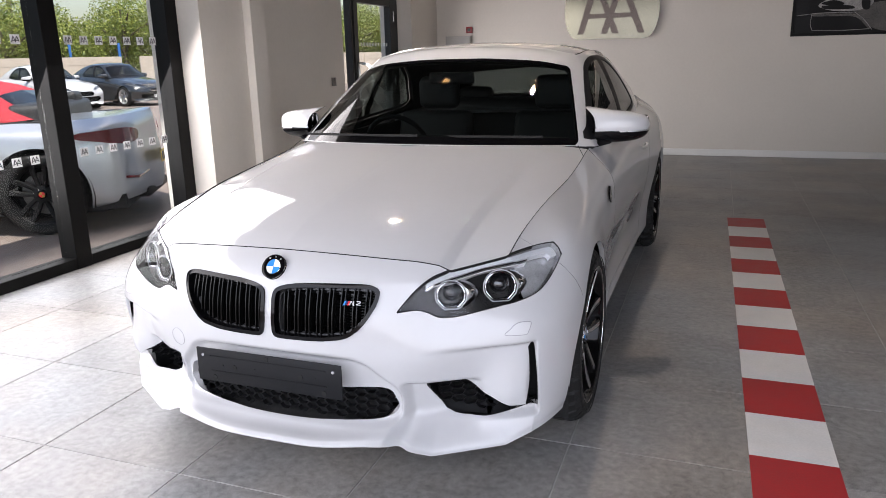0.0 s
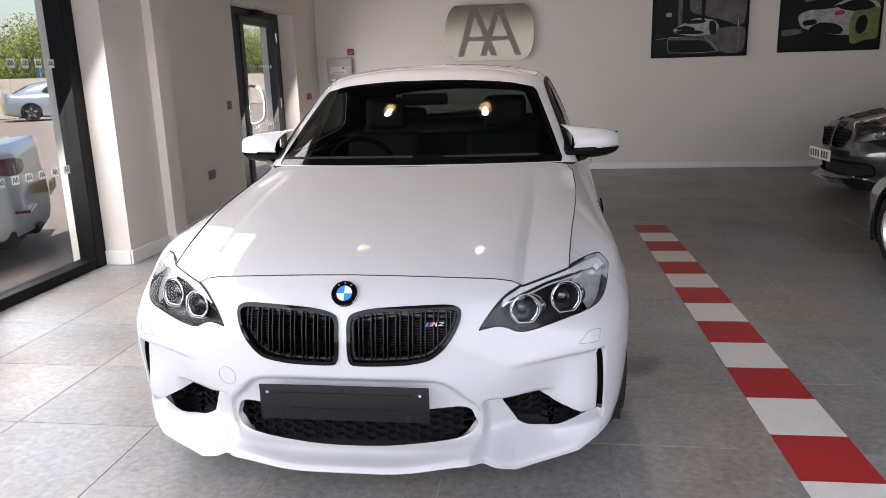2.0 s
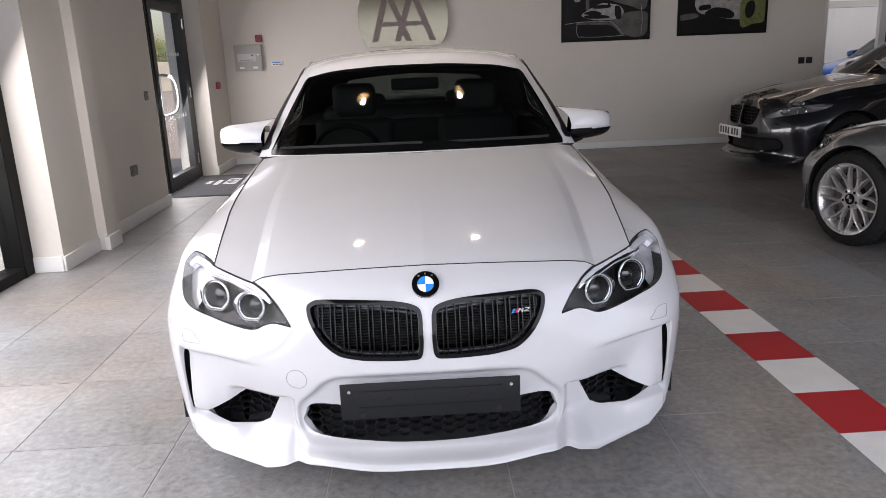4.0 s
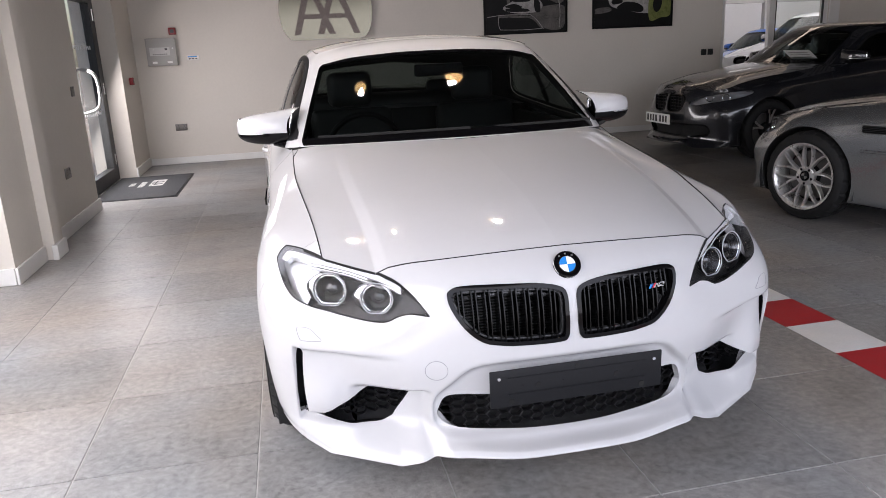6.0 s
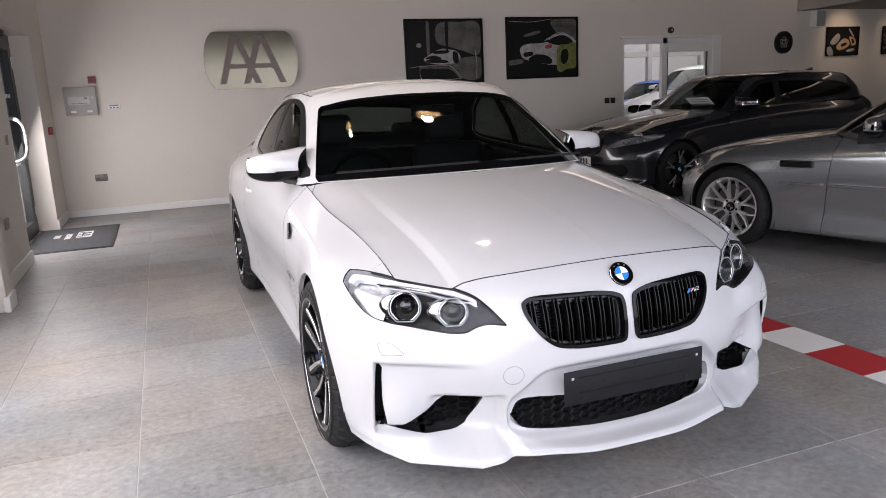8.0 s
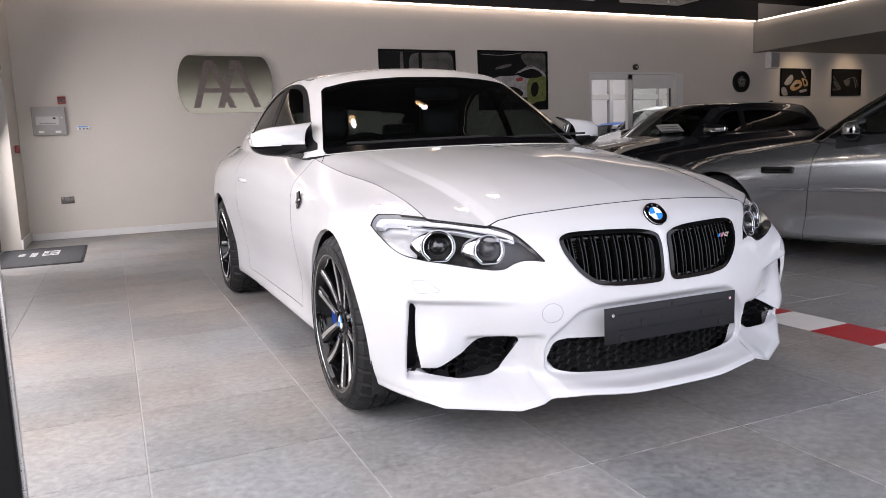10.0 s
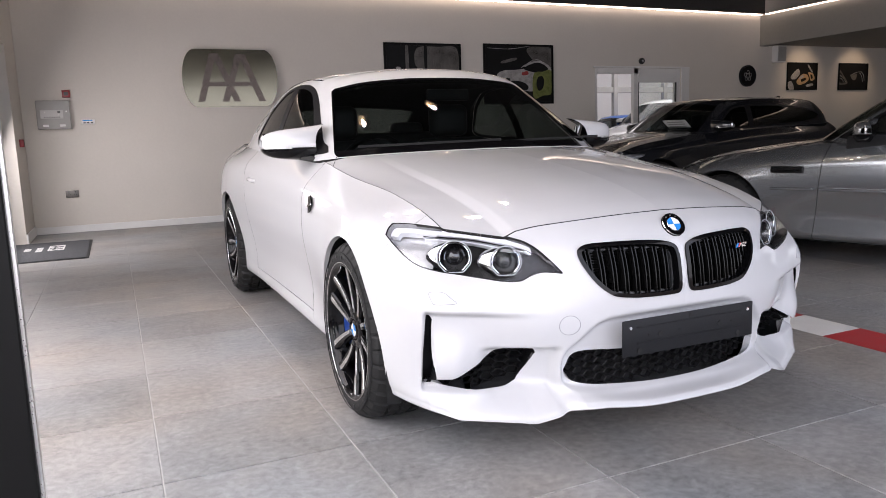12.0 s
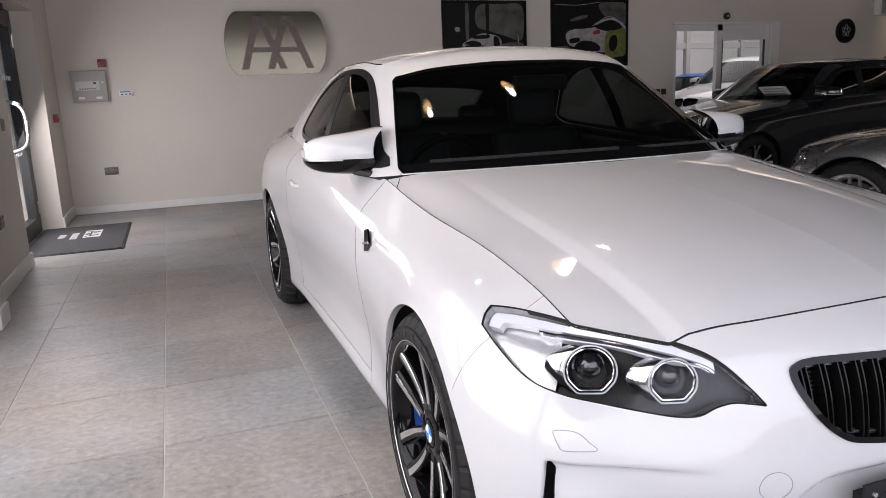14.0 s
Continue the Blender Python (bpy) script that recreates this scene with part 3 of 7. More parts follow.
DISC_STEEL = material("brake_disc_steel", (0.16, 0.155, 0.15), 0.4, 0.9, scale=30, vary=0.1)


def wheel(car, side, y, r, rim_r, x_face, width, style, rim_mat, face_mat, caliper=None, name="wheel", turn=0.3, badge=(BLUE, WHITE_ENAMEL)):
    """Wheel with tyre, rim, spokes, hub, disc and calliper; side +1 or -1; x_face is the outer wall of the tyre."""
    hub = new(name)
    hub.parent = car
    hub.matrix_local = pose(0, y, r, 0, 0, 180 if side < 0 else 0)
    bm = bmesh.new()
    tyre(bm, x_face, x_face - width, r, rim_r - .006, 216 if caliper else 110)
    part("tyre", bm, RUBBER, hub, "black low-profile road tyre", smooth=22)
    if caliper:  # raised rings and bars of the wall's moulding
        part("sidewall_ring", lathe(bmesh.new(), [(x_face - .001, r - .040), (x_face + .0012, r - .039), (x_face + .0012, r - .0375), (x_face - .003, r - .0365)], 96, axis="x"), RUBBER, hub)
        bar_me = None
        for i in range(26):
            if 5 <= i % 13 <= 7:
                continue
            if bar_me is None:
                ob = part("sidewall_bar", boxed(x_face - .0015, x_face + .0016, -.006, .006, r - .060, r - .049), WALL_MARK, hub)
                bar_me = ob.data
            else:
                ob = link("sidewall_bar", bar_me, hub)
            ob.matrix_local = Matrix.Rotation(math.tau * i / 26, 4, "X")
    bm = bmesh.new()
    xo = x_face - .003
    lathe(bm, [(xo - .02, rim_r - .022), (xo - .004, rim_r - .014), (xo, rim_r - .008), (xo, rim_r), (xo - .014, rim_r + .002), (xo - .03, rim_r - .012), (xo - width * .9, rim_r - .02), (xo - width * .9, rim_r - .03),
               (xo - .07, rim_r - .04), (xo - .03, rim_r - .026)], 96, axis="x", closed=True)
    part("rim", bm, rim_mat, hub)
    if style == "double":
        part("rim_edge", lathe(bmesh.new(), [(xo - .002, rim_r - .003), (xo + .0012, rim_r - .0015), (xo + .0012, rim_r + .001), (xo - .004, rim_r + .0015)], 96, axis="x"), face_mat, hub, "thin bright rim edge")
    xs, xh = xo - .010, xo - .036
    count, spread = {"double": (5, ((.32, .20), (-.32, -.20))), "mesh": (8, ((0, .27), (0, -.27))), "split": (5, ((.05, .17), (-.05, -.17)))}[style]
    spoke_me = face_me = None
    for i in range(count):
        m = Matrix.Rotation(math.tau * i / count + turn, 4, "X")
        if spoke_me is None:
            bm = bmesh.new()
            for a0, a1 in spread:
                w0, w1 = {"double": (.030, .042), "mesh": (.021, .013), "split": (.030, .024)}[style]
                spoke_bar(bm, a0, a1, .052, rim_r - .018, w0, w1, xh, xs, .032)
            ob = part("spoke", bm, rim_mat, hub)
            spoke_me = ob.data
        else:
            ob = link("spoke", spoke_me, hub)
        ob.matrix_local = m
        if style != "mesh":
            for k in (0, 1):
                if face_me is None:
                    face_me = [None, None]
                if face_me[k] is None:
                    bm = bmesh.new()
                    a0, a1 = spread[k]
                    sg = 1 if a0 > 0 else -1
                    if style == "double":
                        spoke_bar(bm, a0 + sg * .03, a1 + sg * .018, .080, rim_r - .010, .015, .027, xh + .004, xs + .0025, .012)
                    else:
                        spoke_bar(bm, a0, a1, .075, rim_r - .018, .022, .026, xh + .003, xs + .002, .008)
                    ob = part("machined_face", bm, face_mat, hub, "bright machined metal spoke edge")
                    face_me[k] = ob.data
                else:
                    ob = link("machined_face", face_me[k], hub)
                ob.matrix_local = m
    bm = bmesh.new()
    lathe(bm, [(xh - .035, .07), (xh - .004, .072), (xh + .002, .062), (xh + .004, .040), (xh - .01, .036), (xh - .01, .001)], 40, axis="x")
    part("hub_flange", bm, rim_mat, hub)
    bolt_me = None
    for i in range(5):
        a = math.tau * i / 5 + turn + .63
        if bolt_me is None:
            bolt = part("wheel_bolt", lathe(bmesh.new(), [(xh - .012, .0105), (xh + .003, .0105), (xh + .005, .006), (xh + .005, .0001)], 10, (0, 0, 0), "x"), SATIN_BLACK, hub)
            bolt_me = bolt.data
        else:
            bolt = link("wheel_bolt", bolt_me, hub)
        bolt.matrix_local = pose(0, .054 * math.cos(a), .054 * math.sin(a))
    bm = bmesh.new()
    lathe(bm, [(xh - .01, .036), (xh + .004, .036), (xh + .006, .032), (xh + .006, .0001)], 28, axis="x")
    part("hub_cap", bm, GLOSS_BLACK, hub)
    for k, mt in enumerate(badge):
        bm = bmesh.new()
        for q in (0, 2):
            pts = [(xh + .0068, 0, 0)] + [(xh + .0068, .024 * math.cos(a), .024 * math.sin(a)) for a in np.linspace((q + k) * math.pi / 2, (q + k + 1) * math.pi / 2, 8)]
            prism(bm, pts, (.001, 0, 0))
        part("hub_badge", bm, mt, hub)
    bm = bmesh.new()
    lathe(bm, [(xo - .135, .08), (xo - .135, .175), (xo - .105, .175), (xo - .105, .08)], 48, axis="x", closed=True)
    part("brake_disc", bm, DISC_STEEL, hub)
    # added dark disc that gives the shade between the spokes
    part("wheel_back_shade", lathe(bmesh.new(), [(xo - .142, .001), (xo - .142, rim_r - .032)], 48, axis="x"), DARK_VOID, hub)
    if caliper:
        bm = bmesh.new()
        pts = [(xo - .10, rr * math.cos(a), rr * math.sin(a)) for rr, aa in ((.125, np.linspace(-.55, .55, 10)), (.195, np.linspace(.55, -.55, 10))) for a in aa + (0 if side > 0 else math.pi)]
        prism(bm, pts, (.05, 0, 0))
        bmesh.ops.bevel(bm, geom=list(bm.edges), offset=.006, segments=2, affect="EDGES")
        part("brake_calliper", bm, caliper, hub, "blue painted brake calliper")
    return hub


def wing_mirror(car, side, paint, c=(.862, .955, 1.015)):
    """Door mirror: painted cap that runs out to a point inwards at the top, black lower shell and foot, glass at the back."""
    n, m = 48, 44
    net = np.zeros((m + 1, n + 1, 3))
    for i in range(m + 1):
        f = i / m
        end = max(1 - f ** 6, 0) ** .5
        top = (.066 - .016 * f ** 1.6) * (.3 + .7 * end)
        bot = (-.086 + .016 * f) * (.35 + .65 * end)
        deep = (.088 - .02 * f) * (.35 + .65 * end)
        for j in range(n + 1):
            p = math.tau * j / n
            cy, cz = math.cos(p), math.sin(p)
            cy, cz = math.copysign(abs(cy) ** .7, cy), math.copysign(abs(cz) ** .62, cz)
            y = -deep * cy if cy > 0 else .045 * -cy
            z = (top + bot) / 2 + (top - bot) / 2 * cz + .014 * (1 - f) ** 4 * max(cz, 0) ** 3
            x = -.122 + .234 * f - (1 - f) ** 4 * (.055 * max(cz, 0) ** 4 - .012 * (1 - abs(cz))) + .05 * (1 - f) ** 4 * max(-cy, 0)
            net[i, j] = (x, y + .050 * f ** 2.5 + .02 * (1 - f) ** 3 * max(cz, 0), z)
    sh = Sheet.grid(net).outward((0, 0, 0))
    low, cap = sh.split(sh.v[:, 2] + .026 - .012 * (sh.v[:, 0] + .1))
    low, strip = low.split(np.where(low.v[:, 0] > -.005, low.v[:, 2] + .0315 - .012 * (low.v[:, 0] + .1), -.01))
    thing = new("door_mirror")
    thing.parent = car
    put = (lambda q: q.moved(c)) if side > 0 else (lambda q: q.moved(c).mirrored())
    sheet_part("mirror_cap", put(cap), paint, thing)
    if len(strip.t):
        sheet_part("indicator_strip", put(strip.pushed(.0015)), SATIN_METAL, thing, "thin bright indicator strip")
    sheet_part("mirror_base", put(low.pushed(.003)), GLOSS_BLACK, thing)
    x, y, z = c
    s = side
    part("mirror_glass", boxed(*sorted((s * (x - .10), s * (x + .11))), y + .040, y + .060, z - .045, z + .04, .01, 2), CHROME, thing)
    bm = bmesh.new()
    ring = [net[0, j] for j in range(n)]
    a_ = [bm.verts.new((s * (x + q[0] + .004), y + q[1], z + q[2])) for q in ring]
    bm.faces.new(a_)
    part("mirror_inner", bm, GLOSS_BLACK, thing)
    foot = prism(bmesh.new(), [(s * (x - .150), y - .125, z - .108), (s * (x - .150), y + .05, z - .108), (s * (x - .04), y + .03, z - .082), (s * (x - .04), y - .055, z - .082)], (0, 0, .026))
    bmesh.ops.bevel(foot, geom=list(foot.edges), offset=.006, segments=2, affect="EDGES")
    part("mirror_foot", foot, GLOSS_BLACK, thing)
    return thing


def panel(name, sh, mat, car, depth=.018, light=None):
    """A body panel with its edges turned in: coloured dark for the gaps' shade, painted where light(points) says so."""
    body_ = sh.folded(depth)
    k = len(sh.t)
    me = bpy.data.meshes.new(name)
    me.from_pydata(body_.v.tolist(), [], body_.t.tolist())
    me.polygons.foreach_set("use_smooth", [True] * len(me.polygons))
    me.materials.append(mat)
    me.materials.append(DARK_VOID)
    idx = np.zeros(len(body_.t), int)
    if len(body_.t) > k:
        mid = body_.v[body_.t[k:]].mean(1)
        idx[k:] = 1 if light is None else np.where(light(mid), 0, 1)
    me.polygons.foreach_set("material_index", idx.tolist())
    me.normals_split_custom_set_from_vertices([tuple(q) for q in body_.n])
    return link(name, me, car)


# ---- the white coupe ----
car = empty("white_coupe", pose(0, 0, 0), "white two-door sports coupe with black grilles and black wheels", "car")


def ease(t):
    t = np.clip(t, 0, 1)
    return t * t * (3 - 2 * t)


CENTRE = spaced([(0, .463), (.20, .460), (.30, .445), (.36, .395), (.408, .345), (.415, .285), (.40, .240), (.36, .225), (.2, .215), (0, .213), (-.2, .215), (-.2, .460)], 90, closed=True)


def carve_nose(net):
    """Sink the corner panels, the ducts' sides and the plate's field into the bumper."""
    x, y, z = net[..., 0].copy(), net[..., 1].copy(), net[..., 2].copy()
    front = ease((.02 - y) / .1)
    corner = ease((.482 + .012 * (x - .5) / .26 - z) / .016) * ease((z - .228) / .022) * ease((x - .46) / .22) * ease((.800 - x) / .012)
    duct = ease((.370 - z) / .010) * ease((z - .17) / .10) * ease((x - .405) / .03) * ease((.66 - x) / .08)
    field = ease(-inside(x.ravel(), z.ravel(), CENTRE).reshape(x.shape) / .016) * ease((z - .212) / .02)
    vane = ease((x - .60) / .14) * ease((.792 - x) / .016) * ease((.47 - z) / .17) * ease((z - .262) / .02)
    net[..., 1] += front * (.027 * corner + .038 * duct + .024 * field - .052 * vane)
    net[..., 1] += front * .024 * np.exp(-((x - .414) / .026) ** 2) * ease((.285 - z) / .05)
    net[..., 0] -= front * (.008 * corner)
    return net


body = Body(lambda x, y, z: (x, y, z), crease=.008, carve=carve_nose)
panel("bonnet", body.hood.both(), PAINT_WHITE, car, .02)
# dark tube laid along the shut line for the shade in the gap
part("bonnet_gap_shade", tube(bmesh.new(), [(-.700, .712, .944), (-.706, .700, .938)] + [(-p[0], p[1], p[2] - .0008) for p in body.shut[::-1] if p[1] < .655] + [(p[0], p[1], p[2] - .0008) for p in body.shut[1:] if p[1] < .655] + [(.706, .700, .938), (.700, .712, .944)], .0013, 6), DARK_VOID, car)

# cut-outs of the front, as outlines seen from ahead (x, z)
LAMP = joined([(.405, .597), (.430, .632), (.457, .664), (.489, .690), (.535, .708)],
              [(.535, .708), (.610, .721), (.683, .731), (.745, .738), (.788, .738)],
              [(.788, .738), (.806, .724), (.820, .706)],
              [(.820, .706), (.813, .676), (.798, .644), (.776, .624), (.735, .611), (.690, .603), (.634, .592), (.580, .581), (.545, .577), (.518, .580), (.492, .593), (.462, .602), (.435, .601), (.405, .597)])
KIDNEY = spaced([(.014, .635), (.028, .659), (.085, .673), (.18, .678), (.303, .677), (.342, .667), (.352, .650), (.343, .612), (.310, .560), (.262, .522), (.205, .511), (.165, .508), (.05, .506), (.020, .514), (.013, .55), (.013, .59)], 100, closed=True)
MOUTH = spaced([(0, .342), (.20, .342), (.355, .346), (.390, .302), (.394, .278), (.370, .252), (.30, .236), (.15, .226), (0, .223), (-.15, .226), (-.15, .342)], 120, closed=True)
INTAKE = joined([(.470, .350), (.486, .364), (.510, .369), (.545, .368), (.575, .358), (.610, .338), (.66, .312), (.715, .286), (.735, .281), (.768, .281)],
                [(.768, .281), (.770, .266), (.74, .252), (.68, .240), (.60, .234), (.55, .238), (.518, .252)],
                [(.518, .252), (.470, .350)])
SLIT = joined([(.768, .470), (.777, .482), (.785, .476), (.790, .44), (.794, .35), (.792, .256)], [(.792, .256), (.764, .258)], [(.764, .258), (.773, .34), (.772, .42), (.768, .470)])

from mathutils.bvhtree import BVHTree
skin = BVHTree.FromPolygons([tuple(p) for p in body.belt.v], [tuple(t) for t in body.belt.t.tolist()])


def on_nose(x, z, off=0.0):
    """The place on the front skin at (x, z), off metres proud of it."""
    p, n, _, _ = skin.ray_cast(Vector((abs(x), -2, z)), Vector((0, 1, 0)))
    if p is None:
        p, n = Vector((abs(x), -.6, z)), Vector((0, -1, 0))
    if n.y > 0:
        n = -n
    p = p + n * off
    return Vector((math.copysign(p.x, x), p.y, p.z))


lens, shell = front_cut(body.belt, LAMP)
_, shell = front_cut(shell, LAMP, 0.002)
kid, shell = front_cut(shell, KIDNEY)
mouth, shell = front_cut(shell, MOUTH)
intake, shell = front_cut(shell, INTAKE)
slit, shell = front_cut(shell, SLIT)
_, shell = arch_cut(shell, 0.055, 0.315, 0.358)
_, shell = arch_cut(shell, 2.693, 0.33, 0.368)
bumper, rest = seam(shell, lambda v: v[:, 1] + 0.275 - 0.35 * np.clip(0.70 - v[:, 2], 0, 1), .0010)
wing, rest = seam(rest, lambda v: v[:, 1] - 0.735 - 0.10 * np.clip(v[:, 2] - 0.5, -0.3, 0.5))
door, rear_side = seam(rest, lambda v: v[:, 1] - 2.06 - 0.16 * np.clip(v[:, 2] - 0.5, -0.4, 0.5))
sill, door = seam(door, lambda v: v[:, 2] - 0.262)


def opening(p):
    """Edges of the painted openings: the intakes, the grilles and the wheel arches."""
    x, z = np.abs(p[:, 0]), p[:, 2]
    near = np.minimum.reduce([np.abs(inside(x, z, q)) for q in (KIDNEY, MOUTH, INTAKE, SLIT)]) < .02
    near &= p[:, 1] < 0
    for cy, cz, r in ((.055, .315, .358), (2.693, .33, .368)):
        near |= np.abs(np.hypot(p[:, 1] - cy, z - cz) - r) < .02
    return near | (z < .26)


panel("front_bumper", bumper.both(), PAINT_WHITE, car, .022, opening)
for nm, sh in (("front_wing", wing), ("door_panel", door), ("sill", sill)):
    panel(nm, sh, PAINT_WHITE, car, .018, opening)
    panel(nm, sh.mirrored(), PAINT_WHITE, car, .018, opening)
panel("rear_body", rear_side.both(), PAINT_WHITE, car, .018, opening)
put_cabin(body, car, PAINT_WHITE, CAR_GLASS, DARK_GLASS)
cabin_fittings(car, -.37)

# underbody, wheel housings, dark backs of the openings
part("underbody", boxed(-.72, .72, -.45, 3.3, .15, .19), DARK_VOID, car)
part("engine_bay", boxed(-.62, .62, -.42, .55, .20, .62, .05), DARK_VOID, car)
for s in (-1, 1):
    for y in (.055, 2.693):
        bm = bmesh.new()
        arc = [(s * .62, y + .40 * math.cos(a), .325 + .40 * math.sin(a)) for a in np.linspace(-.35, math.pi + .35, 24)]
        tops = [bm.verts.new(p) for p in arc]
        outs = [bm.verts.new((s * .868, p[1] if abs(p[1] - y) < .36 else y + .362 * np.sign(p[1] - y), p[2] - .03)) for p in arc]
        for i in range(23):
            bm.faces.new((tops[i], tops[i + 1], outs[i + 1], outs[i]))
        bm.faces.new(tops)
        part("wheel_housing", bm, DARK_VOID, car)

# headlamps
HL_INNER = material("lamp_housing", (0.30, 0.30, 0.31), 0.3, 0.7, scale=10, vary=0.1)
HL_BOWL = material("lamp_bowl", (0.16, 0.16, 0.165), 0.22, 0.9)
HL_DARK = material("lamp_shadow_panel", (0.024, 0.0235, 0.023), 0.28, spec=0.35, scale=20, vary=0.1)
HL_CHROME = material("lamp_reflector", (0.80, 0.81, 0.83), 0.12, 1.0)
HL_FACET = material("lamp_clear_facets", (0.66, 0.66, 0.67), 0.2, 0.55, scale=22, vary=0.3)
BROW = material("brow_light_guide", (0.66, 0.67, 0.69), 0.2, coat=0.6)
PROJECTOR = material("projector_glass", (0.010, 0.010, 0.011), 0.04, coat=1.0)


def ring_shape(q, n=56):
    """Lamp ring of radius q: round, with a flat foot and straight flanks beside it."""
    pts = []
    for a in np.linspace(0, math.tau, n + 1)[:-1]:
        c, w = math.cos(a), math.sin(a)
        k = min([1.0] + [f / d for f, d in ((.88, -w), (.965, -w * .66 + c * .75), (.965, -w * .66 - c * .75)) if d > .05])
        pts.append((q * c * k * 1.02, q * w * k))
    return pts


for s in (1, -1):
    lamp = new("headlamp")
    lamp.parent = car
    tagged(lamp, "clear headlamp with two ringed projectors and a bright brow")
    m = (lambda q: q) if s > 0 else (lambda q: q.mirrored())
    sheet_part("lens", m(lens), CLEAR_LENS, lamp).visible_shadow = False
    low_part, outer_part = lens.split(lens.v[:, 0] - (.722 + .6 * (.68 - lens.v[:, 2])))
    sheet_part("housing", m(low_part.pushed(-.058)), HL_DARK, lamp)
    sheet_part("outer_reflector", m(outer_part.pushed(-.035)), HL_FACET, lamp, "clear silvery side reflector")
    walls = lens.folded(.06)
    wall_ = Sheet(walls.v, walls.t[len(lens.t):], walls.n).clean()
    wall_lo, wall_hi = wall_.split(wall_.v[:, 2] - (.618 + .13 * (wall_.v[:, 0] - .403)))
    sheet_part("side_wall", m(wall_lo), HL_DARK, lamp)
    sheet_part("side_wall", m(wall_hi), HL_FACET, lamp, "silvery upper side wall")
    inner_, line = front_cut(lens, LAMP, -.0010)
    sheet_part("border", m(line.pushed(.0006)), DARK_VOID, lamp)
    # dark band on the lens: shade of the overhanging bonnet edge, put into colour
    under, top_gap = front_cut(inner_, LAMP, -.0055)
    _, top_gap = top_gap.split(np.minimum(top_gap.v[:, 2] - (.625 + .30 * (top_gap.v[:, 0] - .403)), .735 - top_gap.v[:, 0]))
    sheet_part("upper_gap_shade", m(top_gap.pushed(.0010)), DARK_VOID, lamp, "dark band for the shade under the bonnet's edge")
    # bright brow in three strips, that taper towards the nose
    for k, (g0, g1, push, mt) in enumerate(((-.0055, -.0185, -.010, BROW), (-.0205, -.0235, -.014, HL_CHROME), (-.0255, -.028, -.018, BROW))):
        _, cut0 = front_cut(lens, LAMP, g1)
        band, _ = front_cut(cut0, LAMP, g0)
        band, _ = band.split(np.maximum(.640 + .17 * (band.v[:, 0] - .403) - band.v[:, 2], .478 - band.v[:, 0]))
        if k:
            band, _ = band.split(band.v[:, 0] - .735)
        if len(band.t):
            sheet_part("brow_light" if k == 0 else "brow_line", m(band.pushed(push).folded(.02)), mt, lamp, "white light strip along the upper edge" if k == 0 else "")
    for (cx, cz), r, aim in (((.551, .637), .047, (.33, -.92, .14)), ((.680, .657), .052, (.42, -.89, .15))):
        c = on_nose(cx, cz, -.020)
        nrm = Vector(aim).normalized()
        e1 = Vector((0, 0, 1)).cross(nrm).normalized()
        e2 = nrm.cross(e1)

        def at(u, w, d=0.0):
            p = c + e1 * u + e2 * w + nrm * d
            return (p.x * s, p.y, p.z)

        part("light_ring", tube(bmesh.new(), [at(u, w) for u, w in ring_shape(r)], .0020, 8, closed=True), LIGHT_RING, lamp)
        part("light_ring_inner", tube(bmesh.new(), [at(u, w, -.004) for u, w in ring_shape(r * .88)], .0019, 6, closed=True), HL_CHROME, lamp)
        bm = bmesh.new()
        bowl = [[bm.verts.new(at(u, w, -.009 * k)) for u, w in ring_shape(r * (.98 - .07 * k), 32)] for k in range(6)]
        for p, q in zip(bowl, bowl[1:]):
            for i in range(32):
                bm.faces.new((p[i], p[(i + 1) % 32], q[(i + 1) % 32], q[i]))
        bm.faces.new(bowl[-1])
        part("reflector_bowl", bm, HL_BOWL, lamp)
        bm = bmesh.new()
        bmesh.ops.create_uvsphere(bm, u_segments=28, v_segments=16, radius=r * .58)
        bmesh.ops.translate(bm, verts=bm.verts, vec=at(0, .004, -.040))
        part("projector", bm, PROJECTOR, lamp, "glassy round projector lens")
        # bright crescent on the outer side of the ring
        bm = bmesh.new()
        secs = []
        for a in np.linspace(-.95, 1.15, 15):
            wide = .034 * max(math.cos(a * 1.15), 0) ** .6 + .001
            q = (r * 1.06 * math.cos(a), r * 1.02 * math.sin(a))
            secs.append([bm.verts.new(at(q[0] + wide * f, q[1], -.004 - .030 * f * f)) for f in (0, .35, .7, 1)])
        for p, q in zip(secs, secs[1:]):
            for i in range(3):
                bm.faces.new((p[i], p[i + 1], q[i + 1], q[i]))
        part("reflector_wing", bm, HL_CHROME, lamp, "bright crescent-shaped reflector")

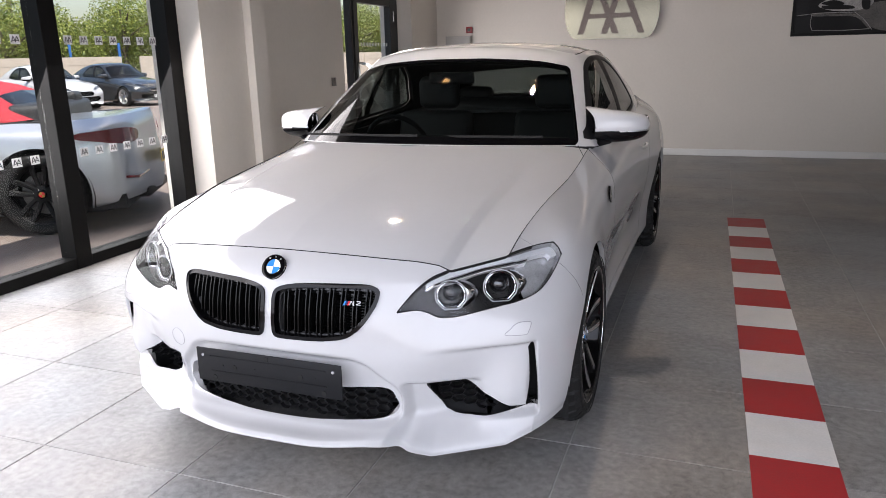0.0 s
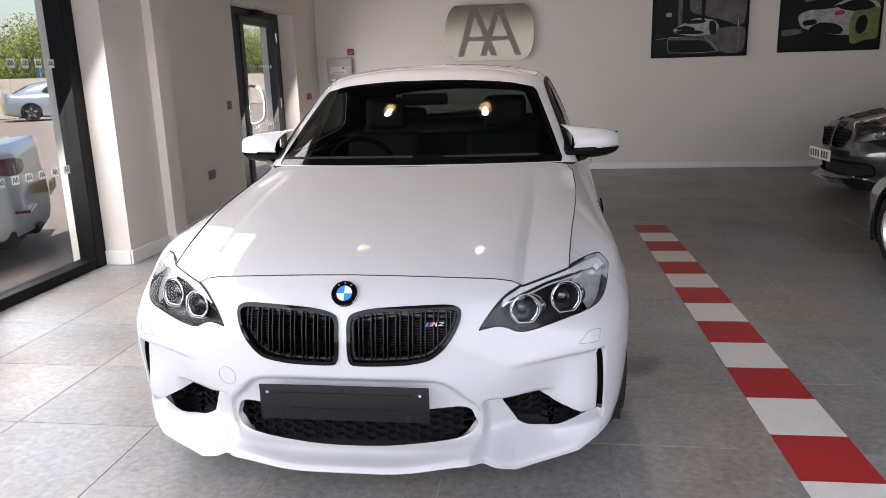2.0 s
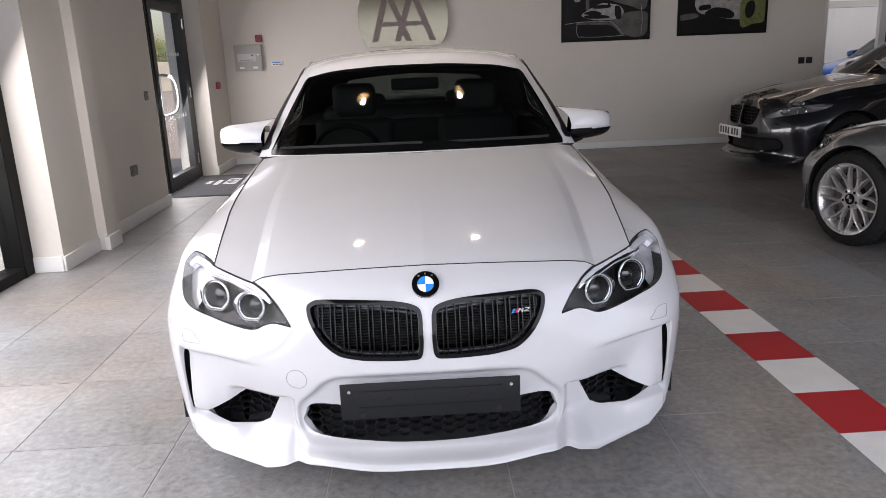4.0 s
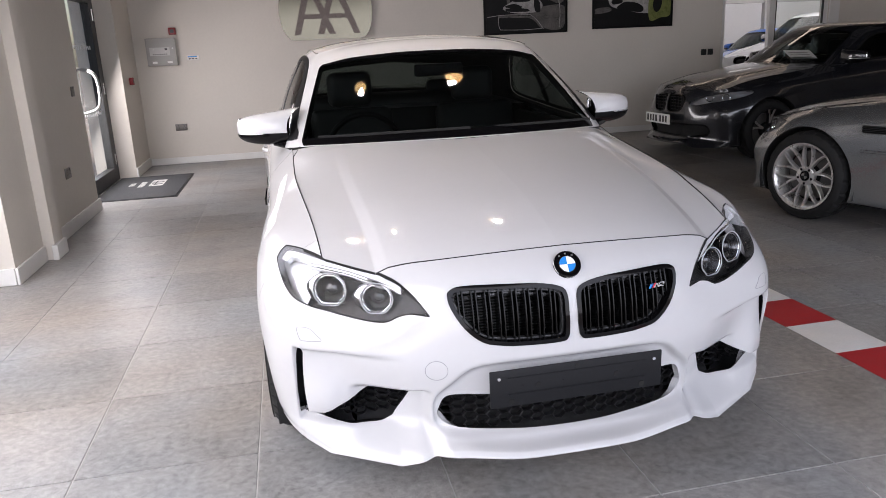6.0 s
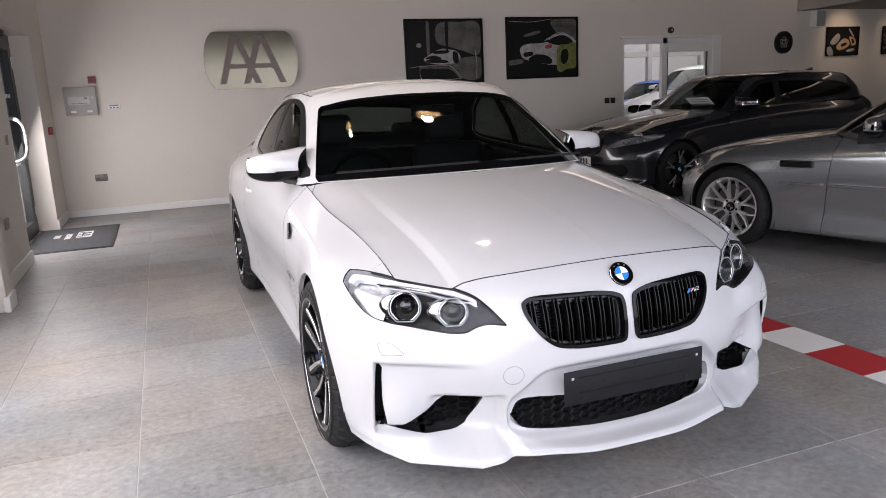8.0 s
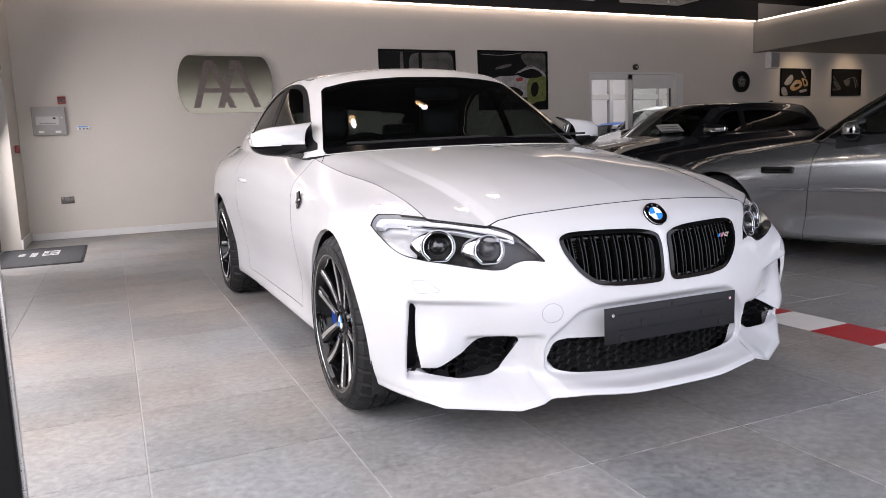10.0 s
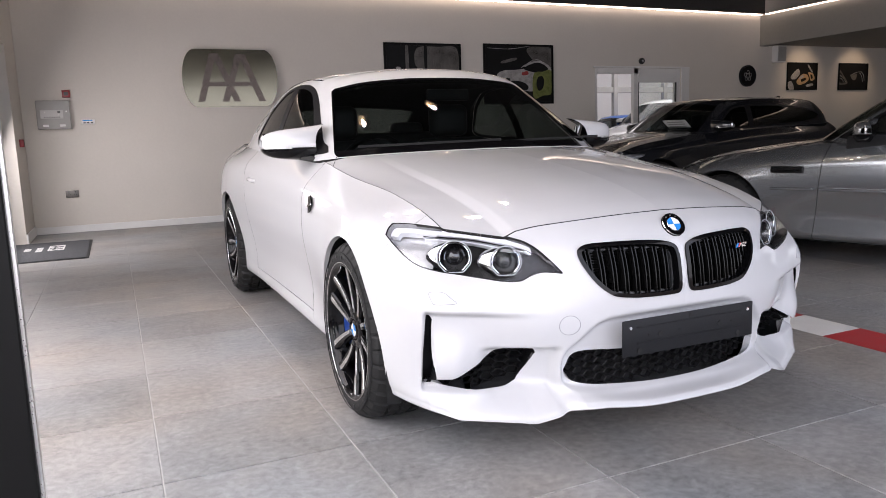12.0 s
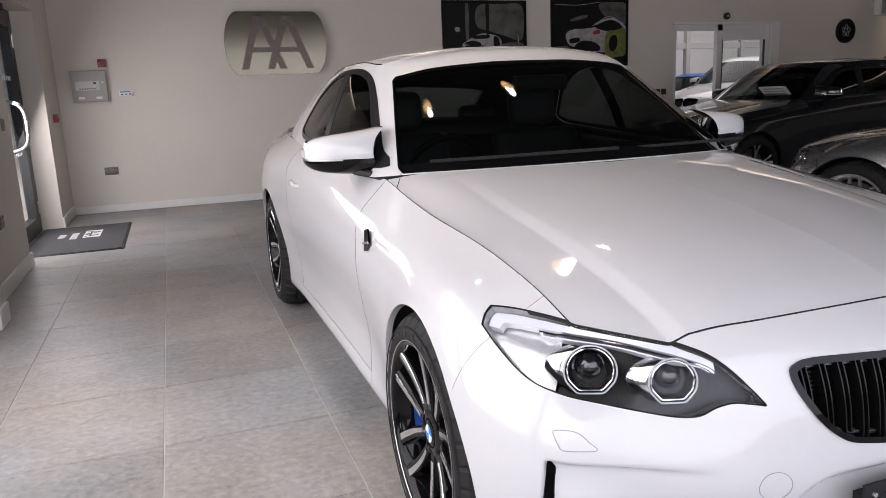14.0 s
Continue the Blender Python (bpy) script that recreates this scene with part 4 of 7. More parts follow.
# kidney grilles
SATIN_GREY = material("satin_grey_trim", (0.06, 0.06, 0.062), 0.3, scale=30, vary=0.1)
CORE_GREY = material("radiator_fins", (0.030, 0.030, 0.031), 0.5, scale=30, vary=0.2)
SLAT_BLACK = material("piano_black_slat", (0.004, 0.004, 0.004), 0.2, spec=0.2)
for s in (1, -1):
    grille = new("kidney_grille")
    grille.parent = car
    m = (lambda q: q) if s > 0 else (lambda q: q.mirrored())
    inner, rim_ = front_cut(kid, KIDNEY, -.012)
    sheet_part("surround", m(rim_.pushed(.006).folded(.045)), GLOSS_BLACK, grille, "gloss black grille surround")
    lip_in, lip = front_cut(inner, KIDNEY, -.0148)
    sheet_part("inner_edge", m(lip.pushed(-.024).folded(.02)), SATIN_GREY, grille, "satin grey inner edge")
    p0, p1 = on_nose(.035, .640, -.050), on_nose(.325, .646, -.050)
    part("cross_bar", tube(bmesh.new(), [(p0.x * s, p0.y, p0.z), ((p0.x + p1.x) / 2 * s, (p0.y + p1.y) / 2 - .01, .643), (p1.x * s, p1.y, p1.z)], .0055, 8), SATIN_GREY, grille)
    sheet_part("backing", m(inner.pushed(-.085)), DARK_VOID, grille)
    for i in range(8):
        x = .052 + i * .0375
        zs = [z for z in np.linspace(.50, .68, 60) if inside(np.array([x]), np.array([z]), KIDNEY)[0] < -.012]
        if not zs:
            continue
        z0, z1 = zs[0], zs[-1]
        bm = bmesh.new()
        for dx in (-.0065, .0065):
            secs = []
            for z in np.linspace(z0 - .004, z1 + .004, 9):
                p = on_nose(x, min(max(z, .505), .676), -.016)
                p = Vector(((x + dx) * s, p.y, z))
                secs.append([bm.verts.new(p + Vector(d)) for d in ((-.0016, 0, 0), (.0016, 0, 0), (.0024, .05, 0), (-.0024, .05, 0))])
            for a, b in zip(secs, secs[1:]):
                for k in range(4):
                    bm.faces.new((a[k], a[(k + 1) % 4], b[(k + 1) % 4], b[k]))
            bm.faces.new(secs[0])
            bm.faces.new(secs[-1])
        part("slat", bm, SLAT_BLACK, grille, "double gloss black vertical bar")
    bm = bmesh.new()
    for z in np.arange(.495, .672, .0085):
        xs = [x for x in np.linspace(.03, .345, 64) if inside(np.array([x]), np.array([z]), KIDNEY)[0] < -.014]
        if len(xs) > 2:
            p = on_nose(.15, z, -.07)
            box(bm, *sorted((xs[0] * s, xs[-1] * s)), p.y - .001, p.y + .004, z - .0014, z + .0014)
    part("radiator_core", bm, CORE_GREY, grille)


MESH_BLACK = material("black_mesh_plastic", (0.012, 0.012, 0.013), 0.35, spec=0.25, scale=30, vary=0.1)


# honeycomb meshes behind the lower openings
def honeycomb(name, outline, wide, tall, depth, sides, parent, grow=-.004):
    bm = bmesh.new()
    x0, x1 = outline[:, 0].min(), outline[:, 0].max()
    z0, z1 = outline[:, 1].min(), outline[:, 1].max()
    if sides == 0:
        x0 = -x1
    col, x = 0, x0
    while x < x1 + wide:
        z = z0 + (tall / 2 if col % 2 else 0)
        while z < z1 + tall:
            if inside(np.array([abs(x)]), np.array([z]), outline)[0] < grow:
                rings = []
                for f, dy in ((1.0, .0), (.90, -.002), (.88, .016), (1.0, .016)):
                    ring = []
                    for k in range(6):
                        a = k * math.pi / 3
                        px, pz = x + wide * .667 * f * math.cos(a), z + tall / math.sqrt(3) * f * math.sin(a)
                        y = on_nose(min(max(abs(px), .01), x1 - .005), min(max(pz, z0 + .022), z1 - .01), -depth).y
                        ring.append(bm.verts.new((px * (sides or 1), y + dy, pz)))
                    rings.append(ring)
                for a, b in zip(rings, rings[1:]):
                    for k in range(6):
                        bm.faces.new((a[k], a[(k + 1) % 6], b[(k + 1) % 6], b[k]))
            z += tall
        x += wide
        col += 1
    return part(name, bm, MESH_BLACK, parent, "black honeycomb plastic mesh", smooth=0)


honeycomb("lower_grille", MOUTH, .0345, .0265, .035, 0, car, .006)
sheet_part("lower_grille_back", mouth.pushed(-.075).both(), DARK_VOID, car)
for s in (1, -1):
    honeycomb("side_intake_mesh", INTAKE, .0345, .0265, .055, s, car, .004)
    m = (lambda q: q) if s > 0 else (lambda q: q.mirrored())
    sheet_part("side_intake_duct", m(intake.pushed(-.10).folded(-.10)), SATIN_BLACK, car)
    sheet_part("air_curtain", m(slit.pushed(-.05).folded(-.05)), SATIN_BLACK, car, "narrow black air slot in the bumper corner")

# plate holder, badge, small marks on the nose
holder = new("plate_holder")
holder.parent = car
tagged(holder, "empty dark grey plastic number plate holder")
part("carrier", boxed(-.2625, .2625, -.738, -.732, .337, .450, .002, 2), PLATE_GREY, holder)
part("carrier_pad", boxed(-.22, .22, -.733, -.68, .350, .40), PLATE_GREY, holder)
for z in (.375, .425):
    part("rib", boxed(-.21, .21, -.7405, -.737, z - .0015, z + .0015), PLATE_GREY, holder)
for x, z, r in ((-.12, .395, .008), (.12, .395, .008), (-.20, .352, .009), (.20, .352, .009), (-.045, .397, .003), (.17, .397, .003), (-.165, .397, .003), (0, .438, .008)):
    bm = lathe(bmesh.new(), [(-.7395, .0001), (-.7395, r), (-.736, r * 1.1)], 16, (x, 0, z), "y")
    part("hole", bm, DARK_VOID, holder)
for x in (-.236, .236):
    bm = lathe(bmesh.new(), [(-.742, .0001), (-.742, .005), (-.737, .006)], 14, (x, 0, .427), "y")
    part("screw", bm, CHROME, holder)


def roundel(parent, c, nrm, r):
    """Round badge of four blue and white fields in a black ring."""
    badge = new("bonnet_badge")
    badge.parent = parent
    tagged(badge, "round black badge with blue and white quarters")
    q = Vector(nrm).to_track_quat("Z", "Y").to_matrix().to_4x4()
    badge.matrix_local = Matrix.Translation(c) @ q
    bm = lathe(bmesh.new(), [(-.004, r), (.003, r), (.005, r * .97), (.0055, r * .93), (.0052, r * .62), (.004, r * .6), (.004, .0001)], 48, axis="z")
    part("badge_ring", bm, GLOSS_BLACK, badge)
    bm = lathe(bmesh.new(), [(.0036, r * 1.01), (.006, r * .985), (.006, r * .955), (.0036, r * .945)], 48, axis="z")
    part("bright_edge", bm, CHROME, badge)
    bm = lathe(bmesh.new(), [(.005, r * .63), (.0062, r * .615), (.0062, r * .585), (.004, r * .58)], 48, axis="z")
    part("bright_edge", bm, CHROME, badge)
    for k, mt in ((0, WHITE_ENAMEL), (1, BLUE)):
        bm = bmesh.new()
        for h in (0, 2):
            prism(bm, [(0, 0, .0042)] + [(r * .58 * math.cos(a), r * .58 * math.sin(a), .0042) for a in np.linspace((h + k) * math.pi / 2, (h + k + 1) * math.pi / 2, 10)], (0, 0, .001))
        part("badge_field", bm, mt, badge)
    for a in (2.2, 1.57, .94):
        part("badge_mark", boxed(r * .79 * math.cos(a) - .0028, r * .79 * math.cos(a) + .0028, r * .79 * math.sin(a) - .0022, r * .79 * math.sin(a) + .0022, .005, .0060), SATIN_METAL, badge)
    return badge


roundel(car, on_nose(0.0005, .713, .001), (0, -.80, .60), .041)


def skin_line(pts, r, mat, name, s=1):
    line = [on_nose(x, z, .0002) for x, z in pts]
    return part(name, tube(bmesh.new(), [(p.x * s, p.y, p.z) for p in line], r, 6, closed=True), mat, car)


GREY_LINE = material("panel_gap", (0.25, 0.25, 0.26), 0.6)
skin_line([(.398 + .0315 * math.cos(a), .440 + .030 * math.sin(a)) for a in np.linspace(0, math.tau, 41)[:-1]], .0009, GREY_LINE, "tow_eye_cover", -1)
for s in (1, -1):
    skin_line(spaced([(.711, .521), (.724, .536), (.737, .550), (.755, .555), (.776, .553), (.779, .545), (.774, .524), (.768, .518), (.74, .518)], 60, closed=True), .0009, GREY_LINE, "washer_cover", s)

# model mark in the grille: coloured strokes and silver bars
mark = new("grille_mark")
mark.parent = car
for pts, mt in (([(0, 0), (.006, 0), (.013, 1), (.007, 1)], BLUE), ([(.007, 0), (.012, 0), (.019, 1), (.014, 1)], DEEP_BLUE), ([(.013, 0), (.019, 0), (.026, 1), (.020, 1)], RED_ENAMEL),
                ([(.020, 0), (.024, 0), (.030, .7), (.035, 0), (.039, 0), (.041, 1), (.037, 1), (.036, .45), (.032, 1), (.027, 1)], CHROME),
                ([(.043, 0), (.060, 0), (.060, .22), (.048, .22), (.061, .55), (.062, 1), (.046, 1), (.046, .8), (.057, .8), (.057, .6), (.043, .25)], CHROME)):
    y = on_nose(.246 + pts[0][0], .628, .002).y
    part("stroke", prism(bmesh.new(), [(.248 + x * .9, y - .003, .6205 + .0135 * z) for x, z in pts], (0, .003, 0)), mt, mark)

MACHINED = material("machined_alloy", (0.78, 0.78, 0.78), 0.22, 1.0, scale=60, vary=0.05)
# side details
for s in (1, -1):
    gill = new("wing_gill")
    gill.parent = car
    bm = prism(bmesh.new(), [(s * .862, .552, .752), (s * .864, .586, .720), (s * .862, .622, .712), (s * .856, .622, .782), (s * .854, .592, .790)], (s * .006, 0, 0))
    part("gill_frame", bm, GLOSS_BLACK, gill)
    bm = prism(bmesh.new(), [(s * .869, .548, .751), (s * .869, .612, .737), (s * .869, .612, .744), (s * .869, .548, .758)], (s * .004, 0, 0))
    part("gill_bar", bm, CHROME, gill)
    handle = new("door_handle")
    handle.parent = car
    part("grip", tube(bmesh.new(), [(s * .868, 1.80, .80), (s * .892, 1.83, .803), (s * .895, 1.93, .808), (s * .878, 1.97, .81)], .011, 8), PAINT_WHITE, handle)
    part("recess", tube(bmesh.new(), [(s * .862, 1.83, .795), (s * .865, 1.93, .80)], .02, 8, flat=.7), GLOSS_BLACK, handle)
    wing_mirror(car, s, PAINT_WHITE)
    wheel(car, s, .052, .327, .252, .893, .235, "double", GLOSS_BLACK, MACHINED, BRAKE_BLUE, "front_wheel", .05)
    wheel(car, s, 2.693, .334, .252, .915, .262, "double", GLOSS_BLACK, MACHINED, BRAKE_BLUE, "rear_wheel", .9)
# wipers
for x0, x1 in ((-.62, .02), (-.05, .58)):
    pts = [(x0 + (x1 - x0) * f, .60 - .09 * f + .10 * abs(x0 + (x1 - x0) * f) ** 2, .985 + .012 * f) for f in np.linspace(0, 1, 8)]
    part("wiper", tube(bmesh.new(), pts, .006, 6), DARK_VOID, car)


# ---- the showroom ----
WALL = material("white_wall_paint", (0.655, 0.612, 0.553), 0.75, scale=2.2, vary=0.03, bump=0.12)
CEIL_DARK = material("dark_ceiling", (0.032, 0.030, 0.029), 0.8, scale=2, vary=0.2)
# greyed well below the wall's white: the side area's dim light, put into colour
SOFFIT = material("dimmed_soffit", (0.28, 0.265, 0.24), 0.8, scale=2, vary=0.05)
TRIM_WHITE = material("white_gloss_trim", (0.74, 0.73, 0.71), 0.35, scale=5, vary=0.03)
FRAME_BLACK = material("black_powder_coat", (0.004, 0.004, 0.004), 0.5, scale=30, vary=0.1, spec=0.15)
FRAME_GREY = material("grey_door_frame", (0.010, 0.010, 0.0105), 0.45, scale=30, vary=0.1)
LED = glow("led_strip", (1.0, 0.82, 0.66), 2.6)
GREY_STEEL = material("grey_steel_box", (0.36, 0.35, 0.33), 0.45, scale=12, vary=0.06)
SOCKET_STEEL = material("brushed_socket", (0.16, 0.15, 0.14), 0.4, 0.6, scale=40, vary=0.1)
DARK_PLASTIC = material("dark_plastic", (0.02, 0.02, 0.02), 0.4, scale=20, vary=0.1)


def structure(name, bm, mat, label, category, parent=None):
    ob = part(name, bm, mat, parent)
    return tagged(ob, label, category, kind="structure")


H = 3.35
structure("wall_north", boxed(-2.55, 5.70, 7.6, 7.8, 0, H), WALL, "white painted plaster wall with pictures and a sign", "wall")
structure("wall_north_2", boxed(5.70, 7.50, 7.6, 7.8, 2.06, H), WALL, "white painted wall over the inner doors", "wall")
structure("wall_north_3", boxed(7.50, 14.2, 7.6, 7.8, 0, H), WALL, "white painted plaster wall with a clock and two pictures", "wall")
structure("wall_west_column", boxed(-3.0, -2.51, 2.33, 2.90, 0, H), WALL, "white painted square column beside the window", "column")
structure("wall_west_casing", boxed(-2.75, -2.435, 2.902, 3.11, 0, H, .004, 1), WALL, "narrow white boxed pipe casing", "casing")
structure("wall_west", boxed(-3.0, -2.552, 3.112, 4.73, 0, H), WALL, "white painted wall between column and entrance", "wall")
structure("wall_west_2", boxed(-3.0, -2.552, 6.66, 7.8, 0, H), WALL, "white painted wall beside the entrance", "wall")
structure("wall_west_lintel", boxed(-3.0, -2.552, 4.73, 6.66, 2.14, H), WALL, "white wall over the entrance door", "wall")
structure("wall_west_header", boxed(-3.0, -2.60, -3.5, 2.33, 2.75, H), WALL, "white wall over the side windows", "wall")
# unseen walls, added to keep out the sun and bound the front daylight
structure("wall_east", boxed(14.0, 14.2, -3.5, 7.6, 0, H), WALL, "unseen white end wall that closes the room", "wall")
structure("wall_south", boxed(7.8, 14.2, -3.7, -3.5, 0, H), WALL, "unseen white front wall that bounds the lit opening", "wall")
structure("wall_south_header", boxed(-3.0, 7.8, -3.7, -3.5, 2.75, H), WALL, "unseen wall over the shopfront opening", "wall")
structure("ceiling", boxed(-3.0, 14.2, -3.7, 7.8, H, H + .15), CEIL_DARK, "dark painted open ceiling", "ceiling")
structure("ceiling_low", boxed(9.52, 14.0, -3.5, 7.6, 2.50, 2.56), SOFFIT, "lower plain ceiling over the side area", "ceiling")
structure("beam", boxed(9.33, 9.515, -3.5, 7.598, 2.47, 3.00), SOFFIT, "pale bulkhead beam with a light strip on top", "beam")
structure("wall_head_band", boxed(-2.55, 9.33, 7.50, 7.598, 3.03, H), CEIL_DARK, "dark band at the head of the wall", "band")
for nm, b in (("skirting", (-2.55, 5.66, 7.582, 7.6)), ("skirting_2", (7.62, 14.0, 7.582, 7.6))):
    structure(nm, boxed(b[0], b[1], b[2], b[3], 0, .085, .004, 1), TRIM_WHITE, "white painted skirting board", "skirting")
structure("skirting_3", boxed(-2.552, -2.532, 3.112, 4.745, 0, .11, .004, 1), TRIM_WHITE, "white painted skirting board", "skirting")
structure("skirting_4", boxed(-2.552, -2.532, 6.645, 7.58, 0, .11, .004, 1), TRIM_WHITE, "white painted skirting board", "skirting")
structure("skirting_5", boxed(-2.51, -2.492, 2.315, 2.888, 0, .11, .004, 1), TRIM_WHITE, "white painted skirting board", "skirting")
structure("skirting_6", boxed(-2.455, -2.415, 2.888, 3.125, 0, .11, .004, 1), TRIM_WHITE, "white skirting round the casing", "skirting")
structure("skirting_7", boxed(-2.75, -2.513, 2.312, 2.328, 0, .11, .004, 1), TRIM_WHITE, "white skirting at the column's side", "skirting")
led = empty("led_strip", pose(3.4, 7.55, 3.0), "thin warm white light strip along the wall head", "light strip")
part("strip", boxed(-5.9, 5.9, -.02, .02, 0.008, .028), LED, led)
led = empty("led_strip", pose(9.30, 2, 3.0), "thin warm white light strip along the beam", "light strip")
part("strip", boxed(-.02, .02, -5.4, 5.45, 0.002, .022), LED, led)

# suspended mesh panels and dark hangers under the ceiling
PANEL_WHITE = material("white_mesh_panel", (0.5, 0.49, 0.46), 0.5, scale=10, vary=0.1)


def mesh_panel(m):
    p = empty("ceiling_panel", m, "white slotted light panel hung under the dark ceiling", "light panel", "ceiling panels")
    bm = bmesh.new()
    for i in range(2):
        box(bm, -.6, .6, -.3 + .57 * i, -.27 + .57 * i, -.02, .02)
        box(bm, -.6 + 1.17 * i, -.57 + 1.17 * i, -.27, .27, -.02, .02)
    part("panel_frame", bm, PANEL_WHITE, p)
    bm = bmesh.new()
    for i in range(14):
        x = -.54 + i * .083
        prism(bm, [(x, -.27, -.01), (x + .03, -.27, -.01), (x + .09, .27, -.01), (x + .06, .27, -.01)], (0, 0, .015))
        prism(bm, [(x + .06, -.27, -.012), (x + .09, -.27, -.012), (x + .03, .27, -.012), (x, .27, -.012)], (0, 0, .015))
    part("lattice", bm, PANEL_WHITE, p)
    for x in (-.5, .5):
        part("hanger", tube(bmesh.new(), [(x, 0, 0), (x, 0, .19)], .004, 6), DARK_PLASTIC, p)
    return p


lattice = mesh_panel(pose(4.9, 6.9, 3.15))
for x, y in ((6.6, 6.9), (3.2, 6.9), (1.5, 6.9), (4.9, 4.6), (6.6, 4.6)):
    copy_thing(lattice, pose(x, y, 3.15))
spot = empty("ceiling_spot", pose(12.2, 6.2, 2.47), "small black track spotlight with a warm lamp", "spotlight")
part("track", boxed(-.35, .35, -.02, .02, 0, .025), DARK_PLASTIC, spot)
bm = lathe(bmesh.new(), [(-.06, .001), (-.06, .04), (.06, .045), (.06, .035), (.03, .001)], 20, (.1, 0, -.07), "y")
part("head", bm, DARK_PLASTIC, spot)
part("stem", tube(bmesh.new(), [(.1, 0, 0), (.1, 0, -.05)], .008, 6), DARK_PLASTIC, spot)
bm = lathe(bmesh.new(), [(-.066, .001), (-.066, .03), (-.062, .034)], 16, (.1, 0, -.07), "y")
part("lamp", bm, glow("warm_lamp", (1.0, 0.72, 0.36), 30), spot)
for x in (10.4, 11.85):
    sp = new("picture_light", bpy.data.lights.new("picture_light", "SPOT"))
    sp.data.energy, sp.data.spot_size, sp.data.spot_blend, sp.data.color, sp.data.shadow_soft_size = 9, radians(95), 1.0, (1.0, 0.75, 0.48), .06
    sp.matrix_world = look((x, 6.9, 2.44), (x, 7.6, 1.9))

# side windows
window = empty("window_1", pose(-2.80, 0, 0), "tall black-framed glazed shopfront", "window", kind="structure")
for y in (2.30, 1.13, -.03, -1.19, -2.35, -3.45):
    part("mullion", boxed(-.055, .085, y - (.075 if y < 2 else .10), y + (.055 if y < 2 else .028), .0, 2.75, .004, 1), FRAME_BLACK, window)
part("sill_rail", boxed(-.05, .08, -3.5, 2.20, 0, .075, .004, 1), FRAME_BLACK, window)
part("head_rail", boxed(-.05, .08, -3.5, 2.20, 2.68, 2.75, .004, 1), FRAME_BLACK, window)
for y0, y1 in ((1.19, 2.20), (.03, 1.05), (-1.13, -.11), (-2.29, -1.27), (-3.4, -2.43)):
    part("pane", boxed(-.006, .006, y0, y1, .075, 2.68), PANE_GLASS, window).visible_shadow = False
# small etched squares across the panes, at two heights
MANI = material("white_vinyl", (0.82, 0.82, 0.82), 0.5)
MARK = material("grey_vinyl", (0.10, 0.10, 0.11), 0.5)
for y in np.arange(-3.3, 2.2, .132):
    if min(abs(y - q) for q in (2.30, 1.13, -.03, -1.19, -2.35)) < .11:
        continue
    for z in (.76, 1.50):
        dot = new("window_sticker")
        dot.parent = window
        part("square", boxed(.008, .009, y - .034, y + .034, z - .029, z + .029, 0), MANI, dot)
        for k in (-1, 1):
            c = y + k * .0125
            bm = bmesh.new()
            for q in (-1, 1):
                prism(bm, [(.0095, c + q * .0145 - .003, z - .018), (.0095, c + q * .0145 + .003, z - .018), (.0095, c + .003, z + .020), (.0095, c - .003, z + .020)], (.0006, 0, 0))
            box(bm, .0095, .0101, c - .010, c + .010, z - .009, z - .004)
            part("device", bm, MARK, dot)

# entrance door in the west wall
door_w = empty("door_1", pose(-2.80, 0, 0), "dark grey framed glass entrance door, shut", "door", kind="structure")
for y0, y1 in ((4.732, 4.83), (5.33, 5.37), (6.50, 6.658)):
    part("jamb", boxed(-.04, .05, y0, y1, 0, 2.14, .003, 1), FRAME_GREY, door_w)
part("head", boxed(-.04, .05, 4.83, 6.50, 2.06, 2.14, .003, 1), FRAME_GREY, door_w)
part("door_closer", boxed(.055, .115, 5.72, 6.02, 2.075, 2.135, .006, 2), FRAME_BLACK, door_w)
part("side_light", boxed(-.005, .005, 4.83, 5.33, .06, 2.06), PANE_GLASS, door_w).visible_shadow = False
leaf = new("leaf")
leaf.parent = door_w
for y0, y1 in ((5.375, 5.475), (6.395, 6.495)):
    part("stile", boxed(-.02, .065, y0, y1, .01, 2.055, .003, 1), FRAME_GREY, leaf)
for z0, z1 in ((.01, .16), (1.97, 2.055)):
    part("rail", boxed(-.02, .065, 5.475, 6.395, z0, z1, .003, 1), FRAME_GREY, leaf)
part("glass", boxed(.015, .025, 5.475, 6.395, .16, 1.97), PANE_GLASS, leaf).visible_shadow = False
for x in (.115,):
    pts = spaced([(.078, 5.43, .87), (.078, 5.43, 1.07), (.078, 5.43, 1.26), (x + .02, 5.43, 1.275), (x + .10, 5.43, 1.245), (x + .135, 5.43, 1.16), (x + .135, 5.43, .98), (x + .10, 5.43, .895), (x + .02, 5.43, .86)], 40, closed=True)
    part("pull_handle", tube(bmesh.new(), pts, .016, 10, closed=True), SATIN_METAL, leaf, "satin steel pull handle")
for y in (5.545, 5.62, 5.70, 5.78, 5.86, 5.94, 6.02, 6.10, 6.18, 6.26, 6.34):
    for z in (.80, 1.50):
        part("sticker", boxed(.026, .027, y - .02, y + .02, z - .02, z + .02), MANI, leaf)
for z in (.25, 1.05, 1.85):
    part("hinge", tube(bmesh.new(), [(.06, 6.505, z - .06), (.06, 6.505, z + .06)], .014, 8), SATIN_METAL, leaf)

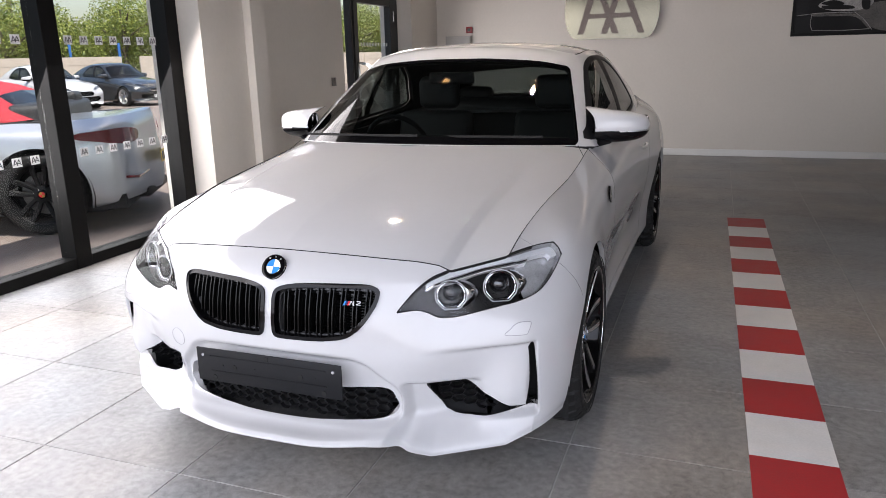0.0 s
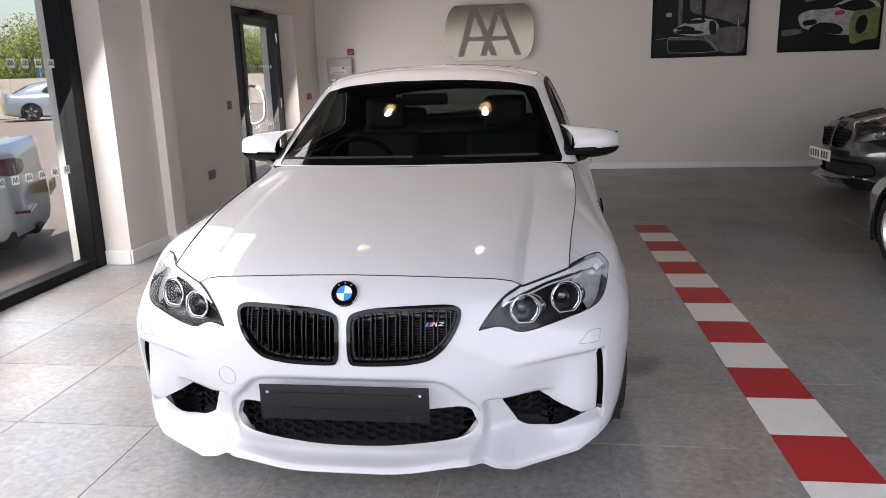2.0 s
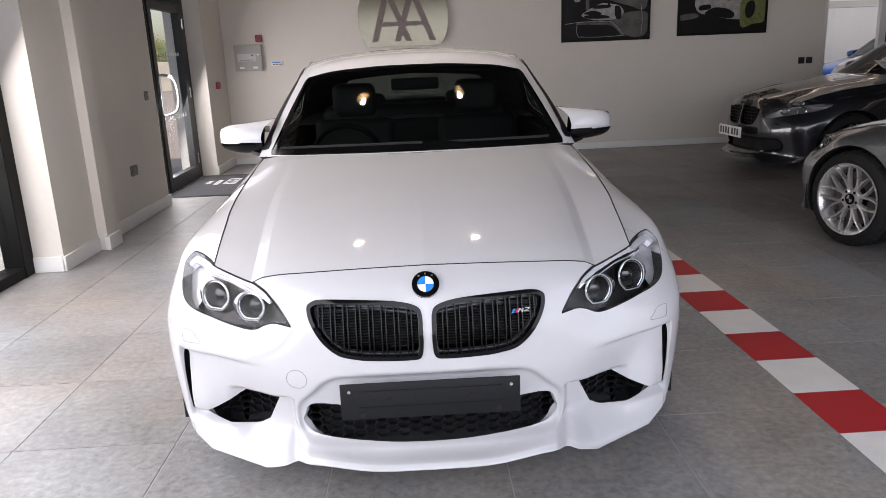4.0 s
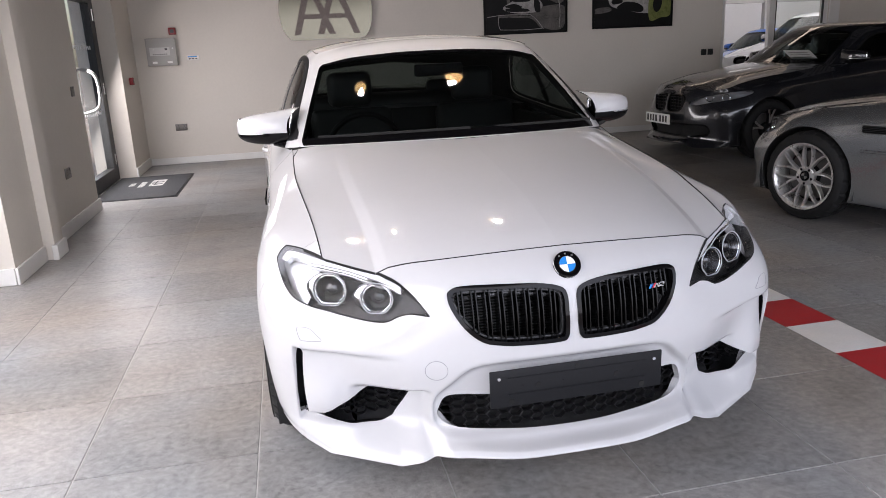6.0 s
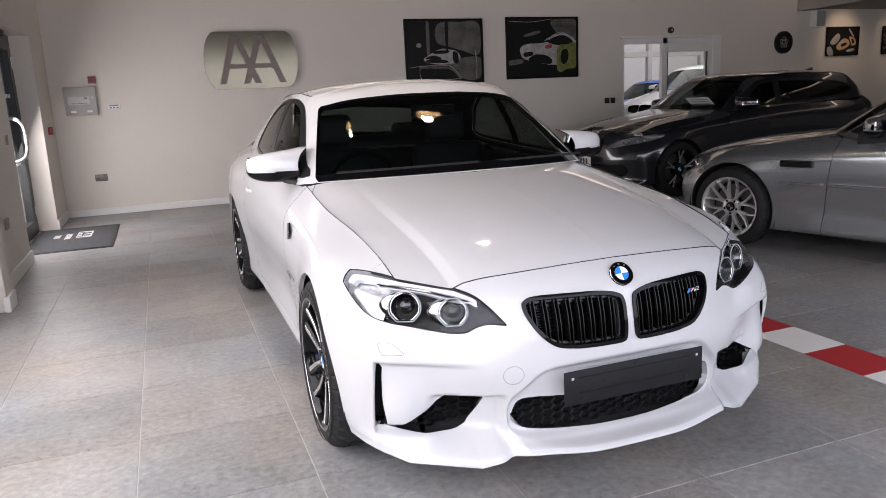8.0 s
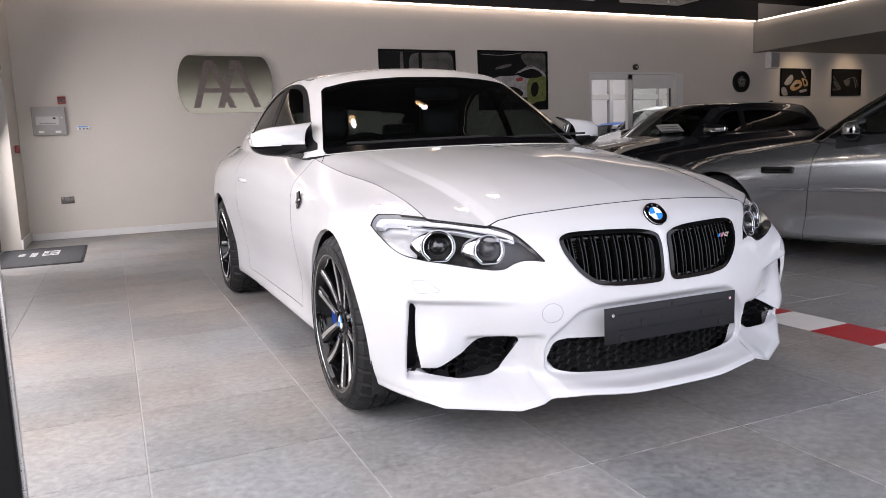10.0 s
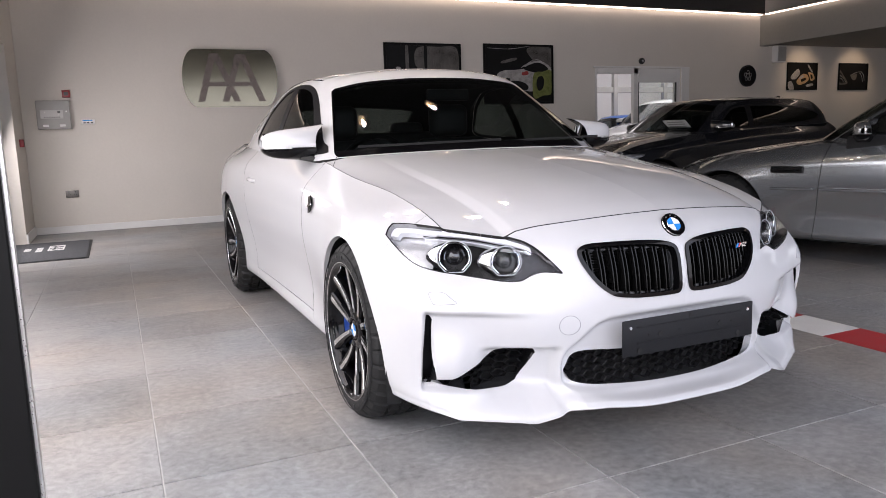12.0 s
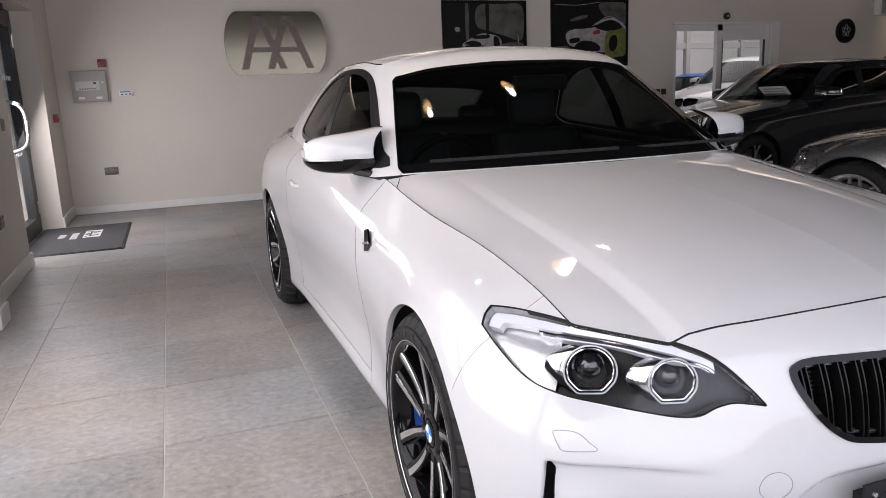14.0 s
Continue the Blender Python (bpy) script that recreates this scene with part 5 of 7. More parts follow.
# open glazed leaf near the shopfront
leaf2 = empty("door_2", pose(-1.79, -.93, 0), "open black-framed glass door standing into the room", "door", kind="structure")
part("stile", boxed(-.095, 0, -.03, .03, .012, 2.6, .003, 1), FRAME_BLACK, leaf2)
part("stile", boxed(-.93, -.835, -.03, .03, .012, 2.6, .003, 1), FRAME_BLACK, leaf2)
part("rail", boxed(-.835, -.095, -.03, .03, .012, .11, .003, 1), FRAME_BLACK, leaf2)
part("rail", boxed(-.835, -.095, -.03, .03, 2.5, 2.6, .003, 1), FRAME_BLACK, leaf2)
part("glass", boxed(-.835, -.095, -.006, .006, .11, 2.5), PANE_GLASS, leaf2).visible_shadow = False
part("edge_seal", boxed(.0, .006, -.012, .012, .02, 2.58), SATIN_METAL, leaf2, "pale metal edge strip")
part("lock_plate", boxed(-.062, -.034, -.034, -.03, .66, .78, .002, 1), SATIN_METAL, leaf2)

# inner glazed doors in the north wall, with a further room behind
inner = empty("door_3", pose(0, 7.6, 0), "white framed glazed double door to the workshop", "door", kind="structure")
for x0, x1 in ((5.70, 5.76), (6.50, 6.60), (7.42, 7.50)):
    part("stile", boxed(x0, x1, .02, .09, 0, 2.06, .003, 1), TRIM_WHITE, inner)
part("head", boxed(5.76, 7.42, .02, .09, 1.97, 2.06, .003, 1), TRIM_WHITE, inner)
part("rail", boxed(6.60, 7.42, .02, .09, 0.01, .14, .003, 1), TRIM_WHITE, inner)
part("rail", boxed(6.60, 7.42, .02, .09, 1.83, 1.97, .003, 1), TRIM_WHITE, inner)
part("bead", boxed(6.60, 6.612, .015, .05, .14, 1.83), DARK_PLASTIC, inner)
part("bead", boxed(7.408, 7.42, .015, .05, .14, 1.83), DARK_PLASTIC, inner)
part("glass", boxed(6.612, 7.408, .05, .06, .14, 1.83), PANE_GLASS, inner).visible_shadow = False
structure("trim", boxed(7.50, 7.67, 7.575, 7.599, 0, 2.09, .003, 1), TRIM_WHITE, "white door casing", "trim")
structure("trim_2", boxed(5.66, 7.50, 7.575, 7.599, 2.06, 2.09, .003, 1), TRIM_WHITE, "white door casing", "trim")

WORK_WALL = material("workshop_white", (0.75, 0.74, 0.72), 0.7, scale=2, vary=0.04)
structure("workshop_floor", boxed(4.6, 16, 7.8, 15.0, -.1, -.003), material("workshop_concrete", (0.3, 0.3, 0.3), 0.6, scale=2, vary=0.15), "pale concrete workshop floor", "floor")
structure("workshop_wall", boxed(4.6, 16, 14.9, 15.0, 0, 4), WORK_WALL, "white workshop back wall", "wall")
structure("workshop_wall_2", boxed(4.5, 4.6, 7.8, 15, 0, 4), WORK_WALL, "white workshop side wall", "wall")
structure("workshop_wall_3", boxed(16, 16.1, 7.8, 15, 0, 4), WORK_WALL, "white workshop side wall", "wall")
structure("workshop_ceiling", boxed(4.5, 16.1, 7.8, 15, 4, 4.1), WORK_WALL, "white workshop ceiling", "ceiling")
for i, x in enumerate((8.6, 10.2, 11.8)):
    ob = structure("steel_post", boxed(x - .06, x + .06, 12.9, 13.02, 0, 4, .005, 1), GREY_STEEL, "grey steel post in the workshop", "post")
structure("workshop_rail", boxed(7.5, 14, 12.93, 13.0, 2.0, 2.14, .005, 1), GREY_STEEL, "grey steel cross rail", "rail")
structure("workshop_shutter", boxed(8.75, 10.0, 14.86, 14.9, .1, 2.6, .01, 1), TRIM_WHITE, "white sectional shutter", "shutter")
# added overhead fill that brightens the closed workshop; no such lamp is known
area_lamp("workshop_fill", (10.5, 11.0, 3.9), (10.5, 11.0, 0), 6, 4, 150, (1.0, 0.98, 0.96))

# things on the north wall
CALL_RED = material("dull_red_plastic", (0.24, 0.014, 0.018), 0.4, scale=20, vary=0.1)
panel_box = empty("alarm_panel", pose(-2.21, 7.6, 1.435), "grey steel fire alarm control panel on the wall", "alarm panel")
part("case", boxed(-.18, .18, -.10, -.004, -.17, .17, .008, 2), GREY_STEEL, panel_box)
part("face", boxed(-.14, .105, -.104, -.10, -.045, .055, .002, 1), material("pale_face", (0.50, 0.49, 0.47), 0.45, scale=20, vary=0.05), panel_box)
part("display", boxed(.045, .075, -.1055, -.104, .022, .042), DARK_PLASTIC, panel_box)
for i in range(7):
    part("button", boxed(-.10 + i * .026, -.088 + i * .026, -.1065, -.104, -.034, -.022), DARK_PLASTIC, panel_box)
for x, z in ((-.09, .03), (.055, .0)):
    part("indicator", boxed(x - .004, x + .004, -.1055, -.104, z - .004, z + .004), TRIM_WHITE, panel_box)
part("key_switch", lathe(bmesh.new(), [(-.112, .001), (-.112, .009), (-.10, .01)], 14, (.14, 0, .04), "y"), SATIN_METAL, panel_box)
for x0, x1 in ((-.12, -.06), (.06, .12)):
    part("text_bar", boxed(x0, x1, -.1015, -.10, -.14, -.115), TRIM_WHITE, panel_box)
call = empty("call_point", pose(-2.056, 7.6, 1.684), "red square fire alarm call point", "call point")
part("case", boxed(-.043, .043, -.05, -.002, -.043, .043, .005, 2), CALL_RED, call)
part("window", boxed(-.022, .022, -.053, -.05, -.02, .02), DARK_PLASTIC, call)
call = empty("call_point", pose(-2.552, 7.05, 1.105), "small red call point beside the entrance", "call point")
part("case", boxed(.002, .045, -.043, .043, -.043, .043, .005, 2), CALL_RED, call)
part("window", boxed(.045, .048, -.02, .02, -.02, .02), DARK_PLASTIC, call)
keypad = empty("keypad", pose(-1.845, 7.6, 1.348), "small white wall keypad with a blue strip", "keypad")
part("case", boxed(-.075, .075, -.025, -.002, -.03, .03, .004, 2), TRIM_WHITE, keypad)
part("strip", boxed(-.06, .05, -.027, -.025, .008, .022), BLUE, keypad)
for x in (-.04, 0, .04):
    part("key", boxed(x - .012, x + .012, -.028, -.025, -.018, -.004), DARK_PLASTIC, keypad)


def socket(m, double, label, plate):
    s = empty("wall_socket", m, label, "socket")
    w = .073 if double else .043
    part("plate", boxed(-w, w, -.012, -.001, -.043, .043, .003, 2), plate, s)
    for x in ((-.036, .036) if double else (0,)):
        for dx, dz in ((0, .012), (-.011, -.008), (.011, -.008)):
            part("slot", boxed(x + dx - .004, x + dx + .004, -.0135, -.012, dz - .005, dz + .005), DARK_PLASTIC, s)
        part("switch", boxed(x - .006, x + .006, -.016, -.012, .022, .036, .001, 1), DARK_PLASTIC, s)
    return s


socket(pose(-2.104, 7.6, .476), True, "double wall socket with a steel plate", SOCKET_STEEL)
socket(pose(5.42, 7.6, 1.10), False, "single dark wall socket", DARK_PLASTIC)
socket(pose(5.53, 7.6, 1.10), False, "single dark wall socket", DARK_PLASTIC)
socket(pose(-2.552, 4.47, 1.105, 0, 0, 90), False, "single steel light switch", SOCKET_STEEL)
socket(pose(-2.552, 3.91, .473, 0, 0, 90), True, "double wall socket with a steel plate", SOCKET_STEEL)

# two track spotlights over the coupe
SPOT_WARM = glow("warm_spot_bulb", (1.0, 0.80, 0.52), 60.0)
SPOT_CONE = material("spot_reflector", (0.80, 0.66, 0.48), 0.5, 0.3)


def track_spot(m):
    p = empty("ceiling_spotlight", m, "black ceiling spotlight with a warm bulb", "spotlight", "spotlights over the coupe")
    part("ceiling_plate", lathe(bmesh.new(), [(0, .001), (0, .06), (-.02, .06), (-.02, .001)], 24, axis="z"), DARK_PLASTIC, p)
    part("stem", tube(bmesh.new(), [(0, 0, -.02), (0, 0, -.06)], .010, 8), DARK_PLASTIC, p)
    part("head", lathe(bmesh.new(), [(-.05, .001), (-.05, .065), (-.09, .092), (-.20, .106), (-.20, .100), (-.10, .085)], 28, axis="z"), DARK_PLASTIC, p)
    part("reflector", lathe(bmesh.new(), [(-.196, .098), (-.15, .086), (-.11, .05), (-.095, .001)], 28, axis="z"), SPOT_CONE, p, "warm polished cone")
    part("bulb", lathe(bmesh.new(), [(-.115, .001), (-.118, .026), (-.145, .034), (-.160, .026), (-.168, .001)], 20, axis="z"), SPOT_WARM, p, "lit warm bulb")
    return p


spots = track_spot(pose(0.60, 1.85, H, 12, 0, 0))
copy_thing(spots, pose(-0.75, 1.85, H, 12, 0, 0))

# sign: bowed plate of polished brass-toned metal with crossed strokes
SIGN_METAL = material("polished_champagne_metal", (0.125, 0.118, 0.092), 0.15, 1.0, scale=3, vary=0.18)
SIGN_DARK = material("bronze_strokes", (0.075, 0.062, 0.055), 0.28, 0.9, scale=8, vary=0.12)
sign = empty("wall_sign", pose(-.105, 7.6, 1.873), "polished metal wall sign with bowed ends and dark strokes", "sign")
outline = [(-.44, -.365), (.44, -.365)] + [(.44 + .165 * math.cos(a), .365 * math.sin(a)) for a in np.linspace(-1.45, 1.45, 18)] + [(.44, .365), (-.44, .365)] + \
          [(-.44 - .165 * math.cos(a), .365 * math.sin(a)) for a in np.linspace(1.45, -1.45, 18)]
bm = prism(bmesh.new(), [(x, -.06, z) for x, z in outline], (0, .045, 0))
part("plate", bm, SIGN_METAL, sign)
for x in (-.3, .3):
    part("spacer", boxed(x - .03, x + .03, -.016, -.002, -.2, .2), DARK_PLASTIC, sign)


def stroke(x0, z0, x1, z1, w, y):
    return prism(bmesh.new(), [(x0 - w / 2, y, z0), (x0 + w / 2, y, z0), (x1 + w / 2, y, z1), (x1 - w / 2, y, z1)], (0, -.0615 - y, 0))


for i, (x0, z0, x1, z1) in enumerate(((-.39, -.30, -.215, .31), (-.185, .31, .065, -.30), (-.085, -.30, .115, .31), (.145, .31, .39, -.30))):
    part("stroke", stroke(x0, z0, x1, z1, .085, -.0655 - .0016 * i), SIGN_DARK, sign)
part("stroke", boxed(-.30, .29, -.0640, -.0615, -.105, -.045), SIGN_DARK, sign)

# framed pictures: dark prints of cars, as plain shapes
PRINT_DARK = material("print_dark", (0.008, 0.008, 0.0085), 0.5, scale=3, vary=0.5, spec=0.15)
PRINT_SMOKE = material("print_smoke", (0.10, 0.094, 0.088), 0.5, scale=5, vary=0.8, spec=0.2)
PRINT_PALE = material("print_pale", (0.33, 0.32, 0.31), 0.5, scale=11, vary=0.6, spec=0.2)
PRINT_GREEN = material("print_green", (0.13, 0.15, 0.035), 0.4, scale=14, vary=0.6, coat=0.4)
PRINT_WARM = material("print_warm", (0.42, 0.27, 0.14), 0.4, scale=8, vary=0.4, coat=0.4)
PRINT_RED = material("print_red", (0.30, 0.03, 0.03), 0.4, coat=0.4)


def picture(x0, x1, z0, z1, label, shapes, border=.03):
    p = empty("picture", pose((x0 + x1) / 2, 7.6, (z0 + z1) / 2), label, "picture", "wall pictures")
    w, h = (x1 - x0) / 2, (z1 - z0) / 2
    for b in ((-w, w, h - border, h), (-w, w, -h, -h + border), (-w, -w + border, -h + border, h - border), (w - border, w, -h + border, h - border)):
        part("frame", boxed(b[0], b[1], -.035, -.002, b[2], b[3], .003, 1), FRAME_BLACK, p)
    part("print", boxed(-w + border, w - border, -.012, -.004, -h + border, h - border), PRINT_DARK, p)
    for i, (mat, pts) in enumerate(shapes):
        if len(pts) == 3:  # a thin drawn line
            part("line", tube(bmesh.new(), [(x * w, -.013 - .0008 * len(shapes), z * h) for x, z in catmull(pts, 14)], .004, 5), mat, p)
            continue
        q = spaced([(x * w, z * h) for x, z in pts], 40, closed=True)
        part("shape", prism(bmesh.new(), [(x, -.0128 - .0008 * i, z) for x, z in q], (0, .0006, 0)), mat, p)
    return p


picture(2.042, 3.258, 1.469, 2.381, "framed dark print of a racing car in smoke", [
    (PRINT_SMOKE, [(-.15, .85), (.4, .9), (.9, .85), (.9, -.1), (.5, 0), (.1, .15), (-.2, .3)]),
    (PRINT_SMOKE, [(-.45, .9), (-.38, .9), (-.38, -.1), (-.45, -.1)]),
    (PRINT_SMOKE, [(.1, -.35), (.9, -.2), (.9, -.85), (.45, -.85)]),
    (PRINT_PALE, [(-.55, -.25), (-.4, -.1), (-.1, .08), (.15, .05), (.3, .0), (.4, -.15), (.35, -.3), (.1, -.4), (-.3, -.38)]),
    (PRINT_DARK, [(-.48, -.26), (-.2, -.24), (.05, -.28), (.05, -.35), (-.4, -.34)]),
    (PRINT_DARK, [(-.25, .02), (.1, .03), (.05, -.06), (-.28, -.06)]),
    (PRINT_PALE, [(-.7, .25), (-.6, .25), (-.6, .15), (-.7, .15)]),
    (PRINT_SMOKE, [(-.6, -.42), (-.2, -.46), (.2, -.5), (.4, -.8), (.35, -.84), (.12, -.56), (-.3, -.52), (-.65, -.5)]),
    (PRINT_PALE, [(-.92, -.48), (-.5, -.43), (.1, -.44)]),
    (PRINT_PALE, [(.1, -.44), (.25, -.6), (.42, -.88)]),
    (PRINT_PALE, [(-.65, -.46), (-.66, -.7), (-.62, -.86)]),
    (PRINT_PALE, [(-.62, -.86), (-.1, -.88), (.38, -.86)]),
    (PRINT_PALE, [(.78, .05), (.82, -.4), (.80, -.85)]),
    (PRINT_DARK, [(-.5, -.2), (-.3, -.12), (-.1, -.2), (-.2, -.27)]),
    (PRINT_DARK, [(.2, -.02), (.32, -.06), (.34, -.36), (.22, -.34)]),
    (PRINT_DARK, [(.02, .85), (.10, .85), (.08, .02), (.03, .05)])])
picture(3.639, 4.878, 1.493, 2.398, "framed dark print of a pale car's tail with a green panel", [
    (PRINT_SMOKE, [(.25, .88), (.93, .9), (.93, .25), (.7, .35), (.4, .5)]),
    (PRINT_SMOKE, [(-.92, -.40), (-.6, -.36), (-.55, -.48), (-.92, -.55)]),
    (PRINT_PALE, [(-.62, .0), (-.45, .12), (.0, .18), (.2, .12), (.46, .02), (.46, -.52), (.2, -.56), (-.05, -.5), (-.5, -.36), (-.6, -.2)]),
    (PRINT_PALE, [(.05, .18), (.3, .40), (.6, .46), (.88, .30), (.94, .05), (.5, .0)]),
    (PRINT_DARK, [(.14, .18), (.33, .34), (.58, .40), (.80, .27), (.84, .10), (.5, .06)]),
    (PRINT_GREEN, [(.42, .0), (.70, .10), (.95, .12), (.95, -.62), (.70, -.72), (.42, -.78)]),
    (PRINT_DARK, [(.55, -.1), (.68, -.06), (.73, -.25), (.68, -.48), (.57, -.55), (.50, -.35)]),
    (PRINT_DARK, [(-.52, .20), (-.1, .27), (.22, .25), (.10, .18), (-.3, .14)]),
    (PRINT_RED, [(.08, .06), (.24, .11), (.26, .0), (.10, -.03)]),
    (PRINT_DARK, [(-.52, -.16), (-.30, -.12), (-.28, -.24), (-.50, -.28)]),
    (PRINT_DARK, [(-.22, -.22), (.08, -.25), (.26, -.40), (.20, -.54), (-.05, -.50), (-.40, -.40)]),
    (PRINT_SMOKE, [(-.48, .44), (-.10, .56), (-.10, .47), (-.48, .36)]),
    (PRINT_PALE, [(.05, .22), (.5, .50), (.93, .22)]),
    (PRINT_PALE, [(-.9, .86), (-.3, .84), (.3, .94)])])
picture(10.04, 10.83, 1.68, 2.193, "small unframed print of an engine bay", [
    (PRINT_PALE, [(-.75, -.1), (-.5, .35), (-.25, .55), (-.15, .2), (-.45, -.2)]),
    (PRINT_PALE, [(-.95, -.5), (-.7, -.35), (-.5, -.9), (-.8, -.95)]),
    (PRINT_WARM, [(-.35, -.35), (.0, .15), (.35, .12), (.45, -.25), (.1, -.55), (-.2, -.6)]),
    (PRINT_PALE, [(-.2, -.1), (.05, .1), (.1, .0), (-.12, -.2)]),
    (PRINT_DARK, [(-.05, -.2), (.25, -.1), (.25, -.25), (-.02, -.38)]),
    (PRINT_WARM, [(.4, .3), (.75, .2), (.85, -.2), (.6, -.3), (.5, .0)]),
    (PRINT_DARK, [(.55, .15), (.68, .1), (.72, -.12), (.62, -.15)]),
    (PRINT_PALE, [(.35, .8), (.45, .8), (.7, .35), (.6, .35)]),
    (PRINT_PALE, [(.3, -.6), (.7, -.5), (.75, -.65), (.35, -.75)])], .008)
picture(11.435, 12.264, 1.68, 2.194, "small unframed print of a lamp and a cable", [
    (PRINT_SMOKE, [(-.95, .5), (-.65, .1), (-.35, -.45), (-.7, -.6), (-.95, -.5)]),
    (PRINT_DARK, [(-.9, .3), (-.68, .0), (-.48, -.4), (-.7, -.45), (-.9, -.38)]),
    (PRINT_PALE, [(-.9, .1), (-.7, -.1), (-.5, -.4)]),
    (PRINT_PALE, [(-.9, -.1), (-.75, -.22), (-.62, -.42)]),
    (PRINT_PALE, [(-.2, .1), (.2, .32), (.55, .38)]),
    (PRINT_PALE, [(.55, .38), (.72, .1), (.78, -.3)]),
    (PRINT_PALE, [(.45, .28), (.6, .0), (.66, -.4)]),
    (PRINT_SMOKE, [(-.15, .1), (.25, .2), (.15, -.25), (-.05, -.2)])], .008)
clock = empty("wall_clock", pose(9.03, 7.6, 1.94), "round black wall clock with a spoked face", "clock")
part("rim", lathe(bmesh.new(), [(-.002, .001), (-.002, .19), (-.05, .19), (-.055, .175), (-.04, .165), (-.035, .001)], 40, axis="y"), SATIN_BLACK, clock)
bm = bmesh.new()
for i in range(5):
    a = math.tau * i / 5 + .3
    lathe(bm, [(-.036, .022), (-.040, .03), (-.036, .038)], 16, (.065 * math.cos(a), 0, .065 * math.sin(a)), "y")
part("face_rings", bm, SATIN_METAL, clock)
sensor = empty("door_sensor", pose(6.63, 7.6, 2.175), "small black oval sensor over the inner door", "sensor")
part("case", lathe(bmesh.new(), [(-.002, .05), (-.04, .05), (-.05, .04), (-.05, .001)], 24, axis="y"), DARK_PLASTIC, sensor)
part("lens", lathe(bmesh.new(), [(-.05, .02), (-.056, .012), (-.056, .001)], 16, axis="y"), SATIN_METAL, sensor)
speaker = empty("wall_speaker", pose(9.75, 7.6, 2.33), "small white box speaker near the beam", "speaker")
part("case", boxed(-.12, .12, -.14, -.002, -.15, .15, .02, 2), TRIM_WHITE, speaker)
part("cover", boxed(-.10, .10, -.145, -.14, -.13, .13), GREY_STEEL, speaker)

# door mat
MAT = material("grey_mat_pile", (0.045, 0.046, 0.05), 0.95, scale=60, vary=0.5, bump=0.6)
MAT_PRINT = material("mat_print", (0.55, 0.54, 0.52), 0.95, scale=90, vary=0.25)
mat = empty("door_mat", pose(-2.32, 5.85, 0), "dark grey entrance mat with a pale printed device", "door mat")
part("border", boxed(-.40, .42, -.755, .75, 0, .006, .002, 1), material("mat_rubber", (0.02, 0.02, 0.02), 0.7, scale=20, vary=0.1), mat)
part("carpet", boxed(-.38, .40, -.735, .73, .006, .011, .002, 1), MAT, mat)
part("device_plate", boxed(.02, .17, -.02, .38, .0112, .0118), MAT_PRINT, mat)
for k in (0, 1):
    y = .10 + .15 * k
    for q in (-1, 1):
        part("device", prism(bmesh.new(), [(.03, y + q * .06 - .016, .0119), (.03, y + q * .06 + .016, .0119), (.155, y + .014 + q * .012, .0119), (.155, y - .014 + q * .012, .0119)], (0, 0, .0006)), MAT, mat)
    part("device", boxed(.07, .085, y - .07, y + .07, .0119, .0126), MAT, mat)
for x, y0, y1 in ((-.06, -.05, .30), (-.17, .06, .26)):
    n = 7 if x > -.1 else 4
    for i in range(n):
        a = y0 + (y1 - y0) * i / n
        part("text_bar", boxed(x - .03, x + .03, a, a + (y1 - y0) / n * .72, .0112, .0118), MAT_PRINT, mat)

# taped strip on the floor
TAPE_RED = material("red_floor_tape", (0.36, 0.018, 0.022), 0.5, scale=9, vary=0.15, bump=0.1)
TAPE_WHITE = material("white_floor_tape", (0.66, 0.65, 0.63), 0.5, scale=9, vary=0.08, bump=0.1)
tape = empty("floor_tape", pose(1.445, 0, 0, 0, 0, .6), "red and white taped strip on the tiles", "floor marking")
y, red = 3.765, True
while y > -2.9:
    part("red_block" if red else "white_block", boxed(0, .275, y - .319, y, .0012, .0022), TAPE_RED if red else TAPE_WHITE, tape)
    y -= .3205
    red = not red


# ---- the other cars ----
def paint(name, colour, metal=0.0, rough=0.35):
    return material(name, colour, rough, metal, scale=4, vary=0.03, coat=1.0)


PAINT_GREY = paint("silver_grey_metallic", (0.36, 0.375, 0.385), 0.8, 0.24)
PAINT_SLATE = paint("dark_slate_paint", (0.010, 0.011, 0.0145), 0.0, 0.25)
PAINT_SILVER = paint("silver_paint", (0.52, 0.54, 0.57), 0.6, 0.32)
PAINT_BLACK = paint("black_paint", (0.012, 0.014, 0.016), 0.0, 0.25)
PAINT_BLUE = paint("blue_paint", (0.01, 0.10, 0.42), 0.2, 0.3)
PAINT_PALE = paint("pale_grey_paint", (0.30, 0.33, 0.37), 0.4, 0.3)
RED_CLOTH = material("red_hood_cloth", (0.38, 0.022, 0.035), 0.85, scale=20, vary=0.1)
ALLOY = material("bright_alloy", (0.72, 0.71, 0.69), 0.28, 0.8, scale=15, vary=0.06)
TAIL_RED = material("tail_lamp_red", (0.13, 0.012, 0.016), 0.15, coat=1.0)
PLATE_WHITE = material("number_plate_white", (0.72, 0.72, 0.70), 0.35)
PLATE_YELLOW = material("number_plate_yellow", (0.75, 0.52, 0.05), 0.35)


def stretch(ys, zs=((0, 0), (2, 2)), wide=1.0, dip=0.0):
    """A change of shape: piecewise-linear maps of length and height, and a factor on the width."""
    y0, y1 = [p[0] for p in ys], [p[1] for p in ys]
    z0, z1 = [p[0] for p in zs], [p[1] for p in zs]
    return lambda x, y, z: (x * wide, float(np.interp(y, y0, y1)), float(np.interp(z, z0, z1)))


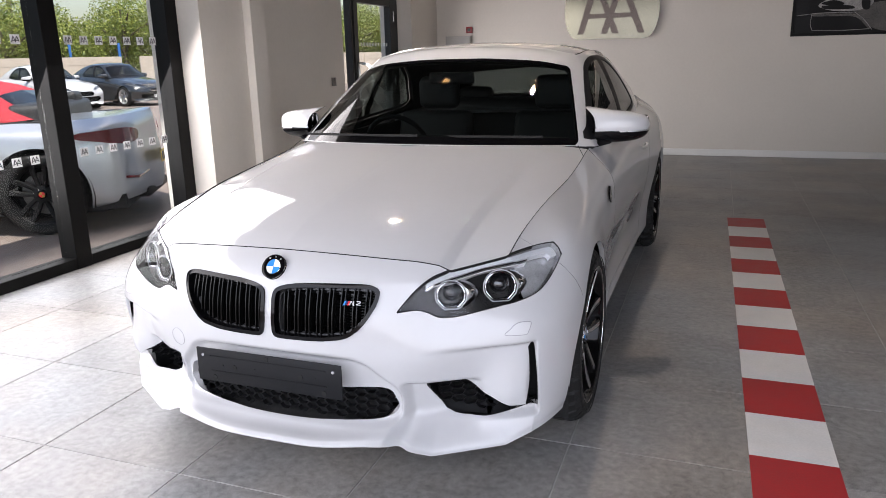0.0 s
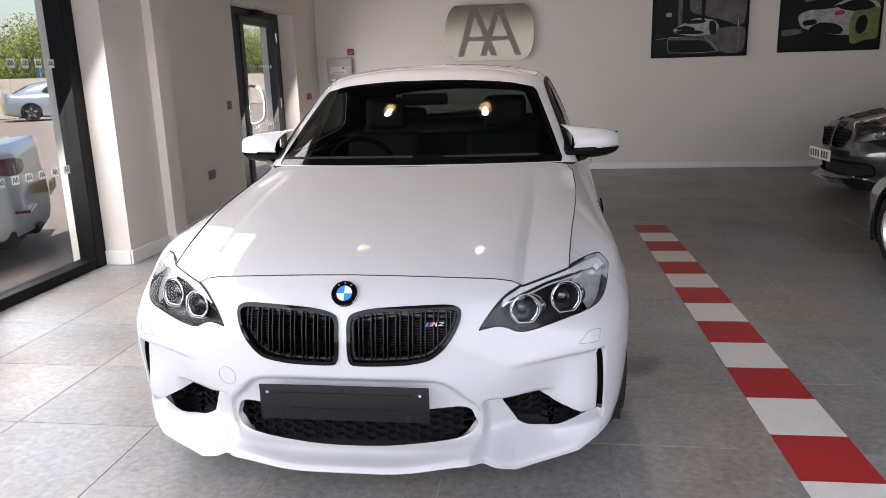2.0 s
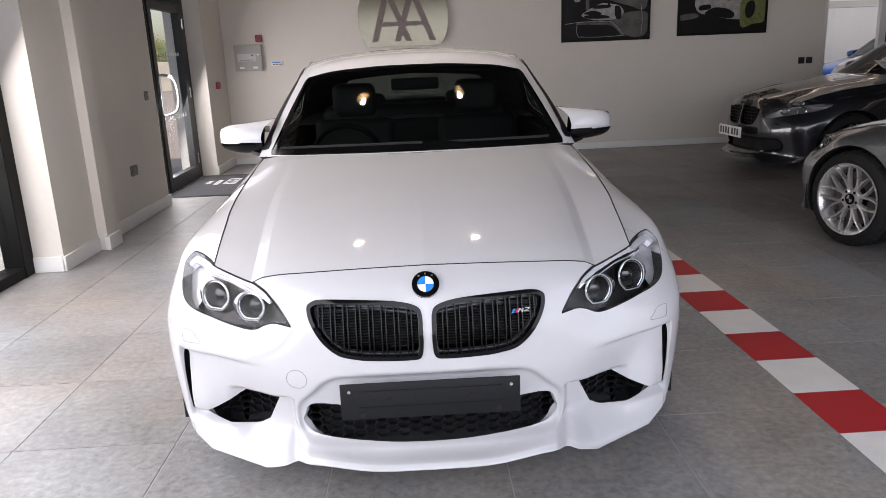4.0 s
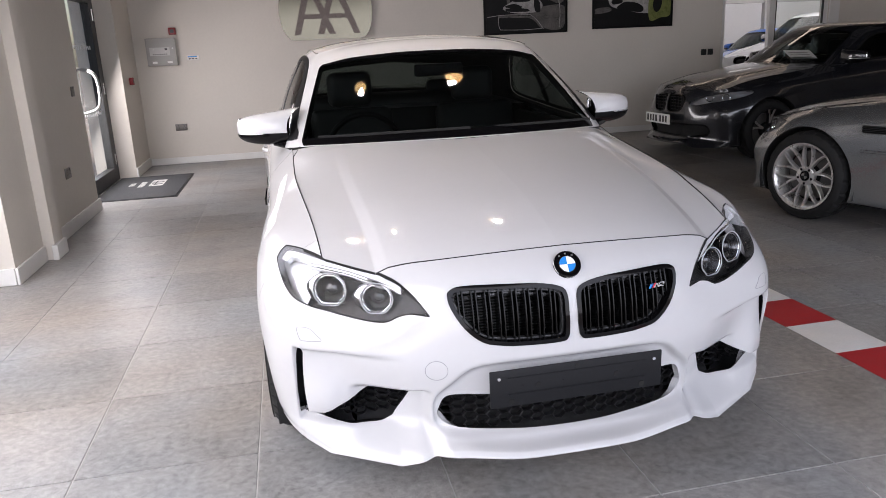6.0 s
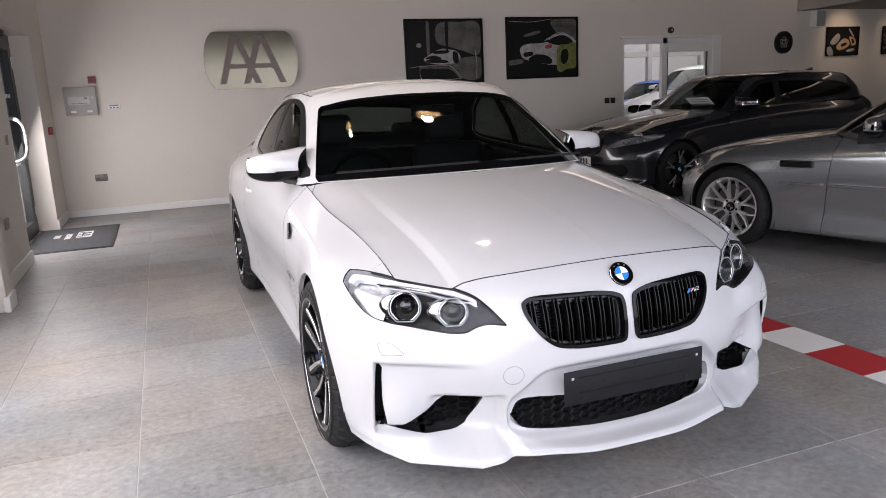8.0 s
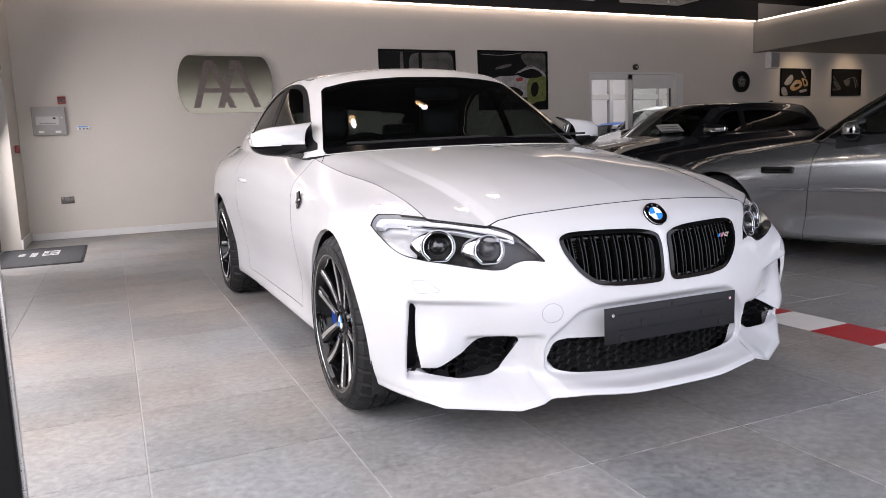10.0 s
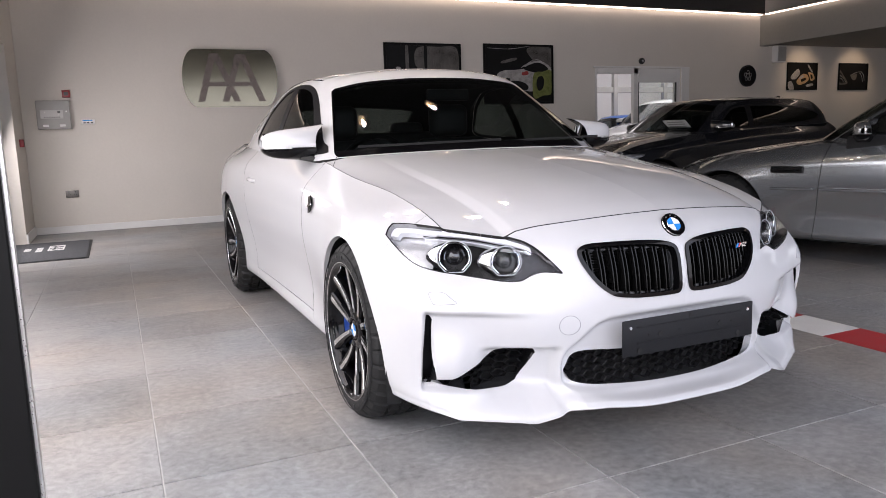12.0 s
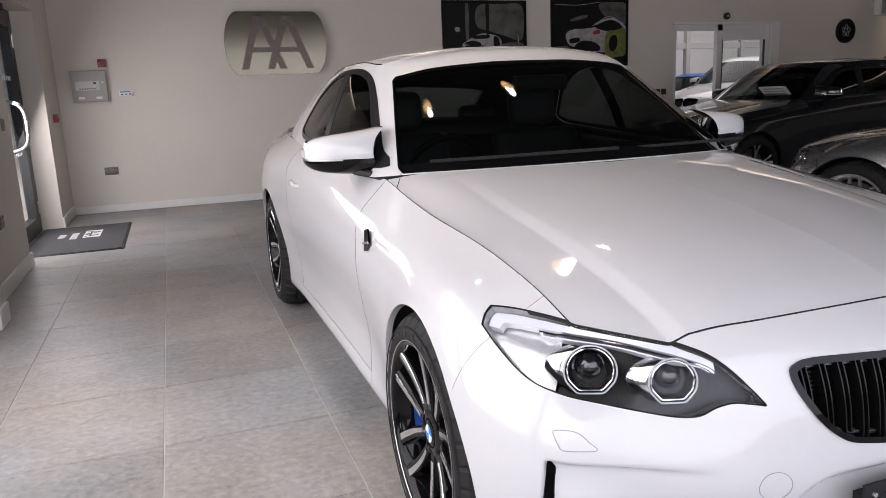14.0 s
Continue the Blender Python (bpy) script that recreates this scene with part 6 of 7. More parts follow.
def number_plate(car, p, turn, mat):
    pl = new("number_plate")
    pl.parent = car
    pl.matrix_local = pose(*p, 0, 0, turn)
    part("plate", boxed(-.26, .26, -.006, 0, -.056, .056, .003, 1), mat, pl)
    for i in range(7):
        x = -.21 + i * .06 + (.03 if i > 3 else 0)
        part("bar", boxed(x - .018, x + .018, -.0075, -.006, -.036, .036), DARK_PLASTIC, pl)


def plain_car(name, m, label, change, paint_mat, wheels, lamp, grille=None, mouth=None, tail=None, fine=.45, roof_mat=None, window=SIDE_WINDOW, cabin=CABIN, roof=ROOF, fittings=True,
              style="split", rim=None, face=None, side_mat=None, mirror=True, crease=.008, grille_bars=0, badge=(BLUE, WHITE_ENAMEL)):
    """A whole car from the shared sections, with its own lamps, grille, wheels and colours."""
    c = empty(name, m, label, "car")
    b = Body(change, fine, crease, window, cabin, roof)
    lens, shell = front_cut(b.belt, lamp)
    outs = []
    for line in (grille, mouth):
        if line is not None:
            hole, shell = front_cut(shell, line)
            outs.append((line, hole))
    tails = None
    if tail is not None:
        f = inside(shell.v[:, 0], shell.v[:, 2], tail)
        tails, shell = shell.split(np.where(shell.v[:, 1] > 2.6, f, np.abs(f) + .02))
    yf, yr, rad, half, width = wheels
    for y in (yf, yr):
        _, shell = arch_cut(shell, y, rad, rad + .036)
    yd0, yd1 = change(0, .735, .5)[1], change(0, 2.06, .5)[1]
    nose, rest = seam(shell, lambda v: v[:, 1] - yf + .275 - .35 * np.clip(.70 - v[:, 2], 0, 1), .005)
    wing, rest = seam(rest, lambda v: v[:, 1] - yd0 - .10 * np.clip(v[:, 2] - .5, -.3, .5), .005)
    door, rear = seam(rest, lambda v: v[:, 1] - yd1 - .16 * np.clip(v[:, 2] - .5, -.4, .5), .005)
    panel("front_bumper", nose.both(), paint_mat, c)
    for sh in (wing, wing.mirrored()):
        panel("front_wing", sh, paint_mat, c)
    for sh in (door, door.mirrored()):
        panel("door_panel", sh, paint_mat, c)
    panel("rear_body", rear.both(), paint_mat, c)
    panel("bonnet", b.hood.both(), paint_mat, c)
    put_cabin(b, c, roof_mat or paint_mat, CAR_GLASS, side_mat or DARK_GLASS, paint_mat)
    for k in (0, 1):
        mir = (lambda q: q) if k == 0 else (lambda q: q.mirrored())
        lampo = new("headlamp")
        lampo.parent = c
        sheet_part("lens", mir(lens), CLEAR_LENS, lampo).visible_shadow = False
        sheet_part("housing", mir(lens.pushed(-.05).folded(-.05)), HL_INNER, lampo)
        lo, hi = lens.v.min(0), lens.v.max(0)
        for f in (.35, .68):
            q = np.array([lo[0] + f * (hi[0] - lo[0]), 0, (lo[2] + hi[2]) / 2])
            near = lens.v[np.argmin(np.abs(lens.v[:, 0] - q[0]) + np.abs(lens.v[:, 2] - q[2]))]
            r = (hi[2] - lo[2]) * .26
            bm = tube(bmesh.new(), [((near[0] + r * math.cos(a)) * (1 if k == 0 else -1), near[1] + .04 + .5 * r * math.cos(a), near[2] + r * math.sin(a)) for a in np.linspace(0, math.tau, 25)[:-1]], .008, 6, closed=True)
            part("light_ring", bm, HL_CHROME, lampo)
        if tails is not None:
            sheet_part("tail_lamp", mir(tails.pushed(.004).folded(.02)), TAIL_RED, c, "dark red glossy tail lamp")
    for line, hole in outs:
        both = hole.both()
        sheet_part("grille_back", both.pushed(-.05), DARK_VOID, c)
        inner, ring = front_cut(hole, line, -.014)
        sheet_part("grille_surround", ring.pushed(.004).folded(.05).both(), GLOSS_BLACK, c)
        if grille_bars and line is grille:
            x0, x1 = line[:, 0].min(), line[:, 0].max()
            z0, z1 = line[:, 1].min(), line[:, 1].max()
            yy = hole.v[:, 1].min() + .03
            bm = bmesh.new()
            for i in range(grille_bars):
                for s in (1, -1):
                    for d in (1, -1):
                        xa = x0 + (x1 - x0) * (i + .5) / grille_bars
                        box(bm, *sorted((s * (xa - .004), s * (xa + .004))), yy, yy + .02, z0 + .02, z1 - .02)
            for i in range(1, 6):
                z = z0 + (z1 - z0) * i / 6
                for s in (1, -1):
                    box(bm, *sorted((s * (x0 + .02), s * (x1 - .03))), yy + .002, yy + .018, z - .003, z + .003)
            part("grille_mesh", bm, MESH_BLACK, c)
    part("underbody", boxed(-.72, .72, yf - .35, yr + .45, .15, .22), DARK_VOID, c)
    part("engine_bay", boxed(-.6, .6, yf - .40, yf + .5, .22, .60), DARK_VOID, c)
    if fittings:
        cabin_fittings(c, -.36)
    for s in (1, -1):
        for y, nm in ((yf, "front_wheel"), (yr, "rear_wheel")):
            wheel(c, s, y, rad, rad * .75, half, width, style, rim or GLOSS_BLACK, face or SATIN_METAL, None, nm, badge=badge)
            bm = bmesh.new()
            arc = [(s * (half - .26), y + (rad + .06) * math.cos(a), rad + (rad + .06) * math.sin(a)) for a in np.linspace(-.3, math.pi + .3, 16)]
            tops = [bm.verts.new(p) for p in arc]
            outs2 = [bm.verts.new((s * (half - .035), p[1], p[2] - .02)) for p in arc]
            for i in range(15):
                bm.faces.new((tops[i], tops[i + 1], outs2[i + 1], outs2[i]))
            bm.faces.new(tops)
            part("wheel_housing", bm, DARK_VOID, c)
        if mirror:
            wing_mirror(c, s, paint_mat, (half - .04, change(0, 1.02, 1)[1], change(0, 1, 1.015)[2]))
    return c


def ring_line(pts, n=70):
    return spaced(pts, n, closed=True)


# silver-grey coupe beside the white one
GREY_LAMP = ring_line([(.36, .60), (.40, .665), (.55, .70), (.70, .705), (.78, .69), (.80, .63), (.74, .585), (.60, .565), (.45, .565)])
GREY_KID = ring_line([(.03, .56), (.03, .66), (.17, .675), (.22, .66), (.21, .57), (.12, .55)])
GREY_MOUTH = ring_line([(0, .30), (.30, .30), (.36, .26), (.34, .215), (0, .205), (-.2, .205), (-.2, .30)])
grey = plain_car("grey_coupe", pose(3.67, 2.24, 0, 0, 0, 196.3), "silver-grey older sports coupe with bright mesh-spoke wheels",
                 stretch(((-.9, -.93), (0, 0), (2.693, 2.731), (3.7, 3.68)), ((0, 0), (.6, .575), (1.0, .955), (1.41, 1.372)), .955), PAINT_GREY,
                 (0, 2.731, .322, .86, .225), GREY_LAMP, GREY_KID, GREY_MOUTH, fine=.6, style="mesh", rim=ALLOY, badge=(SATIN_BLACK, SATIN_METAL))
gill = new("wing_gill")
gill.parent = grey
part("gill_frame", boxed(.822, .846, .40, .64, .665, .715, .008, 2), DARK_VOID, gill)
for i in range(4):
    part("gill_slat", boxed(.838, .850, .41, .63, .671 + i * .011, .676 + i * .011), GLOSS_BLACK, gill)
for y0, y1 in ((.40, .72), (.76, 2.05)):
    part("rubbing_strip", boxed(.825, .845, y0, y1, .535, .555, .004, 1), PAINT_GREY, grey)

# dark hatchback behind
CABIN_HATCH = CABIN[:7] + [
    [(.790, 1.95, .965), (.735, 2.0, 1.135), (.655, 2.05, 1.300), (.600, 2.05, 1.362)],
    [(.785, 2.75, .995), (.725, 2.75, 1.15), (.645, 2.72, 1.292), (.595, 2.70, 1.345)],
    [(.72, 3.25, 1.01), (.675, 3.2, 1.15), (.61, 3.10, 1.275), (.57, 3.05, 1.322)],
    [(.46, 3.42, 1.02), (.44, 3.33, 1.16), (.42, 3.22, 1.295), (.40, 3.15, 1.345)],
    [(0, 3.46, 1.025), (0, 3.38, 1.17), (0, 3.27, 1.305), (0, 3.2, 1.355)],
]
ROOF_HATCH = [(0, 1.30, 1.388), (0, 1.45, 1.403), (0, 1.9, 1.415), (0, 2.4, 1.412), (0, 2.9, 1.385), (0, 3.2, 1.355)]
WINDOW_HATCH = [(.99, .955), (1.5, .965), (2.2, .995), (2.75, 1.03), (3.02, 1.10), (2.95, 1.18), (2.7, 1.23), (2.3, 1.27), (1.9, 1.285), (1.48, 1.265), (1.30, 1.20), (1.10, 1.05)]
HATCH_LAMP = ring_line([(.36, .615), (.42, .665), (.55, .705), (.68, .735), (.80, .755), (.83, .735), (.80, .69), (.70, .655), (.55, .625), (.44, .602)])
HATCH_KID = ring_line([(.022, .56), (.022, .69), (.05, .715), (.20, .712), (.285, .69), (.30, .64), (.27, .55), (.20, .515), (.06, .515)])
HATCH_MOUTH = ring_line([(0, .40), (.34, .40), (.56, .40), (.62, .34), (.56, .27), (.34, .25), (0, .245), (-.2, .245), (-.2, .40)])
hatch = plain_car("dark_hatchback", pose(4.28, 5.25, 0, 0, 0, -88), "dark slate grey five-door hatchback with a mesh kidney grille",
                  stretch(((-.9, -.95), (0, 0), (2.693, 2.67), (3.7, 3.53)), ((0, 0), (.5, .50), (.75, .80), (1.0, 1.04), (1.41, 1.43)), .975), PAINT_SLATE,
                  (0, 2.67, .325, .875, .225), HATCH_LAMP, HATCH_KID, HATCH_MOUTH, fine=.6, window=WINDOW_HATCH, cabin=CABIN_HATCH, roof=ROOF_HATCH, rim=SATIN_BLACK, grille_bars=5, side_mat=PRIVACY)
fin = prism(bmesh.new(), [(-.018, 2.86, 1.405), (-.018, 3.03, 1.405), (-.018, 3.03, 1.452), (-.018, 2.99, 1.455)], (.036, 0, 0))
part("roof_aerial", fin, PAINT_SLATE, hatch, "small black fin aerial")
number_plate(hatch, (0, -.845, .445), 0, PLATE_WHITE)
part("door_moulding", boxed(.86, .872, .8, 2.0, .30, .32, .003, 1), GLOSS_BLACK, hatch)
card = empty("price_card", hatch.matrix_world @ pose(.42, .72, 1.035, 62, 0, 20), "white price card inside the windscreen", "card")
part("sheet", boxed(-.15, .15, -.002, .002, 0, .21), PLATE_WHITE, card)
for i in range(3):
    part("text_bar", boxed(-.11, .11, -.0035, -.002, .04 + i * .055, .062 + i * .055), GREY_STEEL, card)

# silver open car with a red hood, outside the window
BRASS = material("brass_badge", (0.45, 0.30, 0.08), 0.3, 0.9)
TAIL = ring_line([(.40, .80), (.50, .835), (.70, .85), (.82, .835), (.87, .79), (.80, .735), (.60, .715), (.45, .74)])
roadster = plain_car("silver_roadster", pose(-6.47, 1.38, -.03, 0, 0, -60), "silver convertible sports car with a closed red cloth hood",
                     stretch(((-.9, -.98), (0, 0), (.5, .28), (1.3, 1.0), (2.6, 2.25), (2.693, 2.475), (3.15, 2.80), (3.5, 3.12), (3.7, 3.32)), ((0, 0), (.6, .60), (1.0, .93), (1.41, 1.28)), .985), PAINT_SILVER,
                     (0, 2.475, .345, .905, .27), ring_line([(.50, .60), (.55, .68), (.66, .71), (.76, .69), (.78, .62), (.68, .57), (.56, .565)]), None, None, TAIL, fine=.5, roof_mat=RED_CLOTH, style="double", rim=SATIN_BLACK, face=SATIN_BLACK, crease=0, roof=[(x, y if y < 2.2 else 2.2 + (y - 2.2) * .55, z) for x, y, z in ROOF], cabin=[[(x, y if y < 2.2 else 2.2 + (y - 2.2) * .55, z) for x, y, z in c] for c in CABIN], badge=(RED_ENAMEL, BRASS))
for s in (1, -1):
    part("rear_reflector", boxed(*sorted((s * .34, s * .74)), 3.10, 3.222, .43, .452, .005, 1), TAIL_RED, roadster)
part("rear_diffuser", boxed(-.40, .40, 3.02, 3.22, .20, .30, .03, 2), SATIN_BLACK, roadster)
number_plate(roadster, (0, 3.315, .55), 180, PLATE_YELLOW)

# parked cars across the yard
SALOON = stretch(((-.9, -.95), (0, 0), (2.693, 2.70), (3.7, 3.75)), ((0, 0), (1.0, .98), (1.41, 1.43)), .97)
GRL = ring_line([(.0, .56), (.25, .56), (.33, .52), (.30, .44), (0, .43), (-.2, .43), (-.2, .56)])
black = plain_car("black_saloon", pose(-17.05, 17.7, -.03, 0, 0, 79), "black four-door saloon parked across the yard", SALOON, PAINT_BLACK, (0, 2.70, .32, .87, .22), HATCH_LAMP, GRL, HATCH_MOUTH,
                  fine=.3, rim=ALLOY, fittings=False)
part("grille_bar", boxed(-.3, .3, -.735, -.72, .49, .505, .003, 1), CHROME, black)
number_plate(black, (0, -.80, .33), 0, PLATE_WHITE)
plain_car("white_saloon", pose(-18.0, 15.5, -.03, 0, 0, 76), "white saloon parked across the yard", SALOON, PAINT_WHITE, (0, 2.70, .32, .87, .22), HATCH_LAMP, GRL, HATCH_MOUTH, fine=.3, rim=ALLOY, fittings=False)
pale = plain_car("grey_suv", pose(-17.66, 26.5, -.03, 0, 0, 127), "pale grey four-door car parked by the fence",
                 stretch(((-.9, -.95), (0, 0), (2.693, 2.80), (3.7, 3.85)), ((0, 0), (1.0, 1.08), (1.41, 1.55)), 1.0), PAINT_PALE, (0, 2.80, .35, .90, .24), HATCH_LAMP, GRL, None, fine=.3, fittings=False)

# cars in the workshop
blue = plain_car("blue_hatchback", pose(9.0, 12.4, 0, 0, 0, -70), "bright blue hatchback standing in the workshop", stretch(((-.9, -.95), (0, 0), (3.7, 3.6)), ((0, 0), (1.0, 1.05), (1.41, 1.45)), .97), PAINT_BLUE,
                 (0, 2.65, .32, .87, .22), HATCH_LAMP, GRL, None, fine=.3, window=WINDOW_HATCH, cabin=CABIN_HATCH, roof=ROOF_HATCH, fittings=False)
plain_car("white_estate", pose(8.25, 9.95, 0, 0, 0, -72), "white car with black kidney grilles in the workshop", stretch(((-.9, -.95), (0, 0), (3.7, 3.7)), ((0, 0), (.6, .78), (1.0, 1.24), (1.41, 1.70)), 1.05), PAINT_WHITE,
                   (0, 2.69, .37, .94, .25), HATCH_LAMP, ring_line([(.022, .80), (.022, .93), (.20, .93), (.28, .90), (.26, .82), (.15, .79)]), HATCH_MOUTH, fine=.35, fittings=False)

# ---- the yard ----
YARD = material("brown_grit_yard", (0.17, 0.135, 0.115), 0.9, scale=5, vary=0.5, bump=0.6)
structure("ground", boxed(-300, 300, -300, 300, -.2, -.11), YARD, "brown gritty yard surface", "ground")
structure("ground_yard", boxed(-90, -3.0, -60, 90, -.11, -.03), YARD, "brown gritty yard surface outside the window", "ground")
structure("ground_front", boxed(-3.0, 40, -60, -3.7, -.11, -.03), YARD, "yard surface before the shopfront", "ground")
FENCE = material("weathered_pale_board", (0.50, 0.43, 0.35), 0.8, scale=3, vary=0.2, bump=0.3)
BLUE_STEEL = material("blue_steel_post", (0.03, 0.13, 0.38), 0.5)
fc, fd = Vector((-24.5, 21.5, 0)), Vector((.45, .893, 0))
fence = empty("yard_fence", Matrix.Translation(fc - Vector((0, 0, .03))) @ Matrix.Rotation(math.atan2(fd.y, fd.x), 4, "Z"), "pale board fence in two runs round the yard", "fence")
for x0 in [2.4 - 2.5 * i for i in range(1, 9)] + [3.2 + 2.5 * i for i in range(8)]:
    for k in range(5):
        part("board", boxed(x0 + .01, x0 + 2.42, -.02 + .008 * (k % 2), .02 + .008 * (k % 2), .03 + k * .332, .365 + k * .332), FENCE, fence)
    part("post", boxed(x0 - .09, x0 + .01, -.05, .05, 0, 1.68), FENCE, fence)
post0 = empty("blue_post", fence.matrix_world @ pose(.6, 1.2, 0), "thin blue steel post behind the fence", "post", "blue posts")
part("shaft", boxed(-.05, .05, -.05, .05, 0, 2.3, .008, 1), BLUE_STEEL, post0)
for x in (-3.4, 2.7, 5.2, 7.6):
    copy_thing(post0, fence.matrix_world @ pose(x, 1.2, 0))
WOODPOLE = material("pole_wood", (0.12, 0.09, 0.07), 0.9, scale=6, vary=0.2)
for x, y in ((-29.1, 32.1), (-36.0, 29.0)):
    p = empty("utility_pole", pose(x, y, -.1), "tall wooden utility pole behind the trees", "pole", "utility poles")
    part("shaft", lathe(bmesh.new(), [(0, .14), (9, .10), (9, .001)], 12, axis="z"), WOODPOLE, p)
    part("cross_arm", boxed(-.7, .7, -.05, .05, 8.4, 8.52), WOODPOLE, p)


def leaf_material():
    m = bpy.data.materials.new("leaves")
    t, b = nodes_of(m)
    geo = t.nodes.new("ShaderNodeNewGeometry")
    ramp = t.nodes.new("ShaderNodeValToRGB")
    ramp.color_ramp.elements[0].color, ramp.color_ramp.elements[1].color = (.07, .115, .014, 1), (.28, .31, .055, 1)
    t.links.new(geo.outputs["Random Per Island"], ramp.inputs[0])
    t.links.new(ramp.outputs[0], b.inputs["Base Color"])
    b.inputs["Roughness"].default_value = .6
    b.inputs["Transmission Weight"].default_value = 0
    return m


LEAF = leaf_material()
BARK = material("bark", (0.09, 0.07, 0.05), 0.95, scale=8, vary=0.3, bump=0.5)
rng = np.random.default_rng(4)


def tree(height, spread):
    t = empty("tree", pose(0, 0, 0), "leafy green tree beyond the yard", "tree", "trees beyond the yard")
    bm = bmesh.new()
    lathe(bm, [(0, .17), (height * .5, .10), (height * .8, .03)], 8, axis="z")
    ends = []
    for i in range(7):
        a = math.tau * i / 7 + rng.uniform(-.3, .3)
        z0, r = height * rng.uniform(.2, .55), spread * rng.uniform(.5, .9)
        end = (r * math.cos(a), r * math.sin(a), z0 + height * rng.uniform(.12, .35))
        tube(bm, [(0, 0, z0), (end[0] * .5, end[1] * .5, z0 + (end[2] - z0) * .6), end], .04, 5)
        ends.append(end)
    part("trunk", bm, BARK, t)
    verts, faces = [], []
    blobs = [(np.array(e), spread * rng.uniform(.40, .62)) for e in ends] + [(np.array([rng.uniform(-.3, .3) * spread, rng.uniform(-.3, .3) * spread, height * f]), spread * .55) for f in (.25, .45, .62, .78, .9)]
    for c, r in blobs:
        for _ in range(800):
            d = rng.normal(size=3)
            d *= r * rng.uniform(.55, 1.05) / np.linalg.norm(d)
            p = c + d * [1, 1, .85]
            u, w = rng.normal(size=3), rng.normal(size=3)
            u /= np.linalg.norm(u)
            w -= u * (w @ u)
            w /= np.linalg.norm(w)
            s = rng.uniform(.03, .075)
            k = len(verts)
            verts += [tuple(p - u * s), tuple(p + w * s * .55), tuple(p + u * s), tuple(p - w * s * .55)]
            faces.append((k, k + 1, k + 2, k + 3))
    me = bpy.data.meshes.new("crown")
    me.from_pydata(verts, [], faces)
    me.materials.append(LEAF)
    link("crown", me, t)
    return t


kinds = [tree(4.3, 2.1), tree(3.6, 1.9), tree(5.0, 2.1)]
k = 0
for i in range(-6, 10):
    for row in range(2):
        p = fc + fd * (i * 2.5 + rng.uniform(-.7, .7)) + Vector((-.724, .69, 0)) * (4.0 + 3.2 * row + rng.uniform(-.6, .6))
        m = Matrix.Translation((p.x, p.y, -.1)) @ Matrix.Rotation(rng.uniform(0, 6), 4, "Z") @ Matrix.Scale(1, 4)
        if k < 3:
            kinds[k].matrix_world = m
        else:
            copy_thing(kinds[int(rng.integers(3))], m)
        k += 1


